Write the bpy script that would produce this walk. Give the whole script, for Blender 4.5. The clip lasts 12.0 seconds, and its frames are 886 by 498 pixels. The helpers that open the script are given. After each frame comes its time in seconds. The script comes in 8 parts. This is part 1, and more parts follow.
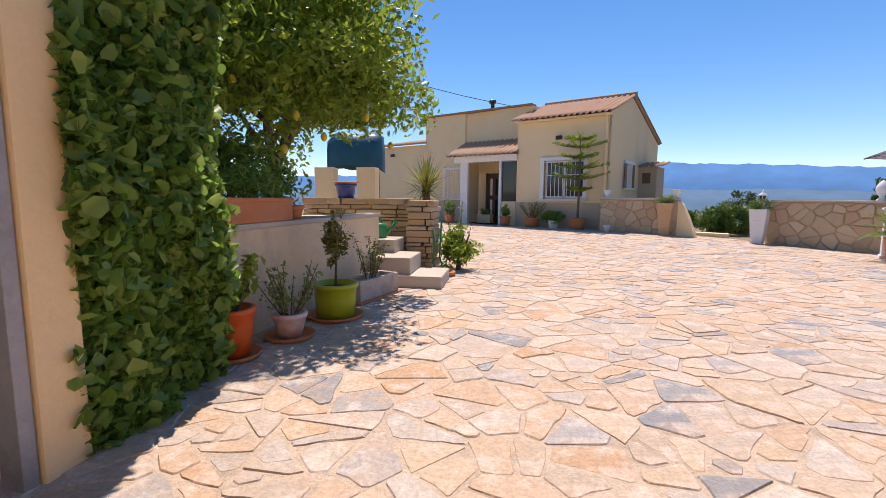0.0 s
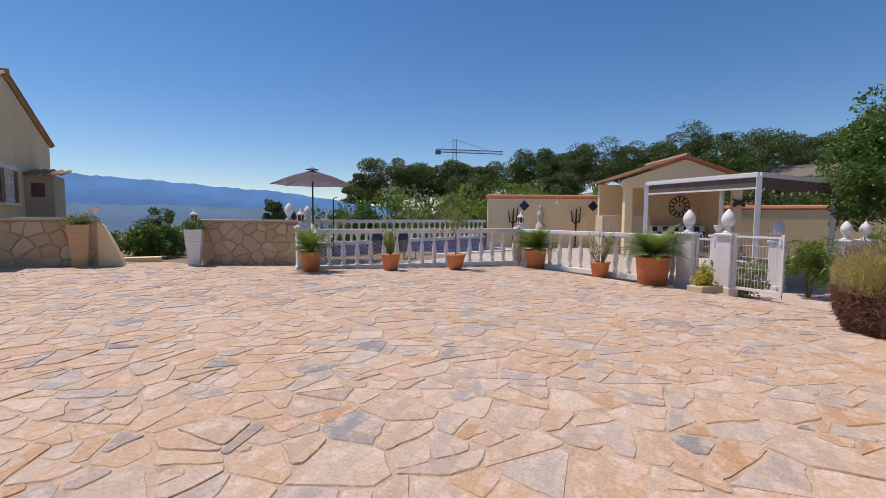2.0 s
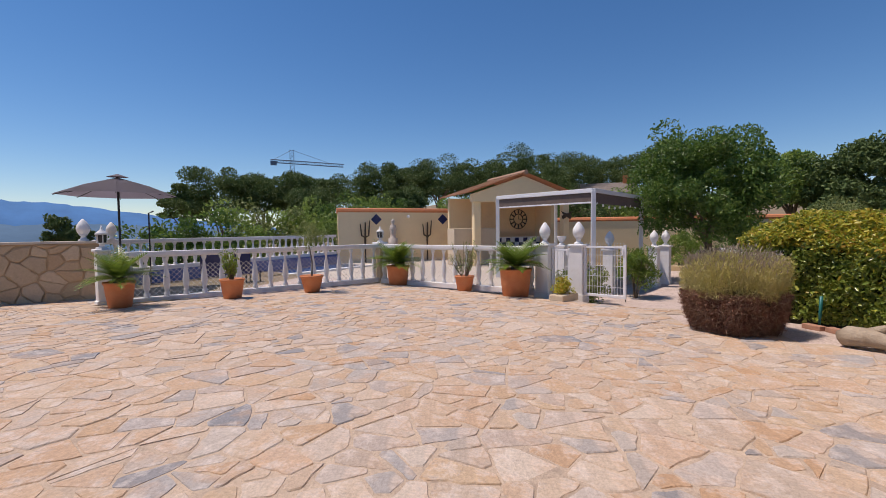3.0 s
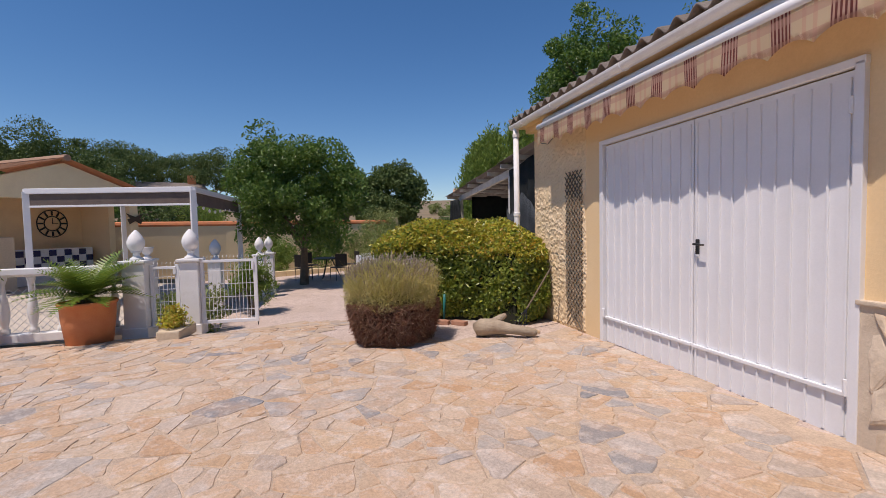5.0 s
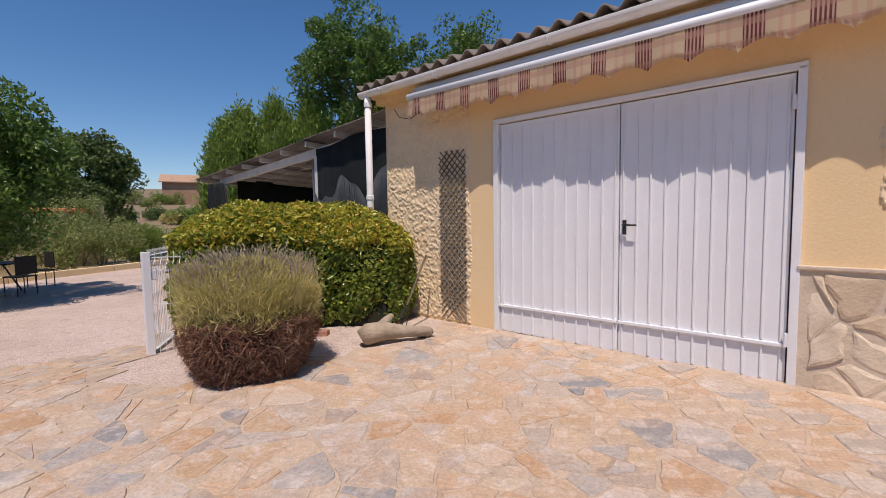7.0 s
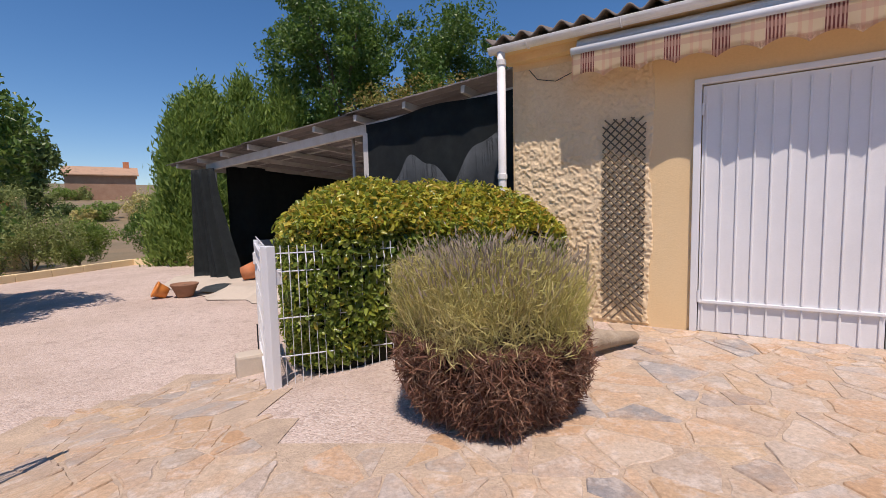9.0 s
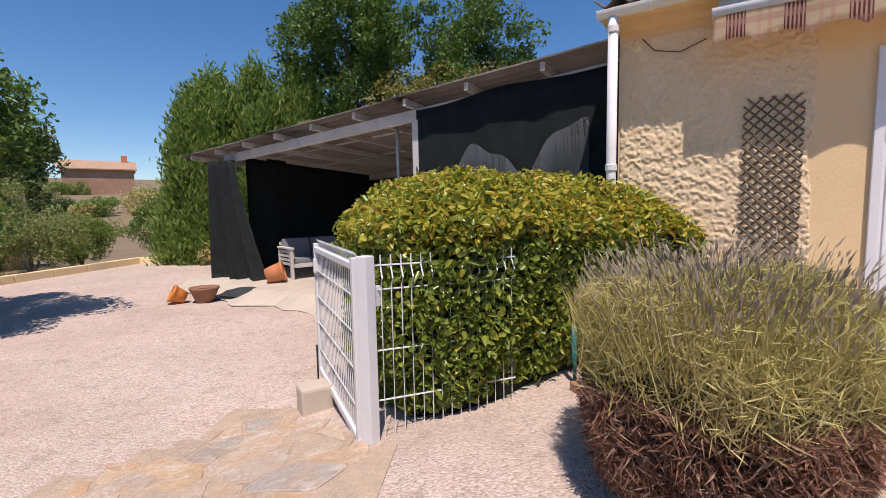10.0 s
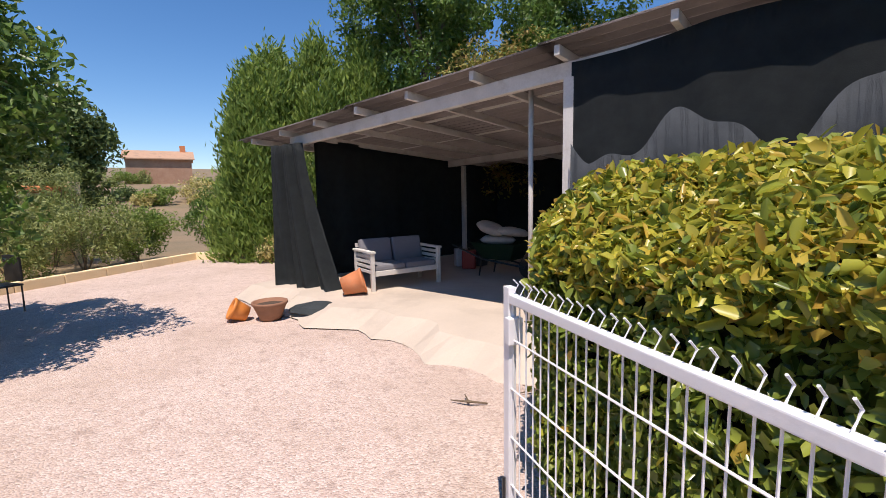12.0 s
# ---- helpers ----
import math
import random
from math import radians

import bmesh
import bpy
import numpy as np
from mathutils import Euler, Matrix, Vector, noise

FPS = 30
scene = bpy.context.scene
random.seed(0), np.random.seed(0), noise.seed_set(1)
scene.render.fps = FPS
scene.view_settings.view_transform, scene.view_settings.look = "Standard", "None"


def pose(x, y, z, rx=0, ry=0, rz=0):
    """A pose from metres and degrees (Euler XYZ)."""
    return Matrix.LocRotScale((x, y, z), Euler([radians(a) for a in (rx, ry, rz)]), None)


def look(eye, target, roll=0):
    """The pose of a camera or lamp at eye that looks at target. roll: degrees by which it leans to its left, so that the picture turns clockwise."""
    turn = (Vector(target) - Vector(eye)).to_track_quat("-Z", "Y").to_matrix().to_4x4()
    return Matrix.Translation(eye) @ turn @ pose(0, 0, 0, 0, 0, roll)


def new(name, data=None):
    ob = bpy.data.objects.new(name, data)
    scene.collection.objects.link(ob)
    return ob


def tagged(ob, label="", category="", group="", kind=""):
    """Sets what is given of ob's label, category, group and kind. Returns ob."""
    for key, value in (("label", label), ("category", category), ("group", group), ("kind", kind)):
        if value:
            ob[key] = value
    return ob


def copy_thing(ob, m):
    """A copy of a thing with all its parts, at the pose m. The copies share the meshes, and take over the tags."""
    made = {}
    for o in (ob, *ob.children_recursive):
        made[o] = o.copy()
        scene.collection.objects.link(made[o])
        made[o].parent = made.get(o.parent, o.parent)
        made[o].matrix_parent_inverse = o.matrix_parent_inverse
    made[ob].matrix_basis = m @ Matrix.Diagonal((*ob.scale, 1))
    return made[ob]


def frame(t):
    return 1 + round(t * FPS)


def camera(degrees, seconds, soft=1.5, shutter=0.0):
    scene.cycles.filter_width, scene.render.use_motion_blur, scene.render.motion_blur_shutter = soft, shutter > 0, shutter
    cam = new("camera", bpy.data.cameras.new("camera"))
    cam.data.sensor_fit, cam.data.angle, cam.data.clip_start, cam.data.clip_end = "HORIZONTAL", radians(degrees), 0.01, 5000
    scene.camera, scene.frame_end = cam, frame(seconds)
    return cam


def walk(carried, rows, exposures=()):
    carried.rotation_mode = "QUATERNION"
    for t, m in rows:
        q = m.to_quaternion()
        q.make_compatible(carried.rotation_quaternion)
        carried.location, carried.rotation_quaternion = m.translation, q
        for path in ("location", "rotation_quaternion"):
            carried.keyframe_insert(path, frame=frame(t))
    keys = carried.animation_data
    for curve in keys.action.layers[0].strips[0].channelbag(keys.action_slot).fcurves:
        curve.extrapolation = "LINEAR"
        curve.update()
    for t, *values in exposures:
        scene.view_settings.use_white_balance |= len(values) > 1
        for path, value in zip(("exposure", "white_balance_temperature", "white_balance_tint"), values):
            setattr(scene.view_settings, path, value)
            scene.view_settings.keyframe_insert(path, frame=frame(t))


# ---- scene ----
cam = camera(89.7, 12.0, soft=0.8)
PATH = [
    (0, (0.582, -0.354, 1.142), (0.298, 1.613, 0.913), 0.4),
    (0.5, (0.546, 0.032, 1.163), (1.181, 1.916, 0.948), 0.9),
    (1, (0.556, 0.518, 1.219), (1.717, 2.134, 1.018), 1.3),
    (1.5, (0.614, 0.971, 1.22), (2.086, 2.315, 1.047), 0.8),
    (2, (0.803, 1.37, 1.247), (2.513, 2.398, 1.104), 0.4),
    (2.5, (1.081, 1.744, 1.305), (2.936, 2.485, 1.195), -0.1),
    (3, (1.347, 2.067, 1.292), (3.308, 2.449, 1.207), -0.6),
    (3.5, (1.659, 2.316, 1.297), (3.653, 2.183, 1.22), -1.1),
    (3.7, (1.797, 2.401, 1.327), (3.769, 2.077, 1.249), -1.4),
    (5.3, (3.26, 2.763, 1.379), (4.578, 1.262, 1.275), -1.1),
    (5.5, (3.447, 2.785, 1.376), (4.633, 1.179, 1.267), -1.1),
    (6, (3.918, 2.829, 1.344), (4.779, 1.028, 1.224), -1.0),
    (6.5, (4.4, 2.825, 1.323), (5.05, 0.938, 1.195), -1.0),
    (6.7, (4.627, 2.829, 1.301), (5.206, 0.919, 1.169), -0.9),
    (8.3, (6.787, 2.68, 1.209), (6.979, 0.696, 1.043), -1.3),
    (8.5, (7.02, 2.539, 1.179), (7.203, 0.554, 1.014), -1.3),
    (9, (7.589, 2.233, 1.187), (7.755, 0.247, 1.02), -1.3),
    (9.5, (8.083, 1.871, 1.182), (8.237, -0.116, 1.009), -1.3),
    (10, (8.538, 1.486, 1.222), (8.693, -0.499, 1.037), -1.1),
    (10.5, (8.969, 1.072, 1.247), (9.154, -0.909, 1.046), -1.0),
    (11, (9.351, 0.675, 1.282), (9.587, -1.3, 1.072), -1.2),
    (11.5, (9.643, 0.209, 1.315), (9.938, -1.757, 1.094), -1.2),
    (12, (9.872, -0.286, 1.334), (10.215, -2.243, 1.1), -1.1),
]
walk(cam, [(t, look(eye, target, roll)) for t, eye, target, roll in PATH],
     [(0, 0.55, 6950, 20), (0.7, 0.35, 6950, 20), (1.5, 0.05, 6950, 20), (5.5, 0.0, 6950, 20), (9.0, 0.12, 6950, 20), (10.3, 0.32, 6950, 20), (11.5, 0.45, 6950, 20), (12, 0.5, 6950, 20)])

# ---- light ----
SUN_AZ, SUN_EL = 96.0, 66.0
world = bpy.data.worlds.new("sky_world")
scene.world = world
world.use_nodes = True
_wn = world.node_tree
_sky = _wn.nodes.new("ShaderNodeTexSky")
_sky.sky_type, _sky.sun_disc = "NISHITA", False
_sky.sun_elevation, _sky.sun_rotation = radians(SUN_EL), radians(90 - SUN_AZ)
_sky.altitude, _sky.air_density, _sky.dust_density, _sky.ozone_density = 300, 1.0, 0.0, 5.0
_bg = _wn.nodes["Background"]
_bg.inputs["Strength"].default_value = 0.108
_hs = _wn.nodes.new("ShaderNodeHueSaturation")
_hs.inputs["Saturation"].default_value = 1.22
_wn.links.new(_sky.outputs[0], _hs.inputs["Color"])
_wn.links.new(_hs.outputs[0], _bg.inputs[0])
sun_data = bpy.data.lights.new("sun", "SUN")
sun_data.energy, sun_data.angle, sun_data.color = 3.9, radians(0.53), (1.0, 0.95, 0.87)
sun = new("sun", sun_data)
_a, _e = radians(SUN_AZ), radians(SUN_EL)
sun.matrix_world = look((0, 0, 0), (-math.cos(_e) * math.cos(_a), -math.cos(_e) * math.sin(_a), -math.sin(_e)))
sun.location = (0, 0, 30)

# ---- materials ----
def material(name):
    m = bpy.data.materials.new(name)
    m.use_nodes = True
    return m, m.node_tree, m.node_tree.nodes["Principled BSDF"]


def mixnode(nt, fac, a, b, blend="MIX"):
    n = nt.nodes.new("ShaderNodeMix")
    n.data_type, n.blend_type = "RGBA", blend
    for sock, v in ((n.inputs[0], fac), (n.inputs[6], a), (n.inputs[7], b)):
        if isinstance(v, (int, float)):
            sock.default_value = v
        elif isinstance(v, tuple):
            sock.default_value = (*v[:3], 1)
        else:
            nt.links.new(v, sock)
    return n.outputs[2]


def noise_of(nt, scale, detail=4, rough=0.6, vec=None):
    n = nt.nodes.new("ShaderNodeTexNoise")
    n.inputs["Scale"].default_value, n.inputs["Detail"].default_value = scale, detail
    n.inputs["Roughness"].default_value = rough
    if vec is not None:
        nt.links.new(vec, n.inputs["Vector"])
    return n.outputs["Fac"]


def ramp(nt, fac, lo, hi):
    n = nt.nodes.new("ShaderNodeMapRange")
    n.inputs["From Min"].default_value, n.inputs["From Max"].default_value = lo, hi
    nt.links.new(fac, n.inputs["Value"])
    return n.outputs[0]


def palette(nt, fac, colours):
    n = nt.nodes.new("ShaderNodeValToRGB")
    e = n.color_ramp.elements
    while len(e) < len(colours):
        e.new(0.5)
    for i, c in enumerate(colours):
        e[i].position = i / max(1, len(colours) - 1)
        e[i].color = (*c, 1)
    nt.links.new(fac, n.inputs[0])
    return n.outputs[0]


def surf(name, c1, c2, scale=3.0, rough=0.8, bump=0.3, bscale=60.0, fine=0.25, random_of="", spread=0.25, metal=0.0, dirt=None, dist=0.01):
    """Two-scale surface: broad mottling c1..c2, fine grain, relief; random_of 'object' or 'island' varies the value piece by piece."""
    m, nt, b = material(name)
    co = nt.nodes.new("ShaderNodeTexCoord").outputs["Object"]
    col = mixnode(nt, ramp(nt, noise_of(nt, scale, 5, 0.6, co), 0.3, 0.7), c1, c2)
    if isinstance(random_of, tuple):
        which, colours = random_of
        src = nt.nodes.new("ShaderNodeObjectInfo").outputs["Random"] if which == "object" else nt.nodes.new("ShaderNodeNewGeometry").outputs["Random Per Island"]
        col = mixnode(nt, 0.85, col, palette(nt, src, colours))
    if dirt:
        col = mixnode(nt, ramp(nt, noise_of(nt, scale * 0.45, 8, 0.72, co), 0.52, 0.75), col, dirt)
    g = noise_of(nt, bscale, 3, 0.7, co)
    v = nt.nodes.new("ShaderNodeMapRange")
    v.inputs["To Min"].default_value, v.inputs["To Max"].default_value = 1 - fine, 1 + fine
    nt.links.new(g, v.inputs["Value"])
    h = nt.nodes.new("ShaderNodeHueSaturation")
    nt.links.new(col, h.inputs["Color"])
    nt.links.new(v.outputs[0], h.inputs["Value"])
    nt.links.new(h.outputs[0], b.inputs["Base Color"])
    b.inputs["Roughness"].default_value, b.inputs["Metallic"].default_value = rough, metal
    if bump:
        bp = nt.nodes.new("ShaderNodeBump")
        bp.inputs["Strength"].default_value, bp.inputs["Distance"].default_value = bump, dist
        nt.links.new(g, bp.inputs["Height"])
        nt.links.new(bp.outputs[0], b.inputs["Normal"])
    return m


def leafy(name, colours, rough=0.5, trans=0.25):
    m, nt, b = material(name)
    r = nt.nodes.new("ShaderNodeNewGeometry").outputs["Random Per Island"]
    co = nt.nodes.new("ShaderNodeTexCoord").outputs["Object"]
    col = palette(nt, r, colours)
    col = mixnode(nt, ramp(nt, noise_of(nt, 1.3, 3, 0.6, co), 0.35, 0.7), col, mixnode(nt, 0.5, col, colours[-1]))
    nt.links.new(col, b.inputs["Base Color"])
    b.inputs["Roughness"].default_value = rough
    t = nt.nodes.new("ShaderNodeBsdfTranslucent")
    nt.links.new(col, t.inputs["Color"])
    mx = nt.nodes.new("ShaderNodeMixShader")
    mx.inputs[0].default_value = trans
    nt.links.new(b.outputs[0], mx.inputs[1])
    nt.links.new(t.outputs[0], mx.inputs[2])
    nt.links.new(mx.outputs[0], nt.nodes["Material Output"].inputs["Surface"])
    return m


def plain(name, c, rough=0.5, metal=0.0, fine=0.12):
    return surf(name, tuple(v * 0.88 for v in c), c, 4.0, rough, 0.12, 90.0, fine, metal=metal)


STONE_SET = ((0.50, 0.33, 0.20), (0.56, 0.42, 0.30), (0.45, 0.36, 0.29), (0.58, 0.46, 0.36), (0.54, 0.38, 0.24), (0.38, 0.35, 0.33), (0.55, 0.38, 0.26), (0.49, 0.30, 0.17), (0.56, 0.43, 0.32), (0.47, 0.40, 0.35), (0.54, 0.36, 0.22), (0.60, 0.49, 0.39), (0.25, 0.245, 0.25), (0.55, 0.40, 0.28), (0.52, 0.35, 0.23))


def flagstone(name, which):
    """Split sandstone: a colour for each stone, ochre and pale scuffs, dark pits, layered relief."""
    m, nt, b = material(name)
    co = nt.nodes.new("ShaderNodeTexCoord").outputs["Object"]
    src = nt.nodes.new("ShaderNodeObjectInfo").outputs["Random"] if which == "object" else nt.nodes.new("ShaderNodeNewGeometry").outputs["Random Per Island"]
    col = palette(nt, src, STONE_SET)
    col = mixnode(nt, ramp(nt, noise_of(nt, 3.2, 5, 0.65, co), 0.46, 0.66), col, mixnode(nt, 0.6, col, (0.58, 0.36, 0.21)))
    col = mixnode(nt, ramp(nt, noise_of(nt, 7.5, 6, 0.7, co), 0.50, 0.70), col, mixnode(nt, 0.75, col, (0.72, 0.63, 0.56)))
    col = mixnode(nt, ramp(nt, noise_of(nt, 15.0, 6, 0.75, co), 0.58, 0.72), col, mixnode(nt, 0.6, col, (0.30, 0.22, 0.16)))
    g = noise_of(nt, 42.0, 5, 0.75, co)
    v = nt.nodes.new("ShaderNodeMapRange")
    v.inputs["From Min"].default_value, v.inputs["From Max"].default_value = 0.25, 0.75
    v.inputs["To Min"].default_value, v.inputs["To Max"].default_value = 0.68, 1.25
    nt.links.new(g, v.inputs["Value"])
    h = nt.nodes.new("ShaderNodeHueSaturation")
    nt.links.new(col, h.inputs["Color"])
    nt.links.new(v.outputs[0], h.inputs["Value"])
    nt.links.new(h.outputs[0], b.inputs["Base Color"])
    b.inputs["Roughness"].default_value = 0.75
    b1, b2 = nt.nodes.new("ShaderNodeBump"), nt.nodes.new("ShaderNodeBump")
    b1.inputs["Strength"].default_value, b1.inputs["Distance"].default_value = 0.7, 0.02
    nt.links.new(noise_of(nt, 11.0, 5, 0.6, co), b1.inputs["Height"])
    b2.inputs["Strength"].default_value, b2.inputs["Distance"].default_value = 0.7, 0.008
    nt.links.new(g, b2.inputs["Height"])
    nt.links.new(b1.outputs[0], b2.inputs["Normal"])
    nt.links.new(b2.outputs[0], b.inputs["Normal"])
    return m


M_STONE_O = flagstone("paving_stone", "object")
M_STONE_I = flagstone("paving_stone_rest", "island")
M_MORTAR = surf("paving_mortar", (0.58, 0.44, 0.32), (0.46, 0.35, 0.26), 6.0, 0.95, 0.9, 60.0, 0.4, dirt=(0.28, 0.21, 0.16), dist=0.012)
def gravel_material():
    m, nt, b = material("gravel")
    co = nt.nodes.new("ShaderNodeTexCoord").outputs["Object"]
    v = nt.nodes.new("ShaderNodeTexVoronoi")
    v.inputs["Scale"].default_value = 62.0
    nt.links.new(co, v.inputs["Vector"])
    sep = nt.nodes.new("ShaderNodeSeparateColor")
    nt.links.new(v.outputs["Color"], sep.inputs[0])
    col = palette(nt, sep.outputs[0], ((0.42, 0.32, 0.27), (0.58, 0.45, 0.38), (0.66, 0.53, 0.46), (0.70, 0.59, 0.52), (0.52, 0.40, 0.34), (0.63, 0.49, 0.42)))
    col = mixnode(nt, ramp(nt, noise_of(nt, 0.7, 7, 0.7, co), 0.42, 0.66), col, mixnode(nt, 0.6, col, (0.46, 0.35, 0.28)))
    col = mixnode(nt, ramp(nt, noise_of(nt, 6.0, 7, 0.78, co), 0.53, 0.68), col, mixnode(nt, 0.62, col, (0.30, 0.22, 0.18)))
    nt.links.new(col, b.inputs["Base Color"])
    b.inputs["Roughness"].default_value = 0.95
    bp = nt.nodes.new("ShaderNodeBump")
    bp.inputs["Strength"].default_value, bp.inputs["Distance"].default_value = 0.8, 0.012
    bp.invert = True
    nt.links.new(v.outputs["Distance"], bp.inputs["Height"])
    nt.links.new(bp.outputs[0], b.inputs["Normal"])
    return m


M_GRAVEL = gravel_material()
M_EARTH = surf("dry_earth", (0.27, 0.19, 0.11), (0.17, 0.14, 0.08), 0.3, 0.95, 0.5, 8.0, 0.3)
M_WALL = surf("cream_render", (0.80, 0.57, 0.31), (0.83, 0.62, 0.36), 1.1, 0.9, 0.35, 45.0, 0.08, dirt=(0.70, 0.48, 0.26), dist=0.006)
M_WALLH = surf("house_render", (0.84, 0.65, 0.38), (0.87, 0.70, 0.44), 0.7, 0.9, 0.3, 35.0, 0.08, dirt=(0.72, 0.55, 0.34))
M_ROUGH = surf("rough_cast", (0.82, 0.64, 0.42), (0.76, 0.57, 0.35), 5.0, 0.95, 0.5, 60.0, 0.12, dist=0.01)
M_WHITE = surf("white_paint", (0.74, 0.74, 0.75), (0.80, 0.80, 0.81), 2.0, 0.45, 0.08, 70.0, 0.04)
M_WHITEM = surf("white_masonry_paint", (0.76, 0.75, 0.73), (0.82, 0.81, 0.80), 4.0, 0.7, 0.25, 60.0, 0.07, dirt=(0.66, 0.63, 0.58))
M_TILE = surf("roof_tile", (0.45, 0.27, 0.17), (0.58, 0.40, 0.27), 3.0, 0.85, 0.4, 30.0, 0.2, ("island", ((0.42, 0.22, 0.13), (0.48, 0.30, 0.19), (0.30, 0.17, 0.11), (0.46, 0.34, 0.24))), dirt=(0.24, 0.18, 0.13))
M_GTILE = surf("grey_roof_tile", (0.15, 0.12, 0.10), (0.24, 0.20, 0.17), 4.0, 0.9, 0.5, 30.0, 0.3, dirt=(0.12, 0.11, 0.09))
M_TERRA = surf("terracotta", (0.56, 0.18, 0.07), (0.62, 0.24, 0.10), 5.0, 0.75, 0.2, 50.0, 0.08, dirt=(0.46, 0.20, 0.11))
M_RUBBLE = surf("rubble_stone", (0.52, 0.41, 0.28), (0.44, 0.34, 0.23), 5.0, 0.9, 0.7, 28.0, 0.2, ("island", ((0.58, 0.45, 0.30), (0.50, 0.36, 0.22), (0.64, 0.53, 0.39), (0.44, 0.35, 0.25))), dist=0.015)
M_RUBBLE_O = surf("rubble_stone_piece", (0.52, 0.41, 0.28), (0.44, 0.34, 0.23), 5.0, 0.9, 0.7, 28.0, 0.2, ("object", ((0.58, 0.40, 0.24), (0.50, 0.33, 0.19), (0.64, 0.48, 0.32), (0.46, 0.33, 0.20))), dist=0.015)
M_RMORTAR = surf("rubble_mortar", (0.50, 0.35, 0.21), (0.42, 0.29, 0.17), 5.0, 0.95, 0.6, 60.0, 0.2)
M_CONC = surf("concrete", (0.58, 0.50, 0.41), (0.50, 0.43, 0.35), 1.2, 0.9, 0.3, 60.0, 0.12, dirt=(0.40, 0.34, 0.28))
M_NET = surf("shade_net", (0.022, 0.029, 0.032), (0.036, 0.045, 0.047), 6.0, 0.9, 0.3, 200.0, 0.4)
M_BARK = surf("bark", (0.20, 0.15, 0.10), (0.12, 0.09, 0.06), 8.0, 0.95, 0.8, 30.0, 0.3, dist=0.02)
M_WOODW = surf("white_wood", (0.66, 0.64, 0.60), (0.56, 0.53, 0.48), 3.0, 0.75, 0.3, 50.0, 0.12, dirt=(0.42, 0.37, 0.31))
M_WOODB = surf("brown_wood", (0.16, 0.085, 0.045), (0.11, 0.06, 0.03), 6.0, 0.5, 0.3, 50.0, 0.2)
M_METALR = surf("corrugated_sheet", (0.30, 0.26, 0.235), (0.23, 0.195, 0.175), 2.0, 0.6, 0.2, 40.0, 0.12, dirt=(0.33, 0.28, 0.24))
M_DARK = plain("dark_metal", (0.02, 0.02, 0.022), 0.45)
M_BLUE = surf("pool_tile_blue", (0.04, 0.09, 0.30), (0.06, 0.13, 0.40), 8.0, 0.25, 0.1, 40.0, 0.15)
M_GREY = plain("grey_fabric", (0.20, 0.20, 0.22), 0.9)
m_, nt_, b_ = material("window_glass")
b_.inputs["Base Color"].default_value = (0.03, 0.035, 0.04, 1)
b_.inputs["Roughness"].default_value = 0.05
M_GLASS = m_
L_IVY = leafy("ivy_leaf", ((0.09, 0.19, 0.035), (0.17, 0.30, 0.045), (0.26, 0.40, 0.08), (0.38, 0.50, 0.13), (0.13, 0.25, 0.045)), 0.38, 0.5)
L_LEMON = leafy("lemon_leaf", ((0.15, 0.24, 0.028), (0.28, 0.38, 0.042), (0.43, 0.50, 0.07), (0.21, 0.30, 0.04)), 0.35, 0.55)
L_HEDGE = leafy("hedge_leaf", ((0.09, 0.15, 0.025), (0.17, 0.24, 0.035), (0.36, 0.40, 0.07), (0.11, 0.165, 0.025), (0.27, 0.32, 0.05)), 0.28, 0.33)
L_HEDGEY = leafy("hedge_leaf_yellowed", ((0.50, 0.48, 0.06), (0.66, 0.58, 0.09), (0.55, 0.31, 0.06), (0.34, 0.42, 0.05), (0.58, 0.54, 0.08)), 0.33, 0.42)
L_PINE = leafy("pine_needles", ((0.066, 0.114, 0.03), (0.102, 0.156, 0.036), (0.144, 0.198, 0.054), (0.084, 0.132, 0.036)), 0.7, 0.2)
L_CYP = leafy("cypress_foliage", ((0.14, 0.23, 0.05), (0.23, 0.34, 0.07), (0.34, 0.43, 0.10), (0.18, 0.28, 0.06)), 0.6, 0.5)
L_BROAD = leafy("broad_leaf", ((0.068, 0.14, 0.028), (0.11, 0.205, 0.034), (0.19, 0.28, 0.056), (0.085, 0.17, 0.034)), 0.4, 0.42)
L_OLIVE = leafy("olive_green_leaf", ((0.16, 0.21, 0.05), (0.26, 0.31, 0.09), (0.36, 0.39, 0.14), (0.20, 0.25, 0.07)), 0.6, 0.3)
L_DRY = leafy("dry_stem", ((0.20, 0.09, 0.06), (0.27, 0.13, 0.08), (0.15, 0.065, 0.05), (0.46, 0.32, 0.22), (0.23, 0.105, 0.06)), 0.9, 0.15)
L_LAV = leafy("lavender_stem", ((0.48, 0.43, 0.12), (0.60, 0.52, 0.18), (0.36, 0.36, 0.09), (0.60, 0.49, 0.27)), 0.8, 0.25)
L_LAVF = leafy("lavender_flower", ((0.36, 0.28, 0.23), (0.44, 0.36, 0.26), (0.30, 0.23, 0.21), (0.40, 0.34, 0.22)), 0.9, 0.15)
L_PALM = leafy("palm_leaf", ((0.10, 0.18, 0.025), (0.16, 0.25, 0.03), (0.24, 0.32, 0.05), (0.13, 0.20, 0.03)), 0.35, 0.35)
L_RUST = leafy("rusty_leaf", ((0.30, 0.23, 0.05), (0.40, 0.25, 0.08), (0.22, 0.25, 0.05), (0.28, 0.28, 0.06)), 0.6, 0.25)


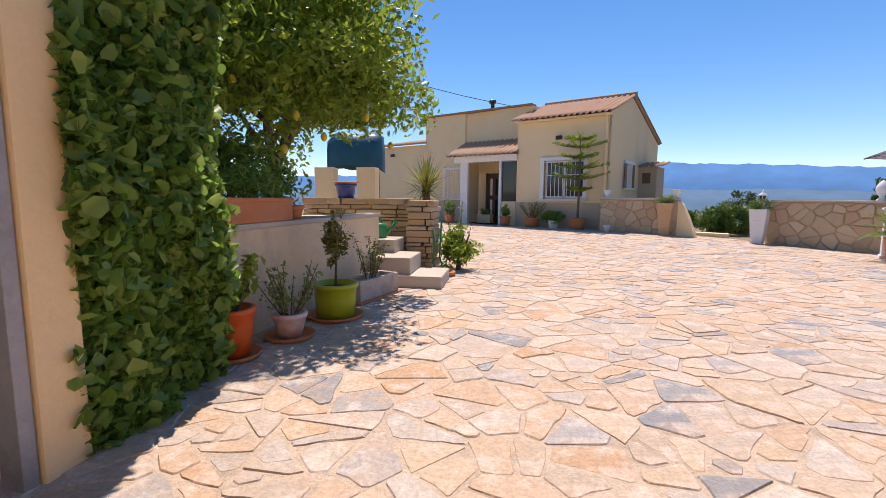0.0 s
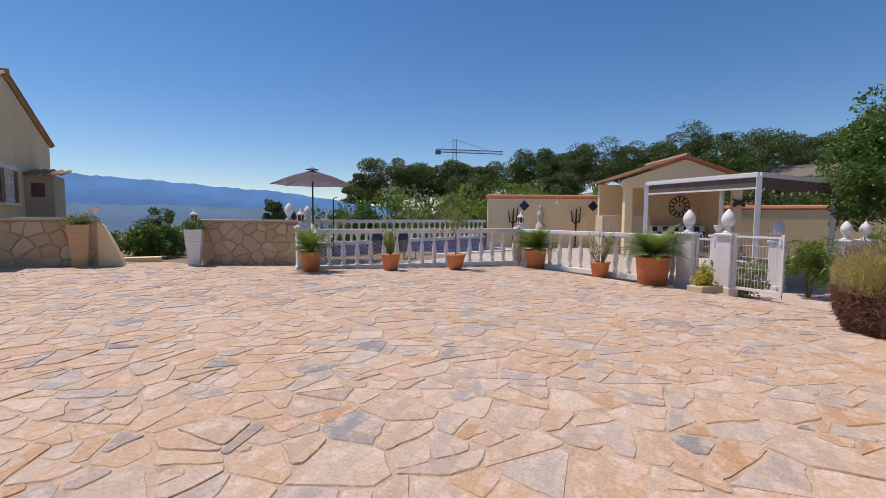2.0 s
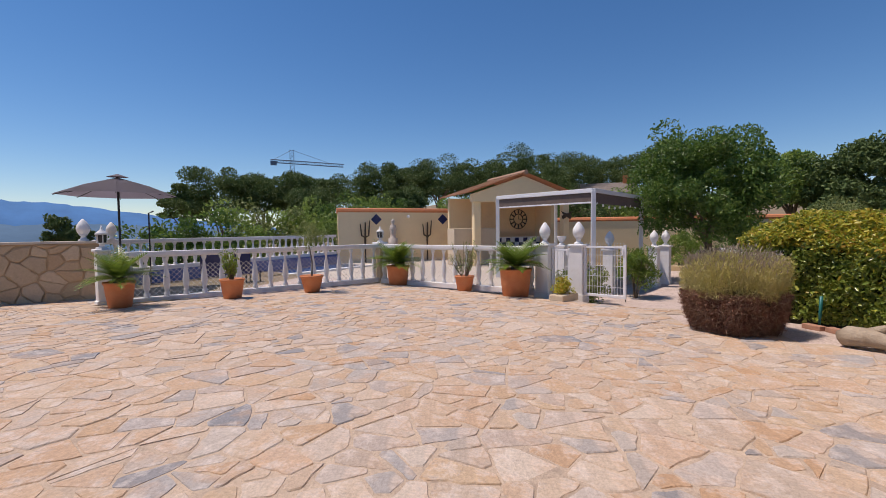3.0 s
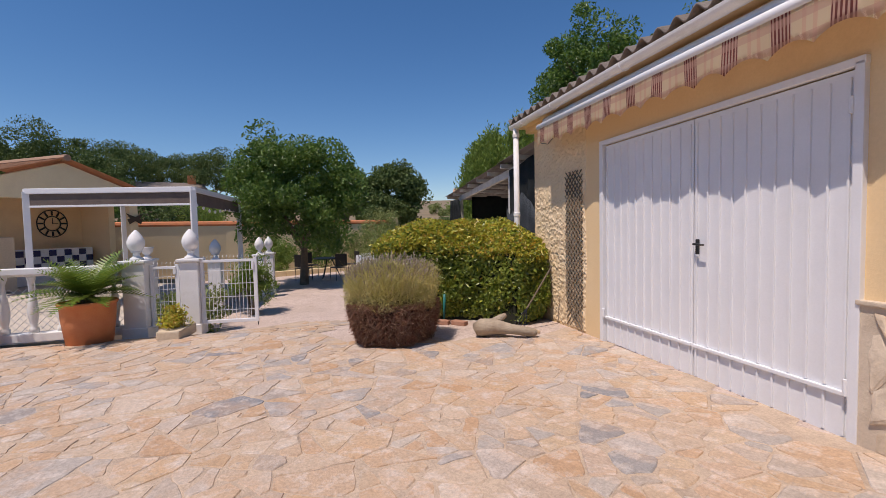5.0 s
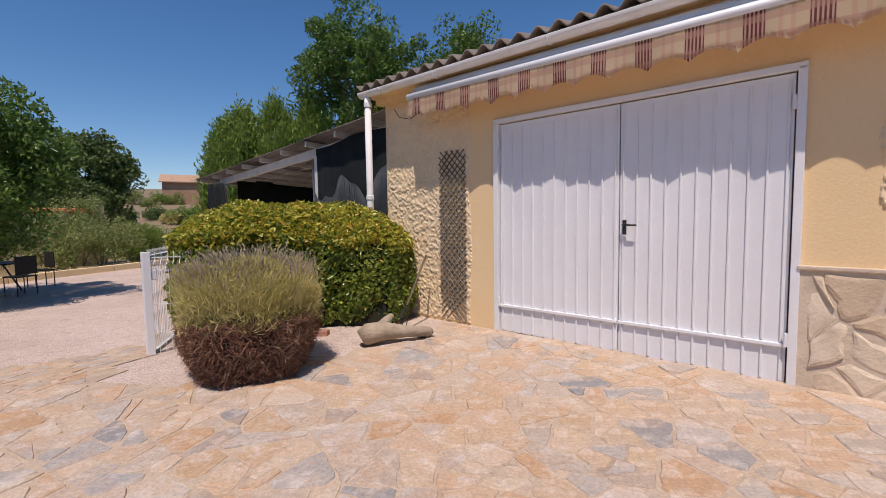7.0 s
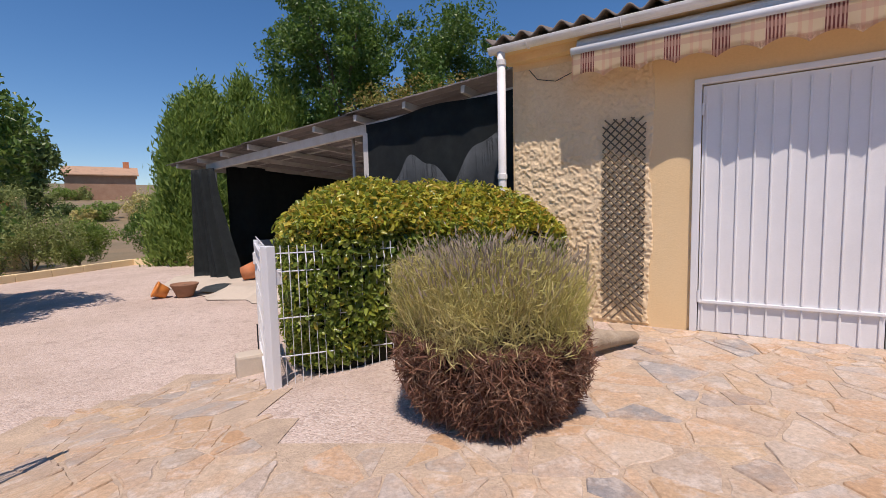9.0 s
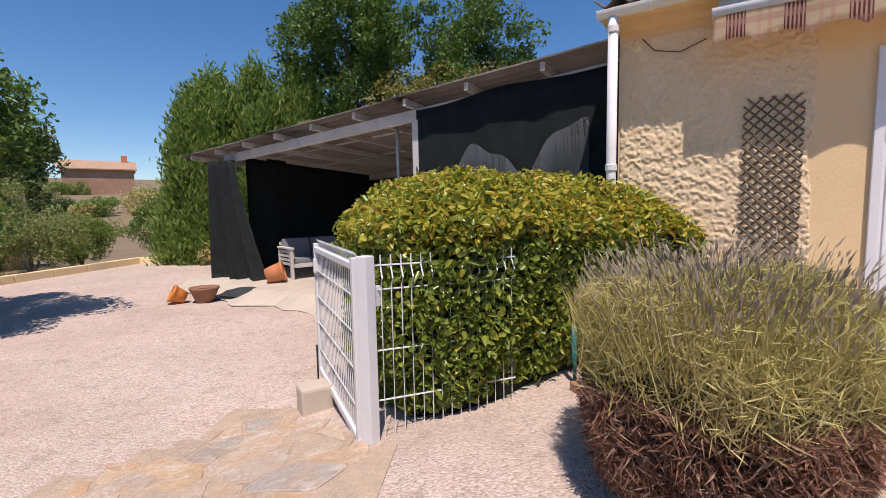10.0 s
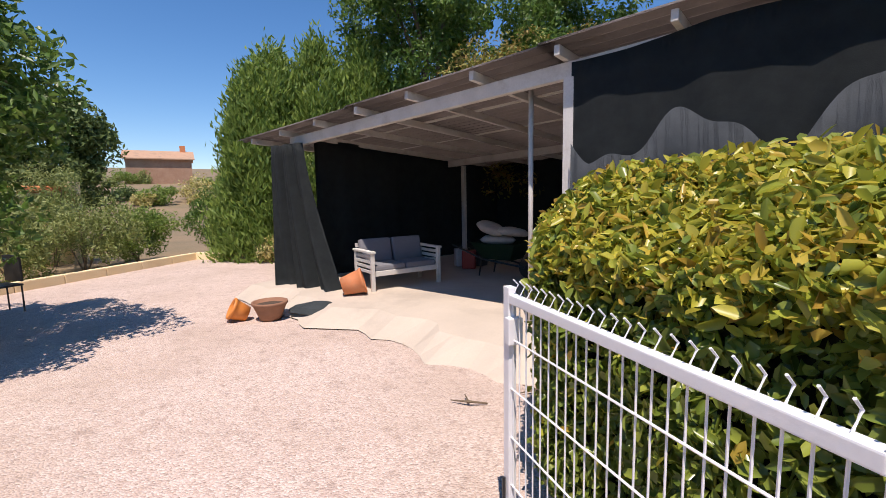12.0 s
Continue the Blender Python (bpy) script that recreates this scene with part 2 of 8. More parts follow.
# ---- mesh tools ----
def part(name, bm, mat, parent=None, label="", smooth=False):
    me = bpy.data.meshes.new(name)
    bm.to_mesh(me)
    bm.free()
    me.materials.append(mat)
    if smooth:
        for p in me.polygons:
            p.use_smooth = True
    ob = new(name, me)
    ob.parent = parent
    return tagged(ob, label)


def raw(name, verts, faces, mat, parent=None, label=""):
    me = bpy.data.meshes.new(name)
    verts = np.asarray(verts, dtype=np.float32).reshape(-1, 3)
    faces = np.asarray(faces, dtype=np.int32)
    k = faces.shape[1]
    me.vertices.add(len(verts))
    me.vertices.foreach_set("co", verts.ravel())
    me.loops.add(faces.size)
    me.loops.foreach_set("vertex_index", faces.ravel())
    me.polygons.add(len(faces))
    me.polygons.foreach_set("loop_start", np.arange(0, faces.size, k, dtype=np.int32))
    me.update(calc_edges=True)
    me.materials.append(mat)
    ob = new(name, me)
    ob.parent = parent
    return tagged(ob, label)


def thing(name, m, label, category, group="", kind=""):
    ob = new(name)
    ob.matrix_world = m
    ob.empty_display_size = 0.2
    return tagged(ob, label, category, group, kind)


def box(bm, c, s, rz=0.0, bevel=0.0, m=None):
    mat = Matrix.Translation(c) @ Matrix.Rotation(radians(rz), 4, "Z") @ Matrix.Diagonal((*s, 1))
    if m is not None:
        mat = m @ mat
    g = bmesh.ops.create_cube(bm, size=1, matrix=mat)
    if bevel:
        e = {ed for v in g["verts"] for ed in v.link_edges}
        bmesh.ops.bevel(bm, geom=list(e), offset=bevel, segments=2, affect="EDGES", profile=0.6)
    return bm


def boxes(*items, bevel=0.0):
    bm = bmesh.new()
    for c, s in items:
        box(bm, c, s, 0, bevel)
    return bm


def lathe(profile, n=20, bm=None, m=None, cap=True):
    bm = bm or bmesh.new()
    rings = []
    for r, z in profile:
        ring = [bm.verts.new((r * math.cos(2 * math.pi * i / n), r * math.sin(2 * math.pi * i / n), z)) for i in range(n)]
        rings.append(ring)
    for a, b in zip(rings, rings[1:]):
        for i in range(n):
            bm.faces.new((a[i], a[(i + 1) % n], b[(i + 1) % n], b[i]))
    if cap:
        bm.faces.new(rings[0][::-1])
        bm.faces.new(rings[-1])
    if m is not None:
        bmesh.ops.transform(bm, matrix=m, verts=[v for r in rings for v in r])
    return bm


def tube(pts, radii, n=8, bm=None):
    """A tapered tube along points."""
    bm = bm or bmesh.new()
    pts = [Vector(p) for p in pts]
    if isinstance(radii, (int, float)):
        radii = [radii] * len(pts)
    rings = []
    for i, p in enumerate(pts):
        d = (pts[min(i + 1, len(pts) - 1)] - pts[max(i - 1, 0)]).normalized()
        q = d.to_track_quat("Z", "Y")
        rings.append([bm.verts.new(p + q @ Vector((radii[i] * math.cos(2 * math.pi * k / n), radii[i] * math.sin(2 * math.pi * k / n), 0))) for k in range(n)])
    for a, b in zip(rings, rings[1:]):
        for i in range(n):
            bm.faces.new((a[i], a[(i + 1) % n], b[(i + 1) % n], b[i]))
    bm.faces.new(rings[0][::-1])
    bm.faces.new(rings[-1])
    return bm


def prism(poly, h0, h1, bm=None, m=None):
    """A polygon in x, y raised from h0 to h1."""
    bm = bm or bmesh.new()
    a = [bm.verts.new((x, y, h0)) for x, y in poly]
    b = [bm.verts.new((x, y, h1)) for x, y in poly]
    n = len(poly)
    bm.faces.new(a[::-1])
    bm.faces.new(b)
    for i in range(n):
        bm.faces.new((a[i], a[(i + 1) % n], b[(i + 1) % n], b[i]))
    if m is not None:
        bmesh.ops.transform(bm, matrix=m, verts=a + b)
    bmesh.ops.recalc_face_normals(bm, faces=bm.faces)
    return bm


def leaf_mesh(name, centres, length, width, mat, parent=None, out=None, lift=0.4, seed=1, label="", jitter=0.5, along=False, broad=False):
    """Many small folded leaves, one island each; out: the way that they face or, with along, point."""
    rng = np.random.default_rng(seed)
    c = np.asarray(centres, dtype=float)
    n = len(c)
    d = rng.normal(size=(n, 3))
    d /= np.linalg.norm(d, axis=1, keepdims=True)
    if out is not None:
        d = d * (1 - lift) + np.asarray(out) * lift
        d /= np.linalg.norm(d, axis=1, keepdims=True) + 1e-9
    if out is not None and not along:
        nrm = d
        d = rng.normal(size=(n, 3))
        d -= (d * nrm).sum(1, keepdims=True) * nrm
        d /= np.linalg.norm(d, axis=1, keepdims=True) + 1e-9
        s = np.cross(nrm, d)
    else:
        s = rng.normal(size=(n, 3))
    s -= (s * d).sum(1, keepdims=True) * d
    s /= np.linalg.norm(s, axis=1, keepdims=True) + 1e-9
    k = np.cross(d, s)
    ln = length * rng.uniform(1 - jitter, 1 + jitter, (n, 1))
    wd = width * rng.uniform(1 - jitter, 1 + jitter, (n, 1))
    fold = wd * rng.uniform(0.1, 0.45, (n, 1))
    if broad:
        lo, hi = -d * ln * 0.26, d * ln * 0.20
        v = np.stack([c - d * ln * 0.5, c + s * wd * 0.46 + k * fold + lo, c + s * wd * 0.40 + k * fold + hi, c + d * ln * 0.5, c - s * wd * 0.40 + k * fold + hi, c - s * wd * 0.46 + k * fold + lo], axis=1)
        idx = np.arange(n)[:, None] * 6
        f = np.concatenate([idx + np.array([[0, 1, 2]]), idx + np.array([[0, 2, 3]]), idx + np.array([[0, 3, 4]]), idx + np.array([[0, 4, 5]])])
        return raw(name, v.reshape(-1, 3), f, mat, parent, label)
    v = np.stack([c - d * ln * 0.5, c + s * wd * 0.5 + k * fold - d * ln * 0.08, c + d * ln * 0.5, c - s * wd * 0.5 + k * fold - d * ln * 0.08], axis=1)
    idx = np.arange(n)[:, None] * 4
    f = np.concatenate([idx + np.array([[0, 1, 2]]), idx + np.array([[0, 2, 3]])])
    return raw(name, v.reshape(-1, 3), f, mat, parent, label)


def clumps(rng, n_clumps, per, centre, radii, clump_r, shell=0.55, flat=1.0, low=-1.0):
    """Leaf places in uneven clumps inside an ellipsoid; also the directions out of their clump."""
    u = rng.normal(size=(n_clumps * 3, 3))
    u /= np.linalg.norm(u, axis=1, keepdims=True)
    u = u[u[:, 2] > low][:n_clumps]
    r = rng.uniform(shell, 1.0, (len(u), 1)) * rng.uniform(0.82, 1.12, (len(u), 1))
    cc = np.asarray(centre) + u * r * np.asarray(radii)
    pts, dirs = [], []
    for c in cc:
        q = rng.normal(size=(per, 3))
        q /= np.linalg.norm(q, axis=1, keepdims=True)
        rr = clump_r * rng.uniform(0.6, 1.3) * rng.uniform(0.35, 1, (per, 1)) ** 0.6
        pts.append(c + q * rr * np.array([1, 1, flat]))
        dirs.append(q)
    return np.concatenate(pts), np.concatenate(dirs)


def smooth01(a):
    a = np.clip(a, 0, 1)
    return a * a * (3 - 2 * a)

# ---- ground ----
def ground_z(x, y):
    x, y = np.asarray(x, dtype=float), np.asarray(y, dtype=float)
    z = 0.02 - 0.13 * smooth01((x - 4) / 9)
    d = (x - 9.33) * 0.863 - (y + 1.06) * 0.504
    z = z - 0.27 * smooth01((d + 0.9) / 2.0)
    z = z + 0.12 * smooth01((y - 9.5) / 4) * (1 - smooth01((x - 4.5) / 3))
    r = np.hypot(x - 8, y - 2)
    az = np.degrees(np.arctan2(y - 2, x - 8))
    vale = smooth01((az - 24) / 22) * smooth01((172 - az) / 25)
    q = 0.6 * x + 0.8 * y
    z = z - vale * (7 * smooth01((q - 18) / 30) + 90 * smooth01((q - 40) / 1500))
    hill = smooth01((30 - az) / 20) * smooth01((az + 165) / 40)
    z = z + hill * (np.clip(r - 26, 0, 150) * 0.085 * smooth01((r - 26) / 30))
    return z


def gz(x, y):
    return float(ground_z(x, y))


def spread(lo, hi, step, far):
    mid = np.arange(lo, hi + step / 2, step)
    grow = [step]
    while sum(grow) < far:
        grow.append(grow[-1] * 1.3)
    up = hi + np.cumsum(grow)
    dn = lo - np.cumsum(grow)
    return np.concatenate([dn[::-1], mid, up])


gxs, gys = spread(-5, 25, 0.3, 4300), spread(-15, 21, 0.3, 4300)
GX, GY = np.meshgrid(gxs, gys)
ny, nx = GX.shape
gverts = np.stack([GX, GY, ground_z(GX, GY)], axis=2).reshape(-1, 3)
ii = (np.arange(ny - 1)[:, None] * nx + np.arange(nx - 1)[None, :]).ravel()
ground = raw("ground", gverts, np.stack([ii, ii + 1, ii + nx + 1, ii + nx], axis=1), M_EARTH)
ground.data.materials.append(M_GRAVEL)
cx, cy = (GX[:-1, :-1] + 0.15).ravel(), (GY[:-1, :-1] + 0.15).ravel()
ground.data.polygons.foreach_set("material_index", ((cx > -5) & (cx < 20.6) & (cy > -14) & (cy < 9)).astype(np.int32))
ground.data.polygons.foreach_set("use_smooth", np.ones(len(ii), dtype=bool))
tagged(ground, "pale gravel yard running out into dry hillside and valley", "ground", kind="structure")


def inside(x, y, poly):
    c, n = False, len(poly)
    for i in range(n):
        (x0, y0), (x1, y1) = poly[i - 1], poly[i]
        if (y0 > y) != (y1 > y) and x < (x1 - x0) * (y - y0) / (y1 - y0) + x0:
            c = not c
    return c


PAVED = [(-1.25, -4), (1.55, -4), (1.6, 0.0), (3.3, -0.87), (5.6, -2.08), (6.25, -2.4), (6.2, -1.85), (6.9, -0.95), (7.45, -0.75), (8.1, 0.05), (8.5, 0.1), (8.85, -0.35),
         (9.1, -0.85), (9.75, -1.6), (9.93, -1.98), (10.44, -1.58), (10.96, -0.9), (11.0, 0.9), (10.75, 1.3), (10.85, 2.0), (12.75, 5.7), (8.15, 9.75), (9.2, 10.75), (7.3, 12.75), (7.2, 13.9), (5.4, 14.0), (3.4, 14.75), (-5.5, 19.5), (-5.5, 12), (-1.4, 6.4), (-1.4, 2)]
bm = bmesh.new()
# mortar bed that follows the fall of the ground
bxs, bys = np.arange(-6, 13.2, 0.3), np.arange(-4.2, 20, 0.3)
grid = {}
for i, x in enumerate(bxs):
    for j, y in enumerate(bys):
        if inside(x + 0.15, y + 0.15, PAVED):
            q = []
            for a, b in ((0, 0), (1, 0), (1, 1), (0, 1)):
                k = (i + a, j + b)
                if k not in grid:
                    px, py = bxs[0] + 0.3 * k[0], bys[0] + 0.3 * k[1]
                    grid[k] = bm.verts.new((px, py, gz(px, py) + 0.006))
                q.append(grid[k])
            bm.faces.new(q)
pavement = tagged(part("pavement", bm, M_MORTAR), "irregular sandstone crazy paving set in sandy mortar", "paving", kind="structure")


def clip_cell(poly, p, q):
    """Keep the part of poly nearer to p than to q."""
    mx, my, dx, dy = (p[0] + q[0]) / 2, (p[1] + q[1]) / 2, q[0] - p[0], q[1] - p[1]
    res, n = [], len(poly)
    for i in range(n):
        a, b = poly[i], poly[(i + 1) % n]
        sa, sb = (a[0] - mx) * dx + (a[1] - my) * dy, (b[0] - mx) * dx + (b[1] - my) * dy
        if sa <= 0:
            res.append(a)
        if (sa < 0) != (sb < 0) and abs(sa - sb) > 1e-9:
            t = sa / (sa - sb)
            res.append((a[0] + (b[0] - a[0]) * t, a[1] + (b[1] - a[1]) * t))
    return res


def crazy_cells(rng, x0, x1, y0, y1, step, miss=0.18):
    """Irregular polygon cells: seeds on a jittered grid, some of them left out."""
    nx_, ny_ = int((x1 - x0) / step), int((y1 - y0) / step)
    seeds = {}
    for i in range(nx_):
        for j in range(ny_):
            if rng.random() > miss:
                seeds[i, j] = (x0 + (i + rng.uniform(0.05, 0.95)) * step, y0 + (j + rng.uniform(0.05, 0.95)) * step)
    cells = []
    for (i, j), p in seeds.items():
        poly = [(p[0] - 1.6 * step, p[1] - 1.6 * step), (p[0] + 1.6 * step, p[1] - 1.6 * step), (p[0] + 1.6 * step, p[1] + 1.6 * step), (p[0] - 1.6 * step, p[1] + 1.6 * step)]
        for a in range(-3, 4):
            for b in range(-3, 4):
                q = seeds.get((i + a, j + b))
                if q and (a or b):
                    poly = clip_cell(poly, p, q)
                    if len(poly) < 3:
                        break
            if len(poly) < 3:
                break
        if len(poly) >= 3:
            cells.append((p, poly))
    return cells


def shrink(poly, gap):
    n = len(poly)
    cx_, cy_ = sum(p[0] for p in poly) / n, sum(p[1] for p in poly) / n
    return [(x + (cx_ - x) * min(0.6, gap / max(0.02, math.hypot(x - cx_, y - cy_))), y + (cy_ - y) * min(0.6, gap / max(0.02, math.hypot(x - cx_, y - cy_)))) for x, y in poly]


def rough_outline(rng, poly, amount):
    """Cut corners and break edges so that a stone is no clean polygon."""
    res, n = [], len(poly)
    for i in range(n):
        a, b, c = poly[i - 1], poly[i], poly[(i + 1) % n]
        la, lc = math.hypot(a[0] - b[0], a[1] - b[1]), math.hypot(c[0] - b[0], c[1] - b[1])
        if la < 0.03 or lc < 0.03:
            res.append(b)
            continue
        t = rng.uniform(0.02, 0.13)
        res.append((b[0] + (a[0] - b[0]) * t, b[1] + (a[1] - b[1]) * t))
        res.append((b[0] + (c[0] - b[0]) * t, b[1] + (c[1] - b[1]) * t))
        for s in ((0.3, 0.52, 0.74) if lc > 0.26 else (0.5,) if lc > 0.14 else ()):
            s += rng.uniform(-0.08, 0.08)
            o = rng.uniform(-amount, amount)
            res.append((b[0] + (c[0] - b[0]) * s - (c[1] - b[1]) / lc * o, b[1] + (c[1] - b[1]) * s + (c[0] - b[0]) / lc * o))
    return res


def slab_mesh(name, poly, base, top, tilt, edge=0.012, origin=None):
    """A stone slab: sunk sides, a worn edge and a slightly tilted top."""
    n = len(poly)
    ox, oy = origin or (0, 0)
    inner = shrink(poly, edge)
    v = []
    for px, py in poly:
        v.append((px - ox, py - oy, base(px, py) - 0.005))
    for px, py in poly:
        v.append((px - ox, py - oy, base(px, py) + (top - 0.007) + tilt[0] * (px - poly[0][0]) + tilt[1] * (py - poly[0][1])))
    for px, py in inner:
        v.append((px - ox, py - oy, base(px, py) + top + tilt[0] * (px - poly[0][0]) + tilt[1] * (py - poly[0][1])))
    f = [tuple(range(2 * n, 3 * n))]
    for i in range(n):
        k = (i + 1) % n
        f += [(i, k, n + k, n + i), (n + i, n + k, 2 * n + k, 2 * n + i)]
    return v, f

# ---- garage ----
GA = -27.85
GM = pose(5.604, -2.09, 0, 0, 0, GA)
garage = thing("garage", GM, "cream rendered garage with rough-cast panels and tiled roof", "garage", kind="structure")


def wave_roof(u0, u1, v0, w0, v1, w1, pitch, amp, name, mat, parent, thick=0.012, per=8, joints=()):
    """A tiled or corrugated sheet with waves along u, from the line (v0, w0) to (v1, w1)."""
    n = int(round((u1 - u0) / pitch * per))
    us = [u0 + (u1 - u0) * i / n for i in range(n + 1)]
    rows = [0.0] + [j for j in joints] + [1.0]
    bm_ = bmesh.new()
    tops, bots = [], []
    for t in rows:
        a, b = [], []
        for u in us:
            h = amp * (0.5 + 0.5 * math.cos(2 * math.pi * (u - u0) / pitch))
            v_, w_ = v0 + (v1 - v0) * t, w0 + (w1 - w0) * t
            a.append(bm_.verts.new((u, v_, w_ + h)))
            b.append(bm_.verts.new((u, v_, w_ + h - thick)))
        tops.append(a)
        bots.append(b)
    for r in range(len(rows) - 1):
        for i in range(n):
            bm_.faces.new((tops[r][i], tops[r][i + 1], tops[r + 1][i + 1], tops[r + 1][i]))
            bm_.faces.new((bots[r][i + 1], bots[r][i], bots[r + 1][i], bots[r + 1][i + 1]))
    for i in range(n):
        bm_.faces.new((bots[0][i], bots[0][i + 1], tops[0][i + 1], tops[0][i]))
    bmesh.ops.recalc_face_normals(bm_, faces=bm_.faces)
    return part(name, bm_, mat, parent, smooth=True)


for c, sz in (((-3.485, -0.125, 1.4), (1.83, 0.25, 2.84)), ((0.9, -0.125, 1.4), (1.8, 0.25, 2.84)), ((-1.285, -0.125, 2.555), (2.57, 0.25, 0.53)),
           ((1.675, -2.75, 1.5), (0.25, 5.0, 3.1)), ((-4.275, -2.75, 1.5), (0.25, 5.0, 3.1)), ((-1.3, -5.12, 1.9), (5.7, 0.24, 3.9))):
    part("wall", boxes((c, sz)), M_WALL, garage)
def value_noise(rng, nu, nw, cell):
    """Smooth random heights from 0 to 1 on a grid of nu by nw, lumps about cell samples wide."""
    gu, gw = int(nu / cell) + 3, int(nw / cell) + 3
    g = rng.random((gu, gw))
    u, w = np.arange(nu) / cell, np.arange(nw) / cell
    i, j = u.astype(int), w.astype(int)
    fu, fw = smooth01(u - i)[:, None], smooth01(w - j)[None, :]
    a = g[i][:, j] * (1 - fu) + g[i + 1][:, j] * fu
    b = g[i][:, j + 1] * (1 - fu) + g[i + 1][:, j + 1] * fu
    return a * (1 - fw) + b * fw


def rough_cast(u0, u1, w0, w1, edge, seed):
    """Trowelled rough-cast standing off the wall in ridges and blobs; edge gives a wavy border in u."""
    rng = np.random.default_rng(seed)
    step = 0.010
    nu, nw = int((u1 - u0) / step) + 1, int((w1 - w0) / step) + 1
    h = 0.6 * value_noise(rng, nu, nw, 2.2) + 0.4 * value_noise(rng, nu, nw, 4.5)
    h = 0.004 + 0.013 * smooth01((h - 0.42) / 0.22) * (0.6 + 0.4 * value_noise(rng, nu, nw, 2.0))
    U, W = np.meshgrid(u0 + np.arange(nu) * step, w0 + np.arange(nw) * step, indexing="ij")
    ok = edge(U, W)
    h = np.where(ok, h, -0.02)
    h[0, :] = h[-1, :] = h[:, 0] = h[:, -1] = -0.02
    V = np.stack([U, h, W], axis=2).reshape(-1, 3)
    i0 = (np.arange(nu - 1)[:, None] * nw + np.arange(nw - 1)[None, :]).ravel()
    ob_ = raw("rough_cast_panel", V, np.stack([i0, i0 + 1, i0 + nw + 1, i0 + nw], axis=1), M_ROUGH, garage, "coarse cream rough-cast plaster")
    ob_.data.polygons.foreach_set("use_smooth", np.ones(len(i0), dtype=bool))


rough_cast(0.34, 1.795, 0.02, 2.72, lambda u, w: u > 0.36 + 0.02 * np.sin(5 * w) + 0.01 * np.sin(13 * w), 15)
rough_cast(-4.39, -2.95, 0.91, 2.70, lambda u, w: u < -3.06 + 0.05 * np.sin(4.2 * w + 1) + 0.02 * np.sin(15 * w), 16)
# stone dado beside the door
M_DMORTAR = surf("pale_mortar", (0.66, 0.55, 0.42), (0.56, 0.45, 0.34), 5.0, 0.95, 0.5, 40.0, 0.2, dirt=(0.48, 0.38, 0.28), dist=0.01)
M_DSTONE = surf("dado_stone", (0.66, 0.54, 0.40), (0.54, 0.42, 0.29), 6.0, 0.9, 0.5, 24.0, 0.2, ("object", ((0.72, 0.57, 0.41), (0.62, 0.46, 0.31), (0.78, 0.66, 0.51), (0.56, 0.43, 0.30), (0.70, 0.52, 0.34))), dirt=(0.44, 0.33, 0.23), dist=0.012)
part("dado_mortar", boxes(((-3.50, 0.014, 0.43), (1.78, 0.034, 0.88))), M_DMORTAR, garage)
drng = np.random.default_rng(5)
for p, poly in crazy_cells(drng, -4.4, -2.6, -0.02, 0.9, 0.22, 0.3):
    poly = [(min(-2.68, max(-4.38, a)), min(0.86, max(0.0, b))) for a, b in poly]
    if max(a for a, b in poly) - min(a for a, b in poly) < 0.06 or max(b for a, b in poly) - min(b for a, b in poly) < 0.06:
        continue
    outline = rough_outline(drng, shrink(poly, drng.uniform(0.012, 0.035)), 0.025)
    v, f = slab_mesh("", outline, lambda a, b: 0.024, drng.uniform(0.012, 0.03), drng.uniform(-0.05, 0.05, 2), 0.03)
    me = bpy.data.meshes.new("dado_stone")
    me.from_pydata([(a, c, b) for a, b, c in v], [], [q[::-1] for q in f])
    me.materials.append(M_DSTONE)
    ob = new("dado_stone", me)
    ob.parent = garage
part("dado_cap", boxes(((-3.50, 0.02, 0.885), (1.78, 0.06, 0.03)), bevel=0.008), M_DMORTAR, garage)
wave_roof(-4.6, 1.95, 0.36, 2.93, -5.4, 4.25, 0.205, 0.075, "roof", M_GTILE, garage, 0.02, joints=[i / 14 for i in range(1, 14)])
part("roof_deck", boxes(((-1.3, 0.06, 2.83), (6.3, 0.12, 0.10)), ((-1.33, 0.17, 2.875), (6.5, 0.34, 0.03))), M_WALL, garage)
# half-round gutter with hoops
bm = bmesh.new()
prof = [(0.30 + 0.065 * math.cos(radians(a)), 2.90 + 0.065 * math.sin(radians(a))) for a in range(-180, 1, 20)]
prof = [(a, b) for a, b in prof] + [(a - 0.005 if a > 0.3 else a + 0.005, b + 0.004) for a, b in prof[::-1]]
va = [bm.verts.new((-4.6, a, b)) for a, b in prof]
vb = [bm.verts.new((1.93, a, b)) for a, b in prof]
for i in range(len(prof)):
    k = (i + 1) % len(prof)
    bm.faces.new((va[i], va[k], vb[k], vb[i]))
bm.faces.new(va)
bm.faces.new(vb[::-1])
bmesh.ops.recalc_face_normals(bm, faces=bm.faces)
gutter = part("gutter", bm, M_WHITEM, garage, "off-white plastic half-round gutter")
for u in (-3.6, -2.2, -0.8, 0.6, 1.5):
    bm = tube([(u, 0.30 + 0.069 * math.cos(radians(a)), 2.90 + 0.069 * math.sin(radians(a))) for a in range(-180, 1, 20)], 0.008, 6)
    part("gutter_clip", bm, M_WHITEM, gutter)
pipe = part("downpipe", tube([(1.80, 0.30, 2.86), (1.80, 0.30, 1.4), (1.80, 0.30, -0.05)], 0.043, 14), M_WHITEM, garage, "white plastic downpipe", True)
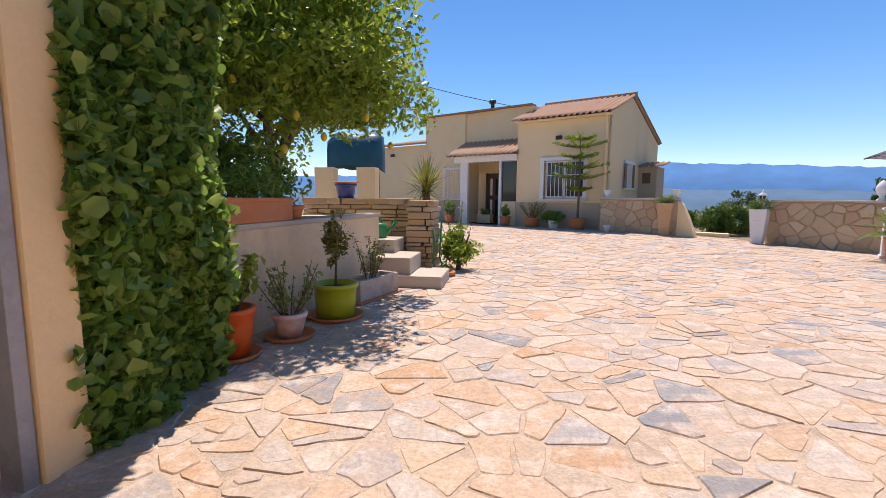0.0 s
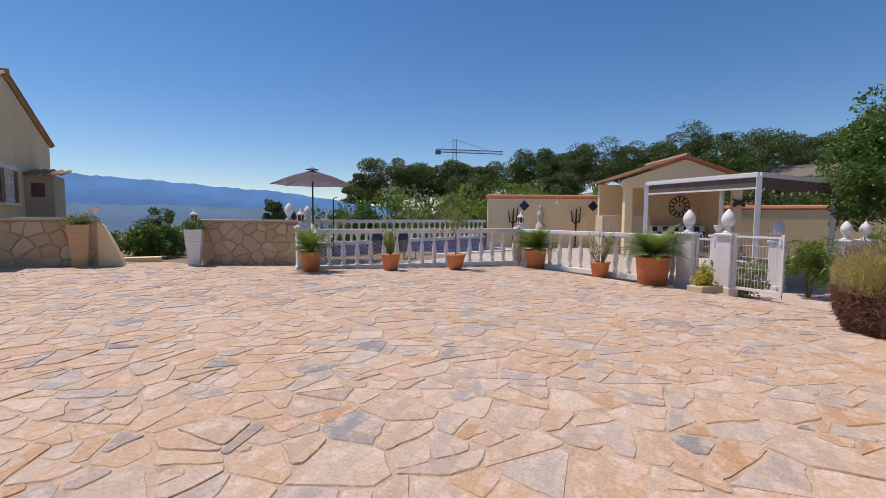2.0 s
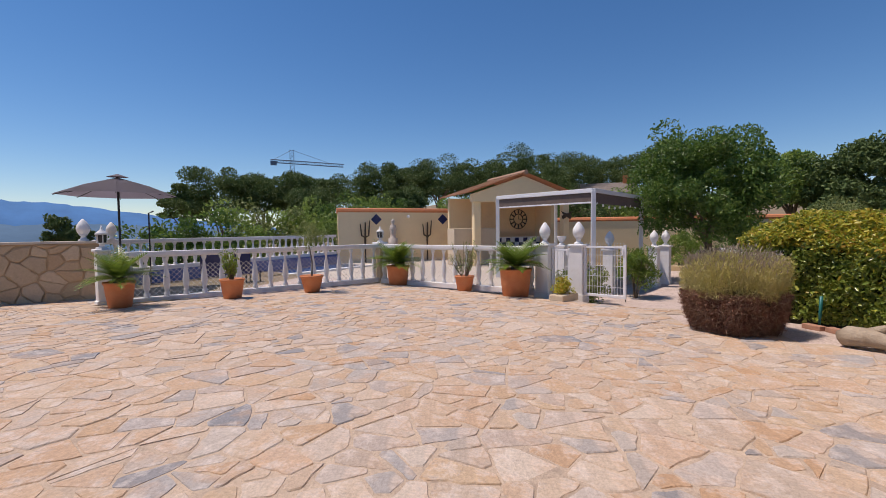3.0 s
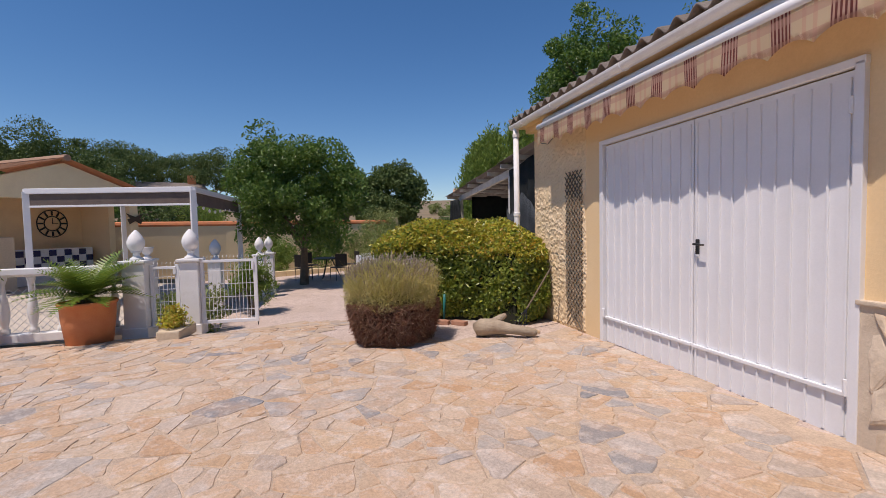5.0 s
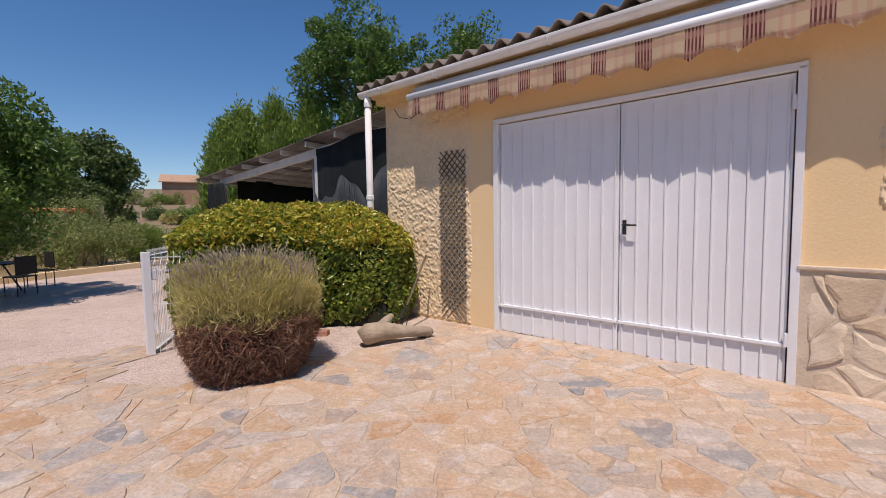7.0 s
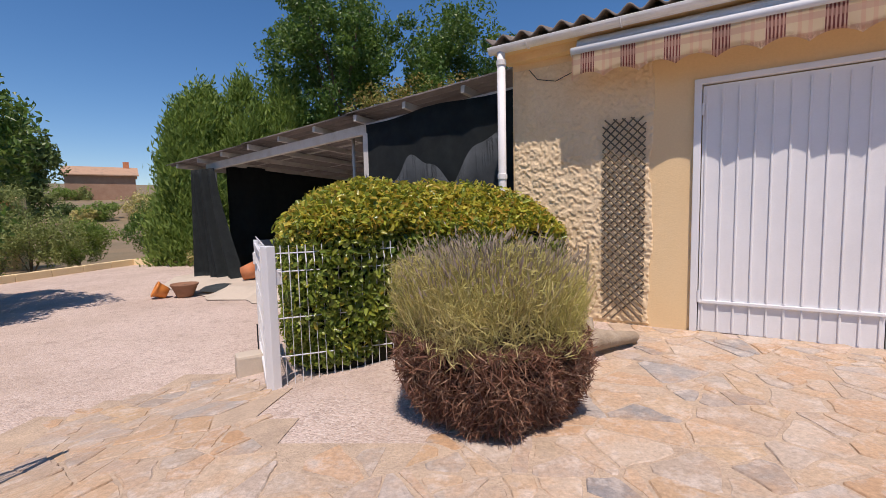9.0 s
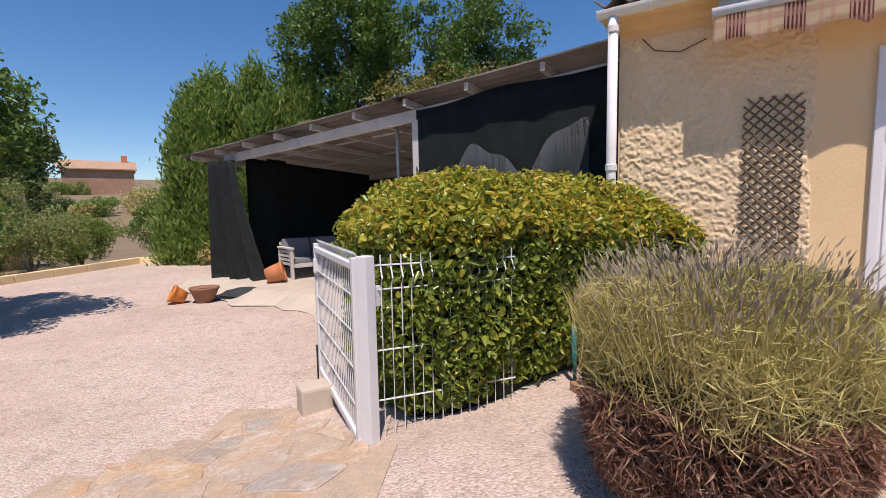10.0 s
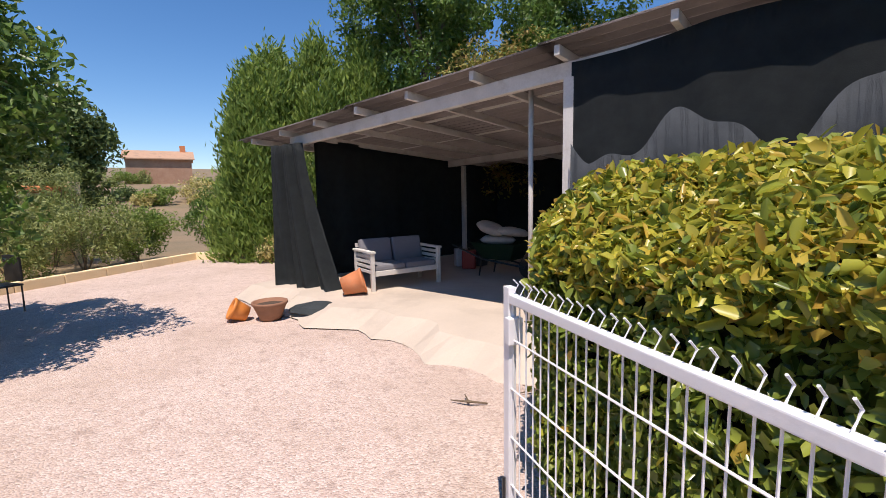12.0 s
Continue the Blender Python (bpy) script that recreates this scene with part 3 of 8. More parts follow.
for w in (2.74, 1.55, 0.35):
    part("pipe_collar", lathe([(0.044, w - 0.03), (0.052, w - 0.025), (0.052, w + 0.025), (0.044, w + 0.03)], 14, None, Matrix.Translation((1.80, 0.30, 0))), M_WHITEM, pipe)

# double door
gdoor = thing("garage_door", GM, "white ribbed sheet-metal double garage door, closed", "garage door", kind="structure")
part("door_surround", boxes(((-1.306, 0.01, 2.295), (2.65, 0.06, 0.05)), ((-0.012, 0.01, 1.15), (0.06, 0.06, 2.29)), ((-2.60, 0.01, 1.15), (0.055, 0.06, 2.29)), bevel=0.006), M_WHITE, gdoor)
for name, a, b in (("leaf", -2.56, -1.341), ("leaf", -1.329, -0.05)):
    bm = boxes((((a + b) / 2, -0.02, 1.14), (b - a, 0.03, 2.24)))
    leaf = part(name, bm, M_WHITE, gdoor)
    n = 10
    for i in range(n + 1):
        u = a + 0.03 + (b - a - 0.06) * i / n
        part("rib", boxes(((u, 0.0, 1.27), (0.016, 0.018, 1.9)), bevel=0.005), M_WHITE, leaf)
        part("rib", boxes(((u, 0.0, 0.155), (0.016, 0.018, 0.25)), bevel=0.005), M_WHITE, leaf)
    part("cross_rail", boxes((((a + b) / 2, 0.008, 0.30), (b - a, 0.03, 0.03)), bevel=0.006), M_WHITE, leaf)
    for w in (0.35, 2.05):
        u = a if a < -2 else b
        part("hinge", lathe([(0.014, w - 0.05), (0.014, w + 0.05)], 10, None, Matrix.Translation((u, 0.035, 0))), M_WHITE, leaf)
hx = -1.385
h = part("handle", tube([(hx, 0.0, 1.19), (hx, 0.05, 1.19), (hx - 0.02, 0.058, 1.19), (hx - 0.12, 0.058, 1.185)], [0.009, 0.009, 0.010, 0.008], 8), M_DARK, gdoor, "black lever handle", True)
part("escutcheon", boxes(((hx, 0.005, 1.165), (0.034, 0.014, 0.13)), bevel=0.005), M_DARK, h)
part("lock_plate", boxes(((hx + 0.01, 0.004, 1.10), (0.05, 0.012, 0.06)), bevel=0.004), M_WHITE, gdoor)

# awning, rolled up, with its scalloped valance hanging
awning = thing("awning", GM, "rolled awning with white bar and checked cream and red valance", "awning")
part("front_bar", tube([(1.06, 0.285, 2.70), (-4.2, 0.285, 2.66)], 0.042, 14), M_WHITE, awning, "white round front bar", True)
part("roller", tube([(1.02, 0.16, 2.745), (-4.2, 0.16, 2.705)], 0.10, 14), M_WHITEM, awning, "", True)
for u in (0.9, -1.3, -3.6):
    part("bracket", boxes(((u, 0.10, 2.70), (0.05, 0.22, 0.07)), bevel=0.006), M_WHITE, awning)
m_, nt_, b_ = material("valance_cloth")
co = nt_.nodes.new("ShaderNodeTexCoord").outputs["Object"]
sep = nt_.nodes.new("ShaderNodeSeparateXYZ")
nt_.links.new(co, sep.inputs[0])


def stripe(nt, src, period, lo, hi):
    """1 inside lo..hi of each period, else 0."""
    a = nt.nodes.new("ShaderNodeMath")
    a.operation = "PINGPONG"
    nt.links.new(src, a.inputs[0])
    a.inputs[1].default_value = period / 2
    b = nt.nodes.new("ShaderNodeMath")
    b.operation = "GREATER_THAN"
    nt.links.new(a.outputs[0], b.inputs[0])
    b.inputs[1].default_value = lo
    c = nt.nodes.new("ShaderNodeMath")
    c.operation = "LESS_THAN"
    nt.links.new(a.outputs[0], c.inputs[0])
    c.inputs[1].default_value = hi
    d = nt.nodes.new("ShaderNodeMath")
    d.operation = "MULTIPLY"
    nt.links.new(b.outputs[0], d.inputs[0])
    nt.links.new(c.outputs[0], d.inputs[1])
    return d.outputs[0]


col = mixnode(nt_, stripe(nt_, sep.outputs[0], 0.36, 0.115, 0.181), (0.82, 0.70, 0.52), (0.74, 0.54, 0.44))
for lo, hi in ((0.118, 0.126), (0.137, 0.150), (0.162, 0.174)):
    col = mixnode(nt_, stripe(nt_, sep.outputs[0], 0.36, lo, hi), col, (0.26, 0.09, 0.08))
col = mixnode(nt_, stripe(nt_, sep.outputs[0], 0.36, 0.02, 0.045), col, (0.80, 0.60, 0.45))
col = mixnode(nt_, stripe(nt_, sep.outputs[2], 0.14, 0.045, 0.07), col, mixnode(nt_, 0.5, col, (0.68, 0.44, 0.36)))
nt_.links.new(col, b_.inputs["Base Color"])
b_.inputs["Roughness"].default_value = 0.9
t_ = nt_.nodes.new("ShaderNodeBsdfTranslucent")
nt_.links.new(col, t_.inputs["Color"])
x_ = nt_.nodes.new("ShaderNodeMixShader")
x_.inputs[0].default_value = 0.3
nt_.links.new(b_.outputs[0], x_.inputs[1])
nt_.links.new(t_.outputs[0], x_.inputs[2])
nt_.links.new(x_.outputs[0], nt_.nodes["Material Output"].inputs["Surface"])
M_VAL = m_
bm = bmesh.new()
n = 260
cols = []
for i in range(n + 1):
    u = 1.05 - 5.2 * i / n
    bar = 2.70 - 0.04 * i / n
    drop = 0.265 - 0.06 * abs(math.sin(math.pi * (u - 1.05) / 0.30)) ** 0.8
    row = []
    for k in range(5):
        s = k / 4
        row.append(bm.verts.new((u, 0.31 + 0.012 * s * math.sin(u * 9.0), bar - 0.015 - drop * s)))
    cols.append(row)
for a, b in zip(cols, cols[1:]):
    for k in range(4):
        bm.faces.new((a[k], a[k + 1], b[k + 1], b[k]))
bmesh.ops.solidify(bm, geom=bm.faces[:], thickness=0.003)
part("valance", bm, M_VAL, awning, "checked cream and dark red scalloped cloth", True)

# expanding trellis on the wall
trellis = thing("trellis", GM, "brown expanding willow trellis fixed on the wall", "trellis")
for s in (1, -1):
    for i in range(26):
        w0 = 0.06 + i * 0.082 - 0.10
        a, b = (0.42, w0), (0.82, w0 + 0.40)
        if s < 0:
            a, b = (0.82, w0), (0.42, w0 + 0.40)
        t0 = max(0, (0.05 - a[1]) / 0.40)
        t1 = min(1, (2.06 - a[1]) / 0.40)
        if t1 - t0 < 0.15:
            continue
        p0 = (a[0] + (b[0] - a[0]) * t0, 0.022 + 0.008 * s, a[1] + 0.40 * t0)
        p1 = (a[0] + (b[0] - a[0]) * t1, 0.022 + 0.008 * s, a[1] + 0.40 * t1)
        part("lath", tube([p0, p1], 0.0075, 5), M_BARK, trellis)
# cable looping from the eave
part("cable", tube([(1.6, 0.02, 2.70), (1.5, 0.03, 2.58), (1.3, 0.03, 2.53), (1.1, 0.03, 2.60)], 0.005, 5), M_DARK, garage)

# ---- house ----
HM = pose(3.70, 14.70, 0, 0, 0, -28)
house = thing("house", HM, "single-storey cream villa with tiled roofs and porch", "house", kind="structure")
bm = bmesh.new()
# wing with a long back slope: section in v, w
sec = [(0, -1.5), (7.5, -1.5), (7.5, 3.58), (2.7, 4.80), (0, 3.85)]
for u0, u1 in ((-3.2, 0.0),):
    a = [bm.verts.new((u0, v, w)) for v, w in sec]
    b = [bm.verts.new((u1, v, w)) for v, w in sec]
    bm.faces.new(a)
    bm.faces.new(b[::-1])
    for i in range(5):
        if i == 4:
            continue
        k = (i + 1) % 5
        bm.faces.new((a[k], a[i], b[i], b[k]))
bmesh.ops.recalc_face_normals(bm, faces=bm.faces)
# front wall with the window opening
for c, s in (((-2.68, 0.125, 1.2), (1.04, 0.25, 5.3)), ((-0.36, 0.125, 1.2), (0.72, 0.25, 5.3)), ((-1.44, 0.125, -0.18), (1.44, 0.25, 2.62)), ((-1.44, 0.125, 3.15), (1.44, 0.25, 1.40))):
    box(bm, c, s)
part("wing_wall", bm, M_WALLH, house)
part("main_wall", boxes(((-7.3, 4.35, 1.6), (2.1, 6.3, 6.1)), ((-4.0, 4.35, 3.4), (1.6, 6.3, 2.5)), ((-4.6, 4.45, 1.0), (3.3, 6.1, 4.2)), ((-5.5, 4.4, 3.4), (1.6, 6.2, 2.5)), ((-9.85, 4.35, 1.0), (3.0, 6.3, 5.0))), M_WALLH, house)
part("parapet_coping", boxes(((-5.78, 1.24, 4.66), (5.2, 0.4, 0.06)), bevel=0.015), M_TILE, house)
wave_roof(-3.35, 0.12, -0.28, 3.84, 2.7, 4.86, 0.2, 0.07, "roof_front", M_TILE, house, 0.02, joints=[i / 8 for i in range(1, 8)])
wave_roof(-3.3, 0.12, 7.75, 3.6, 2.7, 4.86, 0.2, 0.07, "roof_back", M_TILE, house, 0.02, joints=[i / 12 for i in range(1, 12)])
part("ridge_tiles", tube([(-3.35, 2.7, 4.90), (0.14, 2.7, 4.90)], 0.09, 10), M_TILE, house)
wave_roof(-11.4, -8.3, 0.95, 3.52, 4.0, 4.1, 0.2, 0.07, "roof_low", M_TILE, house, 0.02)
part("eave_board", boxes(((-1.6, -0.10, 3.80), (3.4, 0.2, 0.06)), ((0.03, 2.0, 3.0), (0.02, 0.02, 0.02))), M_WALLH, house)
part("rain_pipe", tube([(-0.06, -0.06, 3.8), (-0.06, -0.06, 0.1)], 0.04, 10), M_WALLH, house)
# stone dado
part("dado", boxes(((-2.68, -0.012, 0.5), (1.06, 0.024, 1.0)), ((-0.36, -0.012, 0.5), (0.74, 0.024, 1.0)), ((-1.44, -0.012, 0.5), (1.42, 0.024, 1.0)), ((-7.2, 1.19, 0.55), (2.4, 0.024, 1.0)), ((-9.8, 1.19, 0.55), (3.0, 0.024, 1.0))), M_RUBBLE, house, "brown stone-faced dado")


def barred_window(m, w, h, label):
    win = thing("window", m, label, "window", kind="structure")
    part("window_surround", boxes(((0, -0.03, h + 0.06), (w + 0.28, 0.10, 0.12)), ((0, -0.05, -0.04), (w + 0.32, 0.16, 0.07)), ((-w / 2 - 0.07, -0.03, h / 2), (0.13, 0.08, h)), ((w / 2 + 0.07, -0.03, h / 2), (0.13, 0.08, h)), bevel=0.008), M_WHITEM, win)
    part("pane", boxes(((-w / 4, 0.13, h / 2), (w / 2 - 0.05, 0.012, h - 0.06)), ((w / 4, 0.13, h / 2), (w / 2 - 0.05, 0.012, h - 0.06))), M_GLASS, win)
    part("window_frame", boxes(((0, 0.12, h - 0.025), (w, 0.05, 0.05)), ((0, 0.12, 0.025), (w, 0.05, 0.05)), ((-w / 2 + 0.025, 0.12, h / 2), (0.05, 0.05, h)), ((w / 2 - 0.025, 0.12, h / 2), (0.05, 0.05, h)), ((0, 0.12, h / 2), (0.06, 0.05, h))), M_WHITEM, win)
    grille = part("grille", boxes(((0, -0.06, h - 0.05), (w + 0.06, 0.025, 0.025)), ((0, -0.06, 0.06), (w + 0.06, 0.025, 0.025)), ((0, -0.06, h * 0.62), (w + 0.06, 0.02, 0.02))), M_WHITE, win)
    n = int(w / 0.13)
    for i in range(n + 1):
        part("bar", boxes(((-w / 2 + w * i / n, -0.06, h / 2), (0.018, 0.018, h - 0.02))), M_WHITE, grille)
    return win


barred_window(HM @ pose(-1.44, 0.0, 1.14), 1.40, 1.28, "white-framed window behind a white iron grille")
barred_window(HM @ pose(-6.75, 1.2, 1.12), 0.95, 1.2, "narrow window behind a white iron grille")
w = barred_window(HM @ pose(0.0, 2.55, 1.55, 0, 0, 90), 1.0, 0.85, "small side window with brown shutters")
for s in (-1, 1):
    part("shutter", boxes(((s * 0.55, -0.06, 0.42), (0.30, 0.03, 0.85)), bevel=0.004), M_WOODB, w, "weathered brown shutter")
# annex on the gable
annex = thing("lean_to", HM @ pose(0.0, 4.2, 0), "small stone lean-to with tiled top on the gable", "outhouse")
part("wall", boxes(((0.33, 0.7, 0.9), (0.66, 1.5, 3.0))), M_RUBBLE, annex)
part("opening", boxes(((0.30, -0.055, 1.95), (0.30, 0.03, 0.4))), M_WOODB, annex)
wave_roof(-0.02, 0.85, -0.22, 2.38, 1.6, 2.65, 0.2, 0.06, "roof", M_TILE, annex, 0.02)
# porch
porch = thing("porch", HM, "white-framed porch with a small hipped tile roof", "porch", kind="structure")
part("floor_slab", boxes(((-4.45, 0.5, 0.02), (2.5, 1.45, 0.24)), bevel=0.01), M_CONC, porch)
for u, wd in ((-5.46, 0.34), (-3.86, 0.10)):
    part("column", boxes(((u, 0.0, 1.30), (wd, 0.12, 2.42)), bevel=0.01), M_WHITEM, porch)
part("lintel", boxes(((-4.55, 0.0, 2.60), (2.75, 0.16, 0.20)), bevel=0.01), M_WHITEM, porch)
part("lace_trim", boxes(*[((-5.2 + i * 0.11, -0.02, 2.47), (0.06, 0.02, 0.06)) for i in range(12)]), M_RMORTAR, porch)
part("door_pane_fixed", boxes(((-3.52, 0.03, 1.75), (0.58, 0.015, 1.45))), M_GLASS, porch, "dark green fixed glass")
part("low_panel", boxes(((-3.52, 0.03, 0.58), (0.58, 0.06, 0.86))), M_WALLH, porch)
bm = bmesh.new()
part("side_wall", boxes(((-5.62, 0.6, 1.4), (0.12, 1.2, 2.6))), M_WALLH, porch)
wave_roof(-6.15, -3.15, -0.32, 2.72, 1.2, 3.40, 0.21, 0.075, "roof", M_TILE, porch, 0.02, joints=[i / 5 for i in range(1, 5)])
part("hip_end", prism([(-6.15, -0.3), (-6.15, 1.2), (-5.6, 1.2)], 2.72, 2.80), M_TILE, porch)
part("ceiling_board", boxes(((-4.6, 0.45, 2.70), (2.9, 1.4, 0.03))), M_WHITEM, porch)
door = thing("front_door", HM @ pose(-4.90, 1.37, 0.14), "dark brown panelled wooden front door with glazed strips", "door", kind="structure")
part("door_leaf", boxes(((0, 0, 1.0), (0.62, 0.05, 2.0)), bevel=0.004), M_WOODB, door)
for x in (-0.12, 0.12):
    for z in (0.60, 1.45):
        part("panel", boxes(((x, -0.03, z), (0.10, 0.02, 0.68)), bevel=0.006), M_WHITEM if x < 0 else M_GLASS, door)
part("door_case", boxes(((-0.35, 0, 1.02), (0.07, 0.09, 2.04)), ((0.35, 0, 1.02), (0.07, 0.09, 2.04)), ((0, 0, 2.05), (0.77, 0.09, 0.07))), M_WOODB, door)
part("handle", tube([(0.25, -0.03, 1.0), (0.25, -0.07, 1.0), (0.15, -0.08, 1.0)], 0.01, 6), M_DARK, door)
lant = thing("wall_lantern", HM @ pose(-4.55, 1.25, 2.15), "black iron wall lantern beside the door", "lantern")
part("arm", tube([(0, 0.09, 0.1), (0, 0.0, 0.22), (0, -0.08, 0.15)], 0.012, 6), M_DARK, lant)
part("glass_body", lathe([(0.04, -0.16), (0.07, 0.0), (0.03, 0.06)], 6, None, Matrix.Translation((0, -0.08, 0.05))), M_GLASS, lant)
part("cap", lathe([(0.09, 0.0), (0.01, 0.08)], 6, None, Matrix.Translation((0, -0.08, 0.09))), M_DARK, lant)
lamp = thing("floodlight", HM @ pose(-1.62, 0.0, 3.18), "small dark floodlight high on the wall", "floodlight")
part("housing", boxes(((0, -0.09, 0), (0.20, 0.08, 0.13)), bevel=0.01), M_DARK, lamp)
part("bracket", boxes(((0, -0.03, 0.03), (0.05, 0.08, 0.04))), M_DARK, lamp)
fl2 = copy_thing(lamp, HM @ pose(-10.3, 1.2, 3.1))
ch = thing("chimney_pot", HM @ pose(-5.25, 1.7, 4.72), "dark metal flue with a cowl on the roof", "chimney")
part("flue", lathe([(0.08, 0), (0.08, 0.28)], 12), M_DARK, ch)
part("cowl", lathe([(0.13, 0.28), (0.15, 0.33), (0.15, 0.40), (0.10, 0.44)], 12), M_DARK, ch)
cable = thing("overhead_cable", Matrix(), "black overhead cable slung to the house", "cable")
c0, c1 = HM @ Vector((-4.2, 1.5, 4.75)), Vector((-10.5, 9.0, 8.5))
part("wire", tube([c0.lerp(c1, i / 12) - Vector((0, 0, 1.0 * math.sin(math.pi * i / 12))) for i in range(13)], 0.012, 5), M_DARK, cable)

# ---- carport ----
KM = pose(9.34, -4.98, 0, 0, 0, -31)
carport = thing("carport", KM, "open lean-to carport of white timber under corrugated sheet", "carport", kind="structure")


def slope_w(u, v):
    return 2.73 - 0.045 * u + 0.05 * (v - 0.25)


# sheet, its waves running with the fall of the roof
vs = np.arange(0.27, -6.6, -0.022)
for k, (ua, ub) in enumerate(((-2.85, 0.3), (0.15, 3.4), (3.25, 6.75))):
    bm = bmesh.new()
    top = [[bm.verts.new((u, v, slope_w(u, v) + 0.066 - 0.012 * k + (0.012 if u == ub else 0) + 0.028 * math.cos(2 * math.pi * v / 0.177))) for v in vs] for u in (ua, (ua + ub) / 2, ub)]
    for a, b in zip(top, top[1:]):
        for i in range(len(vs) - 1):
            bm.faces.new((a[i], a[i + 1], b[i + 1], b[i]))
    bmesh.ops.solidify(bm, geom=bm.faces[:], thickness=0.006)
    part("roof_sheet", bm, M_METALR, carport, "weathered grey-brown corrugated sheet", True)


def beam(a, b, wd, ht, name="beam", mat=None, parent=None, label=""):
    a, b = Vector(a), Vector(b)
    d = b - a
    q = d.to_track_quat("X", "Z").to_matrix().to_4x4()
    bm_ = box(bmesh.new(), (0, 0, 0), (d.length, wd, ht), 0, min(wd, ht) * 0.12, Matrix.Translation((a + b) / 2) @ q)
    return part(name, bm_, mat or M_WOODW, parent or carport, label)


beam((-2.82, 0, slope_w(-2.82, 0) - 0.17), (5.2, 0, slope_w(5.2, 0) - 0.17), 0.09, 0.16, "front_beam")
beam((-2.4, -4.25, slope_w(-2.4, -4.25) - 0.15), (5.3, -4.25, slope_w(5.3, -4.25) - 0.15), 0.09, 0.15, "back_beam")
for i in range(9):
    u = -1.95 + i * 1.02
    beam((u, 0.23, slope_w(u, 0.23) - 0.03), (u, -6.4, slope_w(u, -6.4) - 0.03), 0.06, 0.10, "rafter")
for v in (-1.2, -2.6, -5.6):
    beam((-2.5, v, slope_w(-2.5, v) + 0.022), (6.6, v, slope_w(6.6, v) + 0.022), 0.05, 0.03, "batten")
for u, v, s, w0 in ((0.05, 0.0, 0.11, -0.2), (4.75, -4.25, 0.09, -0.2), (4.95, 0.0, 0.09, -0.25), (0.0, -4.25, 0.09, -0.2)):
    ht = slope_w(u, v) - 0.24
    part("post", boxes(((u, v, (ht + w0) / 2), (s, s, ht - w0)), bevel=0.008), M_WOODW, carport)
part("pole", tube([(0.62, -0.22, -0.15), (0.62, -0.22, slope_w(0.6, -0.2) - 0.05)], 0.028, 10), M_WOODW, carport, "slender white steel prop", True)
bm = bmesh.new()
srng = np.random.default_rng(77)
edge_u = np.linspace(-2.6, 5.8, 40)
rowsv = []
for v, w in ((-7.0, -0.14), (-0.2, -0.14), (0.55, -0.17), (0.95, -0.36)):
    rowsv.append([bm.verts.new((u, v + (0.12 * math.sin(2.3 * u) + 0.08 * math.sin(6.1 * u + 1) + srng.uniform(-0.05, 0.05) if v > 0.2 else 0), w)) for u in edge_u])
for a, b in zip(rowsv, rowsv[1:]):
    for i in range(39):
        bm.faces.new((a[i], b[i], b[i + 1], a[i + 1]))
bmesh.ops.recalc_face_normals(bm, faces=bm.faces)
slab = part("carport_floor", bm, M_CONC)
slab.matrix_world = KM
tagged(slab, "worn concrete carport floor", "floor", kind="structure")


def net(name, pts, top, low, label, folds=0.05, waves=5.0, bottom=None, parent=None, seed=0, flare=0.0):
    """A hanging net along plan points; top and low give heights along it from 0 to 1."""
    bm_ = bmesh.new()
    rng = np.random.default_rng(seed)
    n, rows = 60, 14
    ph = rng.uniform(0, 6, 4)
    P = [Vector((*p, 0)) for p in pts]
    seg = [(b - a).length for a, b in zip(P, P[1:])]
    tot = sum(seg)
    grid_ = []
    for i in range(n + 1):
        s = tot * i / n
        k = 0
        while k < len(seg) - 1 and s > seg[k]:
            s -= seg[k]
            k += 1
        p = P[k].lerp(P[k + 1], min(1, s / seg[k]))
        d = (P[k + 1] - P[k]).normalized()
        nrm = Vector((-d.y, d.x, 0))
        t = i / n
        col_ = []
        for j in range(rows + 1):
            w = j / rows
            o = folds * (0.25 + 0.75 * w) * (math.sin(waves * 6.28 * t + ph[0]) + 0.5 * math.sin(waves * 14 * t + ph[1] + 2 * w))
            e = flare * w ** 1.4 * (t - 1)
            q = p + nrm * o + d * e
            col_.append(bm_.verts.new((q.x, q.y, top(t) + (low(t) - top(t)) * w)))
        grid_.append(col_)
    for a, b in zip(grid_, grid_[1:]):
        for j in range(rows):
            bm_.faces.new((a[j], a[j + 1], b[j + 1], b[j]))
    bmesh.ops.solidify(bm_, geom=bm_.faces[:], thickness=0.004)
    ob = part(name, bm_, M_NET, parent, label, True)
    return ob


def hang(name, pts, top, low, label, **kw):
    ob = net(name, pts, top, low, "", **kw)
    ob.matrix_world = KM
    return tagged(ob, label, "shade net")


front_net = hang("shade_net", [(-2.84, 0.06), (0.02, 0.06)], lambda t: slope_w(-2.84 + 2.84 * t, 0) - 0.10 - 0.03 * math.sin(9 * t), lambda t: 0.15, "black shade netting closing the front bay beside the garage", folds=0.03, waves=3)
# torn lower strip; daylight through the thin net is put in as grey colour
bm = bmesh.new()
xs = np.linspace(-2.45, -0.02, 70)
crest = 1.66 + 0.22 * np.abs(np.sin(2.1 * xs + 0.4)) + 0.13 * np.sin(5.3 * xs + 1.0) + 0.06 * np.sin(12.0 * xs) + 0.18 * smooth01((-1.1 - xs) / 1.2)
cols = [[bm.verts.new((x, 0.125 + 0.012 * math.sin(14 * x + 2 * w), 0.3 + (c - 0.3) * w)) for w in (0, 0.25, 0.5, 0.75, 1)] for x, c in zip(xs, crest)]
for a, b in zip(cols, cols[1:]):
    for j in range(4):
        bm.faces.new((a[j], b[j], b[j + 1], a[j + 1]))
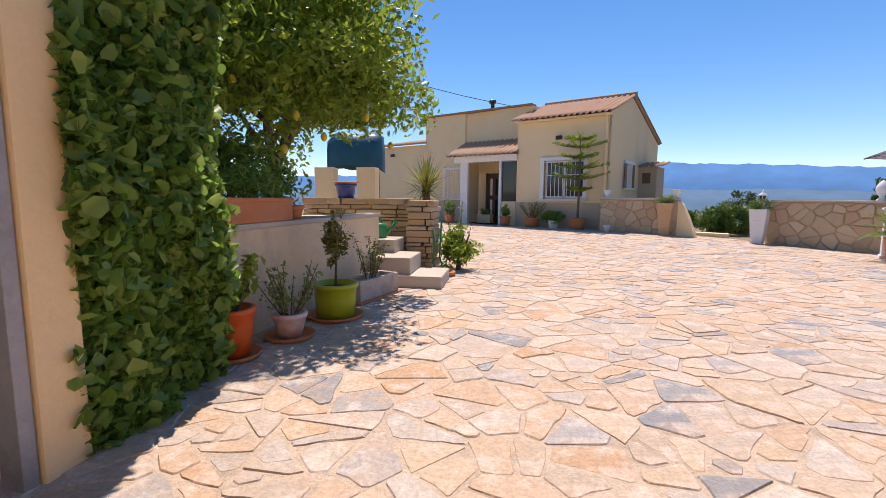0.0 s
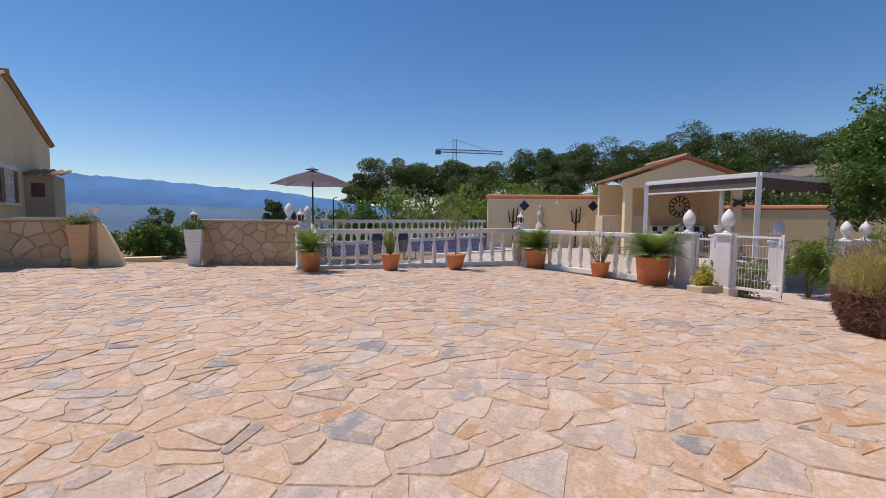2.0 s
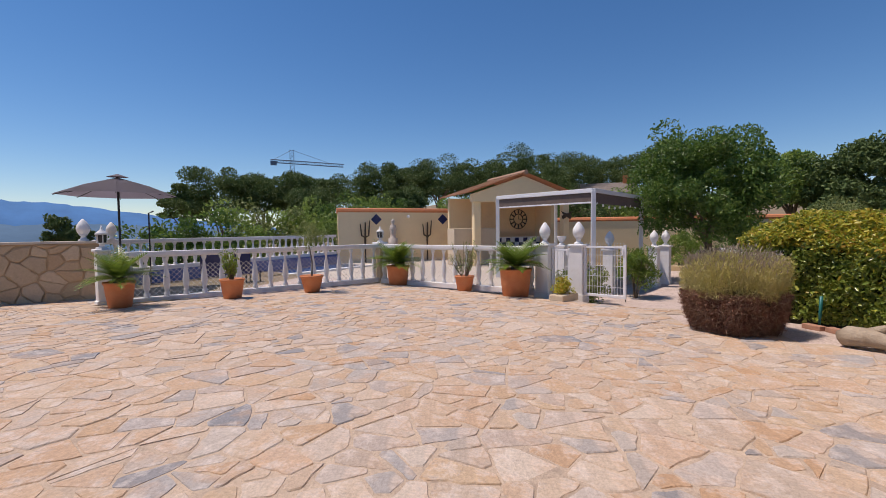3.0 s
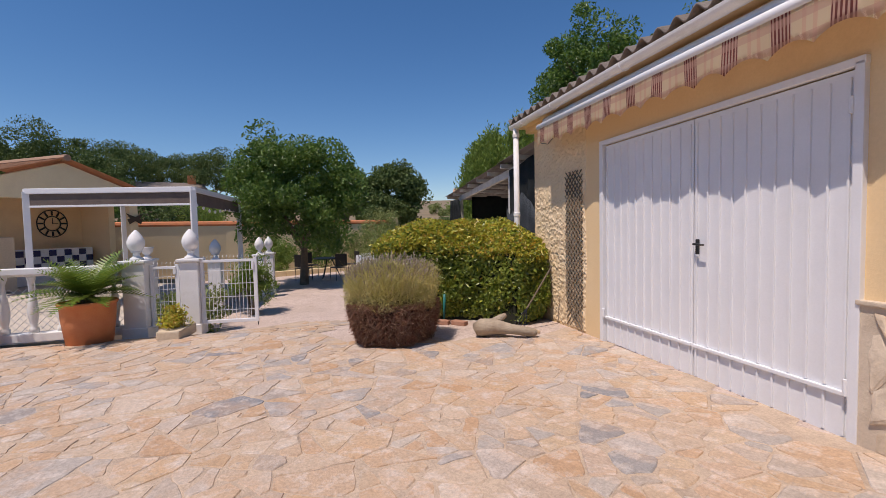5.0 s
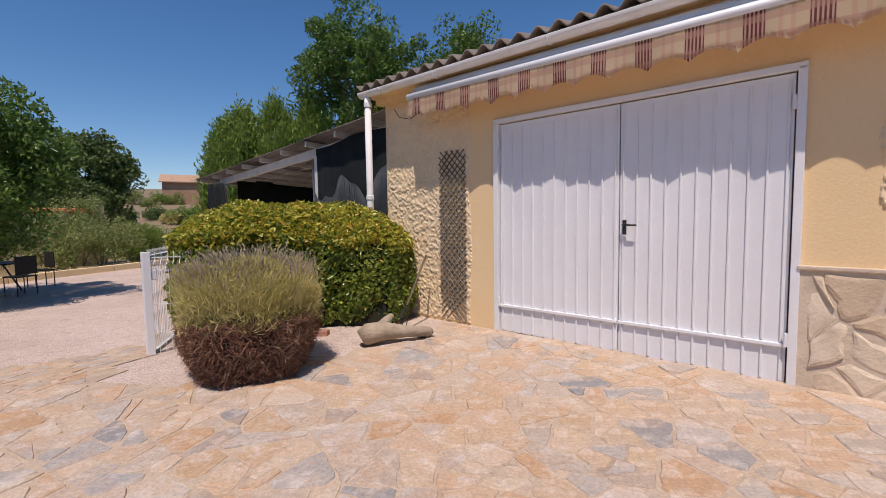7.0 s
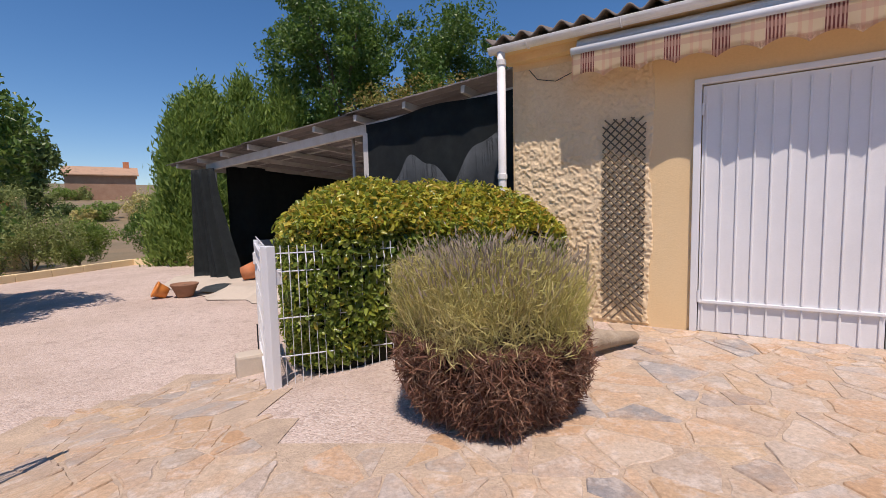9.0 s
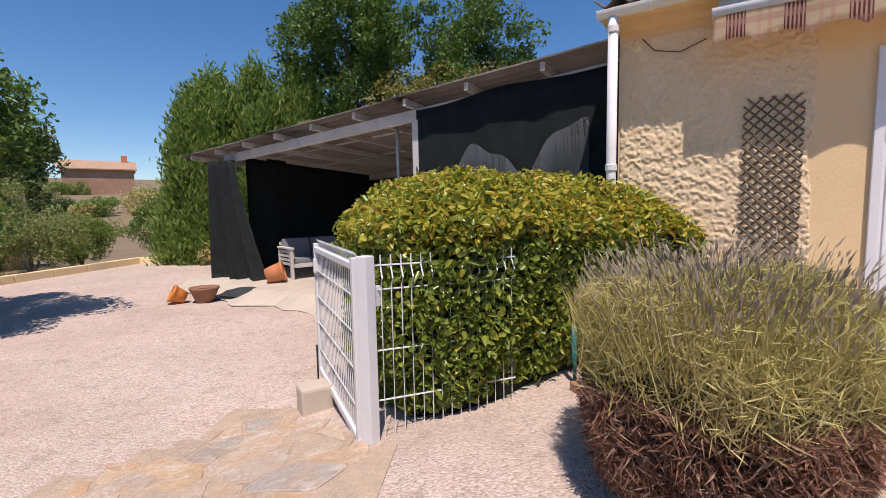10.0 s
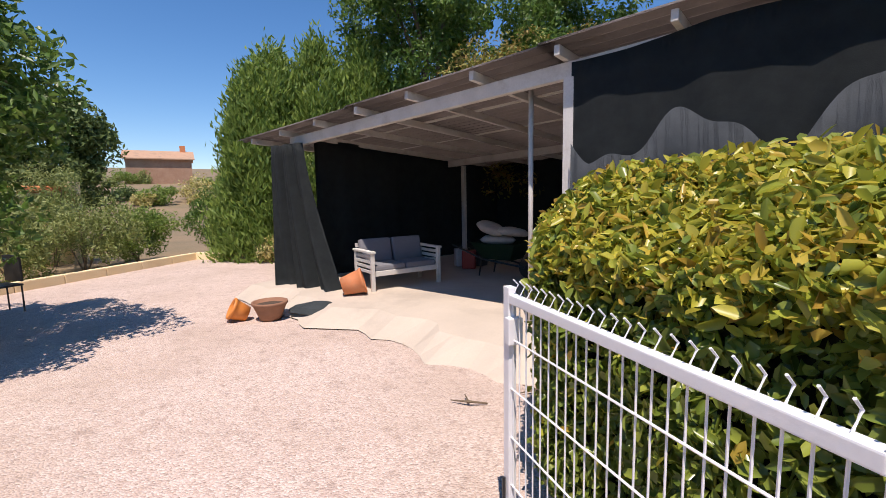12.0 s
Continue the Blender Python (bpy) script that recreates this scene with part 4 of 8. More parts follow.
bmesh.ops.solidify(bm, geom=bm.faces[:], thickness=0.003)
part("bleached_strip", bm, surf("backlit_net", (0.105, 0.120, 0.135), (0.075, 0.088, 0.10), 4.0, 0.9, 0.3, 150.0, 0.3), front_net, "torn strip of netting, coloured grey for light shining through", True)
hang("shade_net", [(0.1, -6.5), (5.3, -6.4)], lambda t: 2.42 - 0.2 * t, lambda t: -0.12, "black shade netting closing the back of the carport", folds=0.04, waves=6, seed=2)
hang("shade_net", [(5.25, -6.4), (5.15, -0.4)], lambda t: 2.12 + 0.28 * t - 0.03 * math.sin(20 * t), lambda t: -0.12, "black shade netting closing the end of the carport", folds=0.04, waves=6, seed=3)
hang("shade_net", [(-2.5, -6.4), (0.2, -6.5)], lambda t: 2.5 - 0.1 * t, lambda t: -0.12, "black shade netting behind the front bay", folds=0.04, waves=3, seed=5)
hang("gathered_shade_net", [(4.65, 0.16), (5.45, 0.26)], lambda t: 2.26, lambda t: -0.24 + 0.05 * math.sin(9 * t), "gathered black shade net hanging as a curtain to the ground", folds=0.12, waves=2.6, seed=4, flare=0.7)

# ---- trees, hedges and shrubs ----
def limbs(parent, base, top, r0, spread_, n, rng, mat=M_BARK):
    """A tapered trunk with bent limbs."""
    b, t = Vector(base), Vector(top)
    mid = b.lerp(t, 0.5) + Vector((rng.uniform(-0.1, 0.1), rng.uniform(-0.1, 0.1), 0)) * (t - b).length * 0.4
    bm_ = tube([b - Vector((0, 0, 0.1)), b.lerp(mid, 0.5), mid, t], [r0 * 1.25, r0, r0 * 0.8, r0 * 0.45], 9)
    for k in range(n):
        a = 6.283 * (k + rng.uniform(0, 0.7)) / n
        s = mid.lerp(t, rng.uniform(0.0, 0.9))
        e = t + Vector((math.cos(a) * spread_[0], math.sin(a) * spread_[1], rng.uniform(-0.1, 1.0) * spread_[2])) * rng.uniform(0.6, 1.0)
        m = s.lerp(e, 0.5) + Vector((0, 0, 0.12 * (e - s).length))
        tube([s, m, e], [r0 * 0.42, r0 * 0.28, r0 * 0.08], 6, bm_)
    return part("trunk", bm_, mat, parent)


def tree(name, x, y, h, radii, label, leafmat, n_cl, per, leaf, clump_r, seed, low=0.35, r0=0.14, flat=0.8, lift=0.3, shell=0.5, bottom=-0.7, z=None, category="tree", group=""):
    rng = np.random.default_rng(seed)
    zz = gz(x, y) if z is None else z
    t = thing(name, pose(x, y, zz), label, category, group)
    cz = h - radii[2]
    limbs(t, (0, 0, 0), (rng.uniform(-0.2, 0.2), rng.uniform(-0.2, 0.2), max(h * low, cz - radii[2] * 0.4)), r0, (radii[0] * 0.7, radii[1] * 0.7, radii[2] * 0.8), 7, rng)
    pts, dirs = clumps(rng, n_cl, per, (0, 0, cz), radii, clump_r, shell, flat, bottom)
    dirs = dirs * np.array([1, 1, 0.6]) + np.array([0, 0, 0.35])
    leaf_mesh("crown", pts, leaf[0], leaf[1], leafmat, t, dirs, lift, seed)
    return t


def bush(name, x, y, h, radii, label, leafmat, n_cl, per, leaf, clump_r, seed, category="shrub", z=None, group=""):
    rng = np.random.default_rng(seed)
    zz = gz(x, y) if z is None else z
    t = thing(name, pose(x, y, zz), label, category, group)
    bm_ = bmesh.new()
    for k in range(6):
        a = rng.uniform(0, 6.28)
        tube([(0.03 * math.cos(a), 0.03 * math.sin(a), -0.03), (0.3 * radii[0] * math.cos(a), 0.3 * radii[1] * math.sin(a), h * 0.35), (0.7 * radii[0] * math.cos(a), 0.7 * radii[1] * math.sin(a), h * 0.75)], [0.02, 0.014, 0.005], 5, bm_)
    part("branchwork", bm_, M_BARK, t)
    pts, dirs = clumps(rng, n_cl, per, (0, 0, h - radii[2]), radii, clump_r, 0.35, 0.9, -0.9)
    pts[:, 2] = np.maximum(pts[:, 2], 0.02)
    leaf_mesh("foliage", pts, leaf[0], leaf[1], leafmat, t, dirs, 0.4, seed)
    return t


# pines on the slope beyond the pool
prng = np.random.default_rng(21)
pine_plan = ((41.5, 45, 5.2, 2.2), (37.5, 44, 7.9, 3.4), (33.5, 47, 7.0, 3.0), (30.2, 48, 7.7, 3.2), (26.8, 52, 6.6, 2.8), (23.0, 50, 7.9, 3.4), (19.2, 50, 9.0, 3.6), (15.4, 55, 8.2, 3.4), (12.4, 52, 9.5, 3.8), (8.8, 56, 8.6, 3.4), (5.4, 54, 9.4, 3.6),
             (1.2, 50, 10.2, 3.8), (-3.5, 55, 9.6, 3.6), (-8.0, 60, 9.0, 3.6), (-12.0, 55, 9.3, 3.6), (-15.6, 58, 8.0, 3.0), (17.3, 43, 6.0, 2.4), (-1.0, 44, 7.6, 2.8), (28.4, 43, 5.2, 2.2))
for i, (az, dist, el, rad) in enumerate(pine_plan):
    x, y = 0.6 + dist * math.cos(radians(az)), 1.0 + dist * math.sin(radians(az))
    z0 = min(gz(x, y), 1.0)
    top = 1.22 + dist * math.tan(radians(el))
    h = top - z0
    tree("pine_tree", x, y, h, (rad, rad, min(h * 0.40, rad * 0.85)), "umbrella-crowned dark green pine on the slope", L_PINE, 50, 330, (0.20, 0.09), rad * 0.30, 100 + i, 0.4, 0.2, 0.6, 0.35, 0.45, -0.5, z=z0 - 0.1, group="pines on the slope")
# undergrowth below the pines
for i, (az, dist, el, rad, lm) in enumerate(((44, 30, 2.6, 2.0, L_BROAD), (40.5, 29, 3.3, 2.2, L_BROAD), (37, 31, 4.2, 2.4, L_CYP), (33, 33, 4.6, 2.6, L_OLIVE), (29, 33, 4.0, 2.4, L_CYP), (25, 36, 4.2, 2.6, L_BROAD), (21, 38, 4.4, 2.8, L_CYP), (17, 38, 3.8, 2.6, L_BROAD), (13, 38, 4.2, 2.6, L_CYP), (9, 40, 4.6, 2.6, L_BROAD), (5, 40, 4.8, 2.6, L_CYP), (0, 38, 5.6, 2.4, L_BROAD), (-5, 40, 5.0, 2.6, L_PINE), (-10, 42, 5.2, 2.8, L_CYP))):
    x, y = 0.6 + dist * math.cos(radians(az)), 1.0 + dist * math.sin(radians(az))
    z0 = min(gz(x, y), 0.4) - 0.3
    h = 1.22 + dist * math.tan(radians(el)) - z0
    bush("bush", x, y, h, (rad, rad, h * 0.5), "dense green bush on the slope below the pines", lm, 30, 160, (0.22, 0.12), rad * 0.35, 160 + i, z=z0, group="bushes on the slope")
# valley side bushes behind the stone wall and through the gap
for i, (x, y, top, rad, lm) in enumerate(((6.6, 16.6, 0.75, 0.8, L_BROAD), (7.6, 15.6, 0.95, 0.7, L_BROAD), (8.7, 16.8, 0.8, 0.8, L_OLIVE), (5.6, 19.5, 0.3, 1.2, L_CYP), (12.6, 25.0, 1.75, 1.0, L_PINE), (8.3, 24.0, 0.4, 1.6, L_CYP), (16, 30, 0.5, 2.0, L_CYP), (4.5, 26.0, -0.2, 2.0, L_OLIVE), (7.6, 34.0, -0.6, 3.0, L_CYP))):
    z0 = gz(x, y)
    bush("bush", x, y, top - z0, (rad, rad, (top - z0) * 0.5), "leafy green bush below the terrace wall", lm, 34, 160, (0.11, 0.06), rad * 0.34, 200 + i, z=z0, group="bushes below the wall")
for i, (x, y, h, rad) in enumerate(((19.0, 24.5, 2.4, 0.6), (20.6, 25.2, 1.9, 0.6))):
    tree("fir_tree", x, y, h + 1.0, (rad, rad, h * 0.45), "slim dark conifer beyond the pool", L_PINE, 36, 110, (0.16, 0.07), 0.3, 230 + i, 0.2, 0.08, 0.7, 0.3, z=-1.2)

# trees round the gravel yard
tree("garden_tree", 16.7, -3.4, 4.9, (2.45, 2.0, 2.1), "round-crowned dark green garden tree shading a table", L_BROAD, 150, 260, (0.115, 0.055), 0.46, 31, 0.3, 0.13, 0.85, 0.3, 0.45, -0.8)
tree("pine_tree", 28.6, -15.3, 6.7, (2.5, 2.5, 2.9), "full round pine beyond the garden wall", L_PINE, 130, 170, (0.22, 0.11), 0.7, 32, 0.3, 0.2, 0.8, 0.3, 0.5, -0.8, z=-0.4)
tree("pine_tree", 31.0, -13.0, 6.2, (1.8, 1.8, 2.0), "smaller pine beyond the garden wall", L_CYP, 50, 150, (0.24, 0.12), 0.55, 33, 0.3, 0.2, 0.8, 0.3, 0.5, -0.8, z=-0.4)
for i, (x, y, h, r) in enumerate(((17.5, -12.5, 5.2, 1.0), (17.2, -13.0, 5.9, 1.25), (16.0, -13.7, 6.2, 1.35), (14.8, -14.4, 6.4, 1.35), (13.5, -15.0, 5.6, 1.3))):
    rng = np.random.default_rng(300 + i)
    t = thing("leyland_cypress", pose(x, y, gz(x, y)), "tall clipped green cypress behind the carport", "cypress", "cypress screen")
    part("trunk", tube([(0, 0, -0.1), (0, 0, h * 0.5), (0, 0, h * 0.9)], [0.12, 0.08, 0.02], 8), M_BARK, t)
    P, D = [], []
    for k in range(190):
        w = rng.uniform(0.02, 1.0)
        rr = 1.25 * r * (1.0 - w) ** 0.5 * rng.uniform(0.8, 1.12)
        a = rng.uniform(0, 6.283)
        c = np.array([rr * math.cos(a), rr * math.sin(a), h * w])
        q = rng.normal(size=(120, 3)) * np.array([0.16, 0.16, 0.28])
        P.append(c + q)
        D.append(np.tile(np.array([0.45 * math.cos(a), 0.45 * math.sin(a), 0.9]), (120, 1)))
    leaf_mesh("foliage", np.concatenate(P), 0.20, 0.06, L_CYP, t, np.concatenate(D), 0.6, 300 + i, along=True)
tree("tall_tree", 13.0, -14.9, 11.0, (2.7, 2.4, 3.4), "tall broad-leaved tree rising behind the garage", L_BROAD, 120, 190, (0.17, 0.08), 0.6, 34, 0.3, 0.2, 0.9, 0.3, 0.5, -0.8)
tree("tall_tree", 8.6, -15.5, 9.2, (2.4, 2.0, 2.6), "tall broad-leaved tree rising behind the garage", L_BROAD, 90, 170, (0.17, 0.08), 0.6, 36, 0.3, 0.2, 0.9, 0.3, 0.5, -0.8)
tree("overgrown_hedge", 9.6, -13.4, 6.1, (3.4, 1.3, 2.4), "overgrown hedge turning rusty brown behind the carport", L_RUST, 120, 170, (0.14, 0.06), 0.55, 35, 0.2, 0.14, 0.8, 0.3, 0.5, -0.9, category="hedge")
tree("overgrown_hedge", 13.6, -13.0, 4.4, (2.2, 1.0, 1.9), "overgrown yellow-green hedge behind the carport", L_OLIVE, 80, 150, (0.14, 0.06), 0.5, 37, 0.2, 0.12, 0.8, 0.3, 0.5, -0.9, category="hedge")
# shrubs behind the kerb of the gravel yard
for i, (x, y, h, r, lm, lab) in enumerate(((20.6, -8.0, 1.6, 1.05, L_OLIVE, "grey-green oleander bush behind the kerb"), (20.7, -9.7, 1.75, 1.1, L_OLIVE, "grey-green oleander bush behind the kerb"), (20.6, -11.2, 1.45, 0.95, L_CYP, "green bush behind the kerb"), (19.4, -13.1, 1.8, 0.9, L_BROAD, "dark green bush behind the kerb"),
                                          (18.2, -12.7, 1.5, 0.9, L_BROAD, "dark green bush behind the kerb"), (17.0, -12.5, 1.3, 0.8, L_CYP, "green bush behind the kerb"), (21.2, -6.3, 1.5, 1.0, L_BROAD, "dark green bush behind the kerb"), (20.9, -4.0, 1.3, 0.9, L_CYP, "green bush behind the garden table"), (16.6, -12.0, 0.55, 0.7, L_LAV, "tuft of yellow-green grass behind the kerb"), (15.4, -11.6, 0.55, 0.7, L_OLIVE, "tuft of green grass behind the kerb"), (22.5, -10.4, 2.3, 1.2, L_OLIVE, "tall grey-green bush by the garden wall"))):
    bush("garden_bush", x, y, h * 1.2, (r, r, h * 0.6), lab, lm, 46, 150, (0.10, 0.032), r * 0.34, 400 + i, group="bushes behind the kerb")

# clipped hedge beside the small gate
HEDGE = [(9.06, -1.14), (9.42, -1.75), (9.78, -2.5), (9.75, -3.25), (8.9, -3.6), (8.0, -3.5), (7.0, -2.95), (6.72, -2.55), (6.78, -2.1), (7.5, -1.98), (8.0, -1.62), (8.42, -1.24), (8.75, -1.10)]
hz = -0.12
hedge = thing("clipped_hedge", Matrix(), "clipped glossy green hedge with yellowed top leaves", "hedge")
hr = np.random.default_rng(41)


def poly_inset(poly, d):
    cx_, cy_ = sum(p[0] for p in poly) / len(poly), sum(p[1] for p in poly) / len(poly)
    return [(x + (cx_ - x) * d / math.hypot(x - cx_, y - cy_), y + (cy_ - y) * d / math.hypot(x - cx_, y - cy_)) for x, y in poly]


# added solid filler, near black in place of the shade between the leaves
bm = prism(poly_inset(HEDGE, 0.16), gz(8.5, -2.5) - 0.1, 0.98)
part("core", bm, surf("hedge_inner_shade", (0.012, 0.016, 0.006), (0.02, 0.02, 0.01), 8, 0.95, 0.5, 30), hedge)
seg = [(HEDGE[i], HEDGE[(i + 1) % len(HEDGE)]) for i in range(len(HEDGE))]
ln = np.array([math.hypot(b[0] - a[0], b[1] - a[1]) for a, b in seg])


def edge_near(x, y):
    """How far a plan point lies from the hedge's outline."""
    best = 9.0
    for (ax_, ay_), (bx_, by_) in seg:
        dx_, dy_ = bx_ - ax_, by_ - ay_
        t_ = min(1, max(0, ((x - ax_) * dx_ + (y - ay_) * dy_) / (dx_ * dx_ + dy_ * dy_)))
        best = min(best, math.hypot(x - ax_ - dx_ * t_, y - ay_ - dy_ * t_))
    return best


def hedge_top(x, y, de):
    dome = 0.34 * max(0.0, 1 - de / 0.70) ** 2
    return 1.44 - dome + 0.05 * math.sin(3.1 * x + 0.5) * math.sin(2.7 * y) + 0.04 * math.sin(7 * x + 2 * y) * math.sin(5 * y) - 0.10 * max(0, 7.9 - x)


pts, dirs, yel, yeld = [], [], [], []
while len(pts) < 34000:
    k = hr.choice(len(seg), p=ln / ln.sum())
    (ax, ay), (bx, by) = seg[k]
    t = hr.random()
    nx_, ny_ = (by - ay) / ln[k], -(bx - ax) / ln[k]
    x, y = ax + (bx - ax) * t, ay + (by - ay) * t
    if inside(x + nx_ * 0.05, y + ny_ * 0.05, HEDGE):
        nx_, ny_ = -nx_, -ny_
    top = hedge_top(x, y, 0.0)
    w = hr.random()
    z = gz(x, y) + 0.05 + w * (top - gz(x, y) - 0.02)
    o = -abs(hr.normal(0, 0.06)) - 0.08 * max(0, (0.25 - w) / 0.25) + 0.05 * math.sin(7 * x + 3 * z) * math.sin(6 * y + 4 * z) + (0.05 if hr.random() < 0.05 else 0)
    q = (x + nx_ * o, y + ny_ * o, z)
    if w > 0.86 and hr.random() < 0.5 or hr.random() < 0.05:
        yel.append(q)
        yeld.append((nx_ * 0.5, ny_ * 0.5, 0.8))
    else:
        pts.append(q)
        dirs.append((nx_, ny_, 0.35))
while len(yel) < 24000:
    x, y = hr.uniform(6.7, 9.85), hr.uniform(-3.65, -1.05)
    if inside(x, y, HEDGE):
        de = edge_near(x, y)
        q = (x, y, hedge_top(x, y, de) - abs(hr.normal(0, 0.045)) + (0.05 if hr.random() < 0.12 else 0))
        if hr.random() < 0.72:
            yel.append(q)
            yeld.append((0, 0, 1))
        else:
            pts.append(q)
            dirs.append((0, 0, 1))
leaf_mesh("green_foliage", pts, 0.060, 0.031, L_HEDGE, hedge, dirs, 0.45, 42, broad=True)
leaf_mesh("yellowed_foliage", yel, 0.066, 0.029, L_HEDGEY, hedge, yeld, 0.42, 43, "yellow and rusty top leaves", broad=True)

# lavender bush, dry below
lav = thing("lavender_bush", pose(7.53, -0.45, gz(7.5, -0.3)), "rounded lavender bush, brown and dry below, grey-green above", "lavender")
lr = np.random.default_rng(51)
n = 22000
a = lr.uniform(0, 6.283, n)
w = lr.uniform(0.03, 0.52, n)
rim = (0.43 + 0.13 * np.sin(np.clip(w / 0.4, 0, 1) * 1.5)) * (1 + 0.06 * np.sin(5 * a) + 0.04 * np.sin(11 * a + 9 * w))
rr = rim * np.sqrt(lr.uniform(0.55, 1.0, n))
pts = np.stack([rr * np.cos(a), rr * np.sin(a), w], axis=1)
leaf_mesh("dry_growth", pts, 0.10, 0.008, L_DRY, lav, np.stack([np.cos(a), np.sin(a), np.where(w < 0.3, -0.7, 0.2)], axis=1), 0.36, 52, "brown dry twigs", along=True)
# added filler in dry brown, darkened to stand for shade among the twigs
part("core", lathe([(0.3, 0.0), (0.44, 0.2), (0.5, 0.42), (0.3, 0.6), (0.02, 0.68)], 20), surf("dry_shaded_core", (0.05, 0.025, 0.018), (0.03, 0.018, 0.012), 9, 0.95, 0.6, 30), lav)
n = 24000
a = lr.uniform(0, 6.283, n)
r0 = np.sqrt(lr.uniform(0.0, 1.0, n)) * 0.57 * (1 + 0.06 * np.sin(6 * a))
top = 0.93 - 0.12 * (r0 / 0.6) ** 4 + 0.05 * np.sin(9 * r0 * np.cos(a) + 3) + 0.05 * np.sin(8 * r0 * np.sin(a))
w = 0.45 + (top - 0.45) * lr.uniform(0, 1, n) ** 0.7
pts = np.stack([r0 * np.cos(a), r0 * np.sin(a), w], axis=1)
leaf_mesh("upper_growth", pts, 0.10, 0.0045, L_LAV, lav, np.stack([np.cos(a) * 0.5, np.sin(a) * 0.5, np.full(n, 1.0)], axis=1), 0.45, 53, along=True)
n = 1500
a = lr.uniform(0, 6.283, n)
r0 = np.sqrt(lr.uniform(0.0, 1.0, n)) * 0.60
w = 0.84 - 0.14 * (r0 / 0.6) ** 3 + lr.normal(0, 0.05, n)
leaf_mesh("stem_growth", np.stack([r0 * np.cos(a), r0 * np.sin(a), w], axis=1), 0.30, 0.0042, L_LAV, lav, np.stack([np.cos(a) * 0.45, np.sin(a) * 0.45, np.full(n, 1.0)], axis=1), 0.8, 55, "thin pale flower stems", along=True)
n = 2000
a = lr.uniform(0, 6.283, n)
r0 = np.sqrt(lr.uniform(0.0, 1.0, n)) * 0.58
w = 0.97 - 0.14 * (r0 / 0.6) ** 3 + lr.normal(0, 0.06, n)
leaf_mesh("flowering_growth", np.stack([r0 * np.cos(a), r0 * np.sin(a), w], axis=1), 0.055, 0.010, L_LAVF, lav, np.stack([np.cos(a) * 0.4, np.sin(a) * 0.4, np.full(n, 1.0)], axis=1), 0.75, 54, "faded grey-mauve flower heads", along=True)

# ivy on the gate wall
ivy = thing("ivy", Matrix(), "dense green ivy covering the wall end by the gate", "ivy")
ir = np.random.default_rng(61)
n = 30000
side = ir.random(n)
y = np.where(side < 0.75, ir.uniform(1.20, 2.16, n), 2.16)
x = np.where(side < 0.75, -1.16, ir.uniform(-1.8, -1.16, n))
z = ir.uniform(0.03, 2.9, n)
bulge = 0.04 * np.sin(4 * z + 2 * y) + 0.03 * np.sin(9 * y + 3 * z) + 0.05 * smooth01((z - 1.0) / 1.5)
d = -np.abs(ir.normal(0, 0.06, n)) + bulge + np.where(ir.random(n) < 0.06, 0.07, 0.0)
x = np.where(side < 0.75, x + d, x)
y = np.where(side >= 0.75, y + d, y - 0.04 * (z < 0.5))
leaf_mesh("foliage", np.stack([x, y, z], axis=1), 0.074, 0.066, L_IVY, ivy, np.where((side < 0.75)[:, None], np.array([[0.75, -0.2, 0.1]]), np.array([[0.2, 0.8, 0.1]])), 0.35, 62, broad=True)
part("branchwork", tube([(-1.25, 1.3, 0), (-1.22, 1.5, 0.9), (-1.24, 1.45, 1.8)], [0.03, 0.025, 0.012], 6, tube([(-1.24, 1.9, 0), (-1.22, 1.8, 1.0), (-1.23, 1.95, 2.2)], [0.025, 0.02, 0.01], 6)), M_BARK, ivy)

# lemon tree in the raised bed, and the greenery behind it
lemon = tree("lemon_tree", -2.05, 4.45, 3.6, (1.72, 1.5, 1.5), "lemon tree with glossy leaves and a few yellow fruits", L_LEMON, 190, 190, (0.09, 0.042), 0.40, 71, 0.3, 0.09, 0.85, 0.3, 0.35, -0.75, z=0.62)
lm = plain("lemon_skin", (0.75, 0.52, 0.04), 0.45)
for x, y, z in ((0.72, -0.9, 1.25), (0.85, -0.6, 1.1), (0.62, -0.95, 0.95), (0.3, -1.2, 1.5), (1.15, -0.2, 1.35), (1.3, 0.2, 1.1), (-0.2, -1.3, 1.8), (0.9, -0.7, 1.9)):
    part("lemon", lathe([(0.004, -0.045), (0.022, -0.032), (0.034, 0.0), (0.024, 0.03), (0.005, 0.046)], 10, None, Matrix.Translation((x, y, z))), lm, lemon, "ripe yellow lemon", True)
tree("citrus_tree", -3.3, 3.2, 4.3, (1.5, 1.5, 1.7), "dense leafy citrus tree behind the ivy", L_LEMON, 90, 190, (0.10, 0.045), 0.45, 72, 0.3, 0.1, 0.85, 0.3, 0.35, -0.8, z=0.3)
bush("dark_shrub", -2.1, 3.3, 0.95, (0.75, 0.8, 0.45), "dark green low shrub in the raised bed", L_IVY, 40, 130, (0.07, 0.03), 0.2, 73, z=0.78)

# ---- gateway and raised bed ----
pillar = thing("gate_pillar", pose(-1.42, 1.12, 0), "cream rendered gate pillar with worn edges", "pillar", kind="structure")
part("shaft", boxes(((0, 0, 1.5), (0.52, 0.20, 3.1)), bevel=0.012), M_WALL, pillar)
part("jamb", boxes(((0.19, -0.135, 1.4), (0.10, 0.06, 2.8)), bevel=0.006), surf("grey_paint", (0.36, 0.36, 0.38), (0.28, 0.28, 0.30), 6, 0.6, 0.3, 40, 0.15, dirt=(0.2, 0.17, 0.15)), pillar, "chipped grey steel jamb")
gate = thing("entrance_gate", pose(-1.33, 0.93, 0.03), "dark sheet-metal entrance gate folded open", "gate")
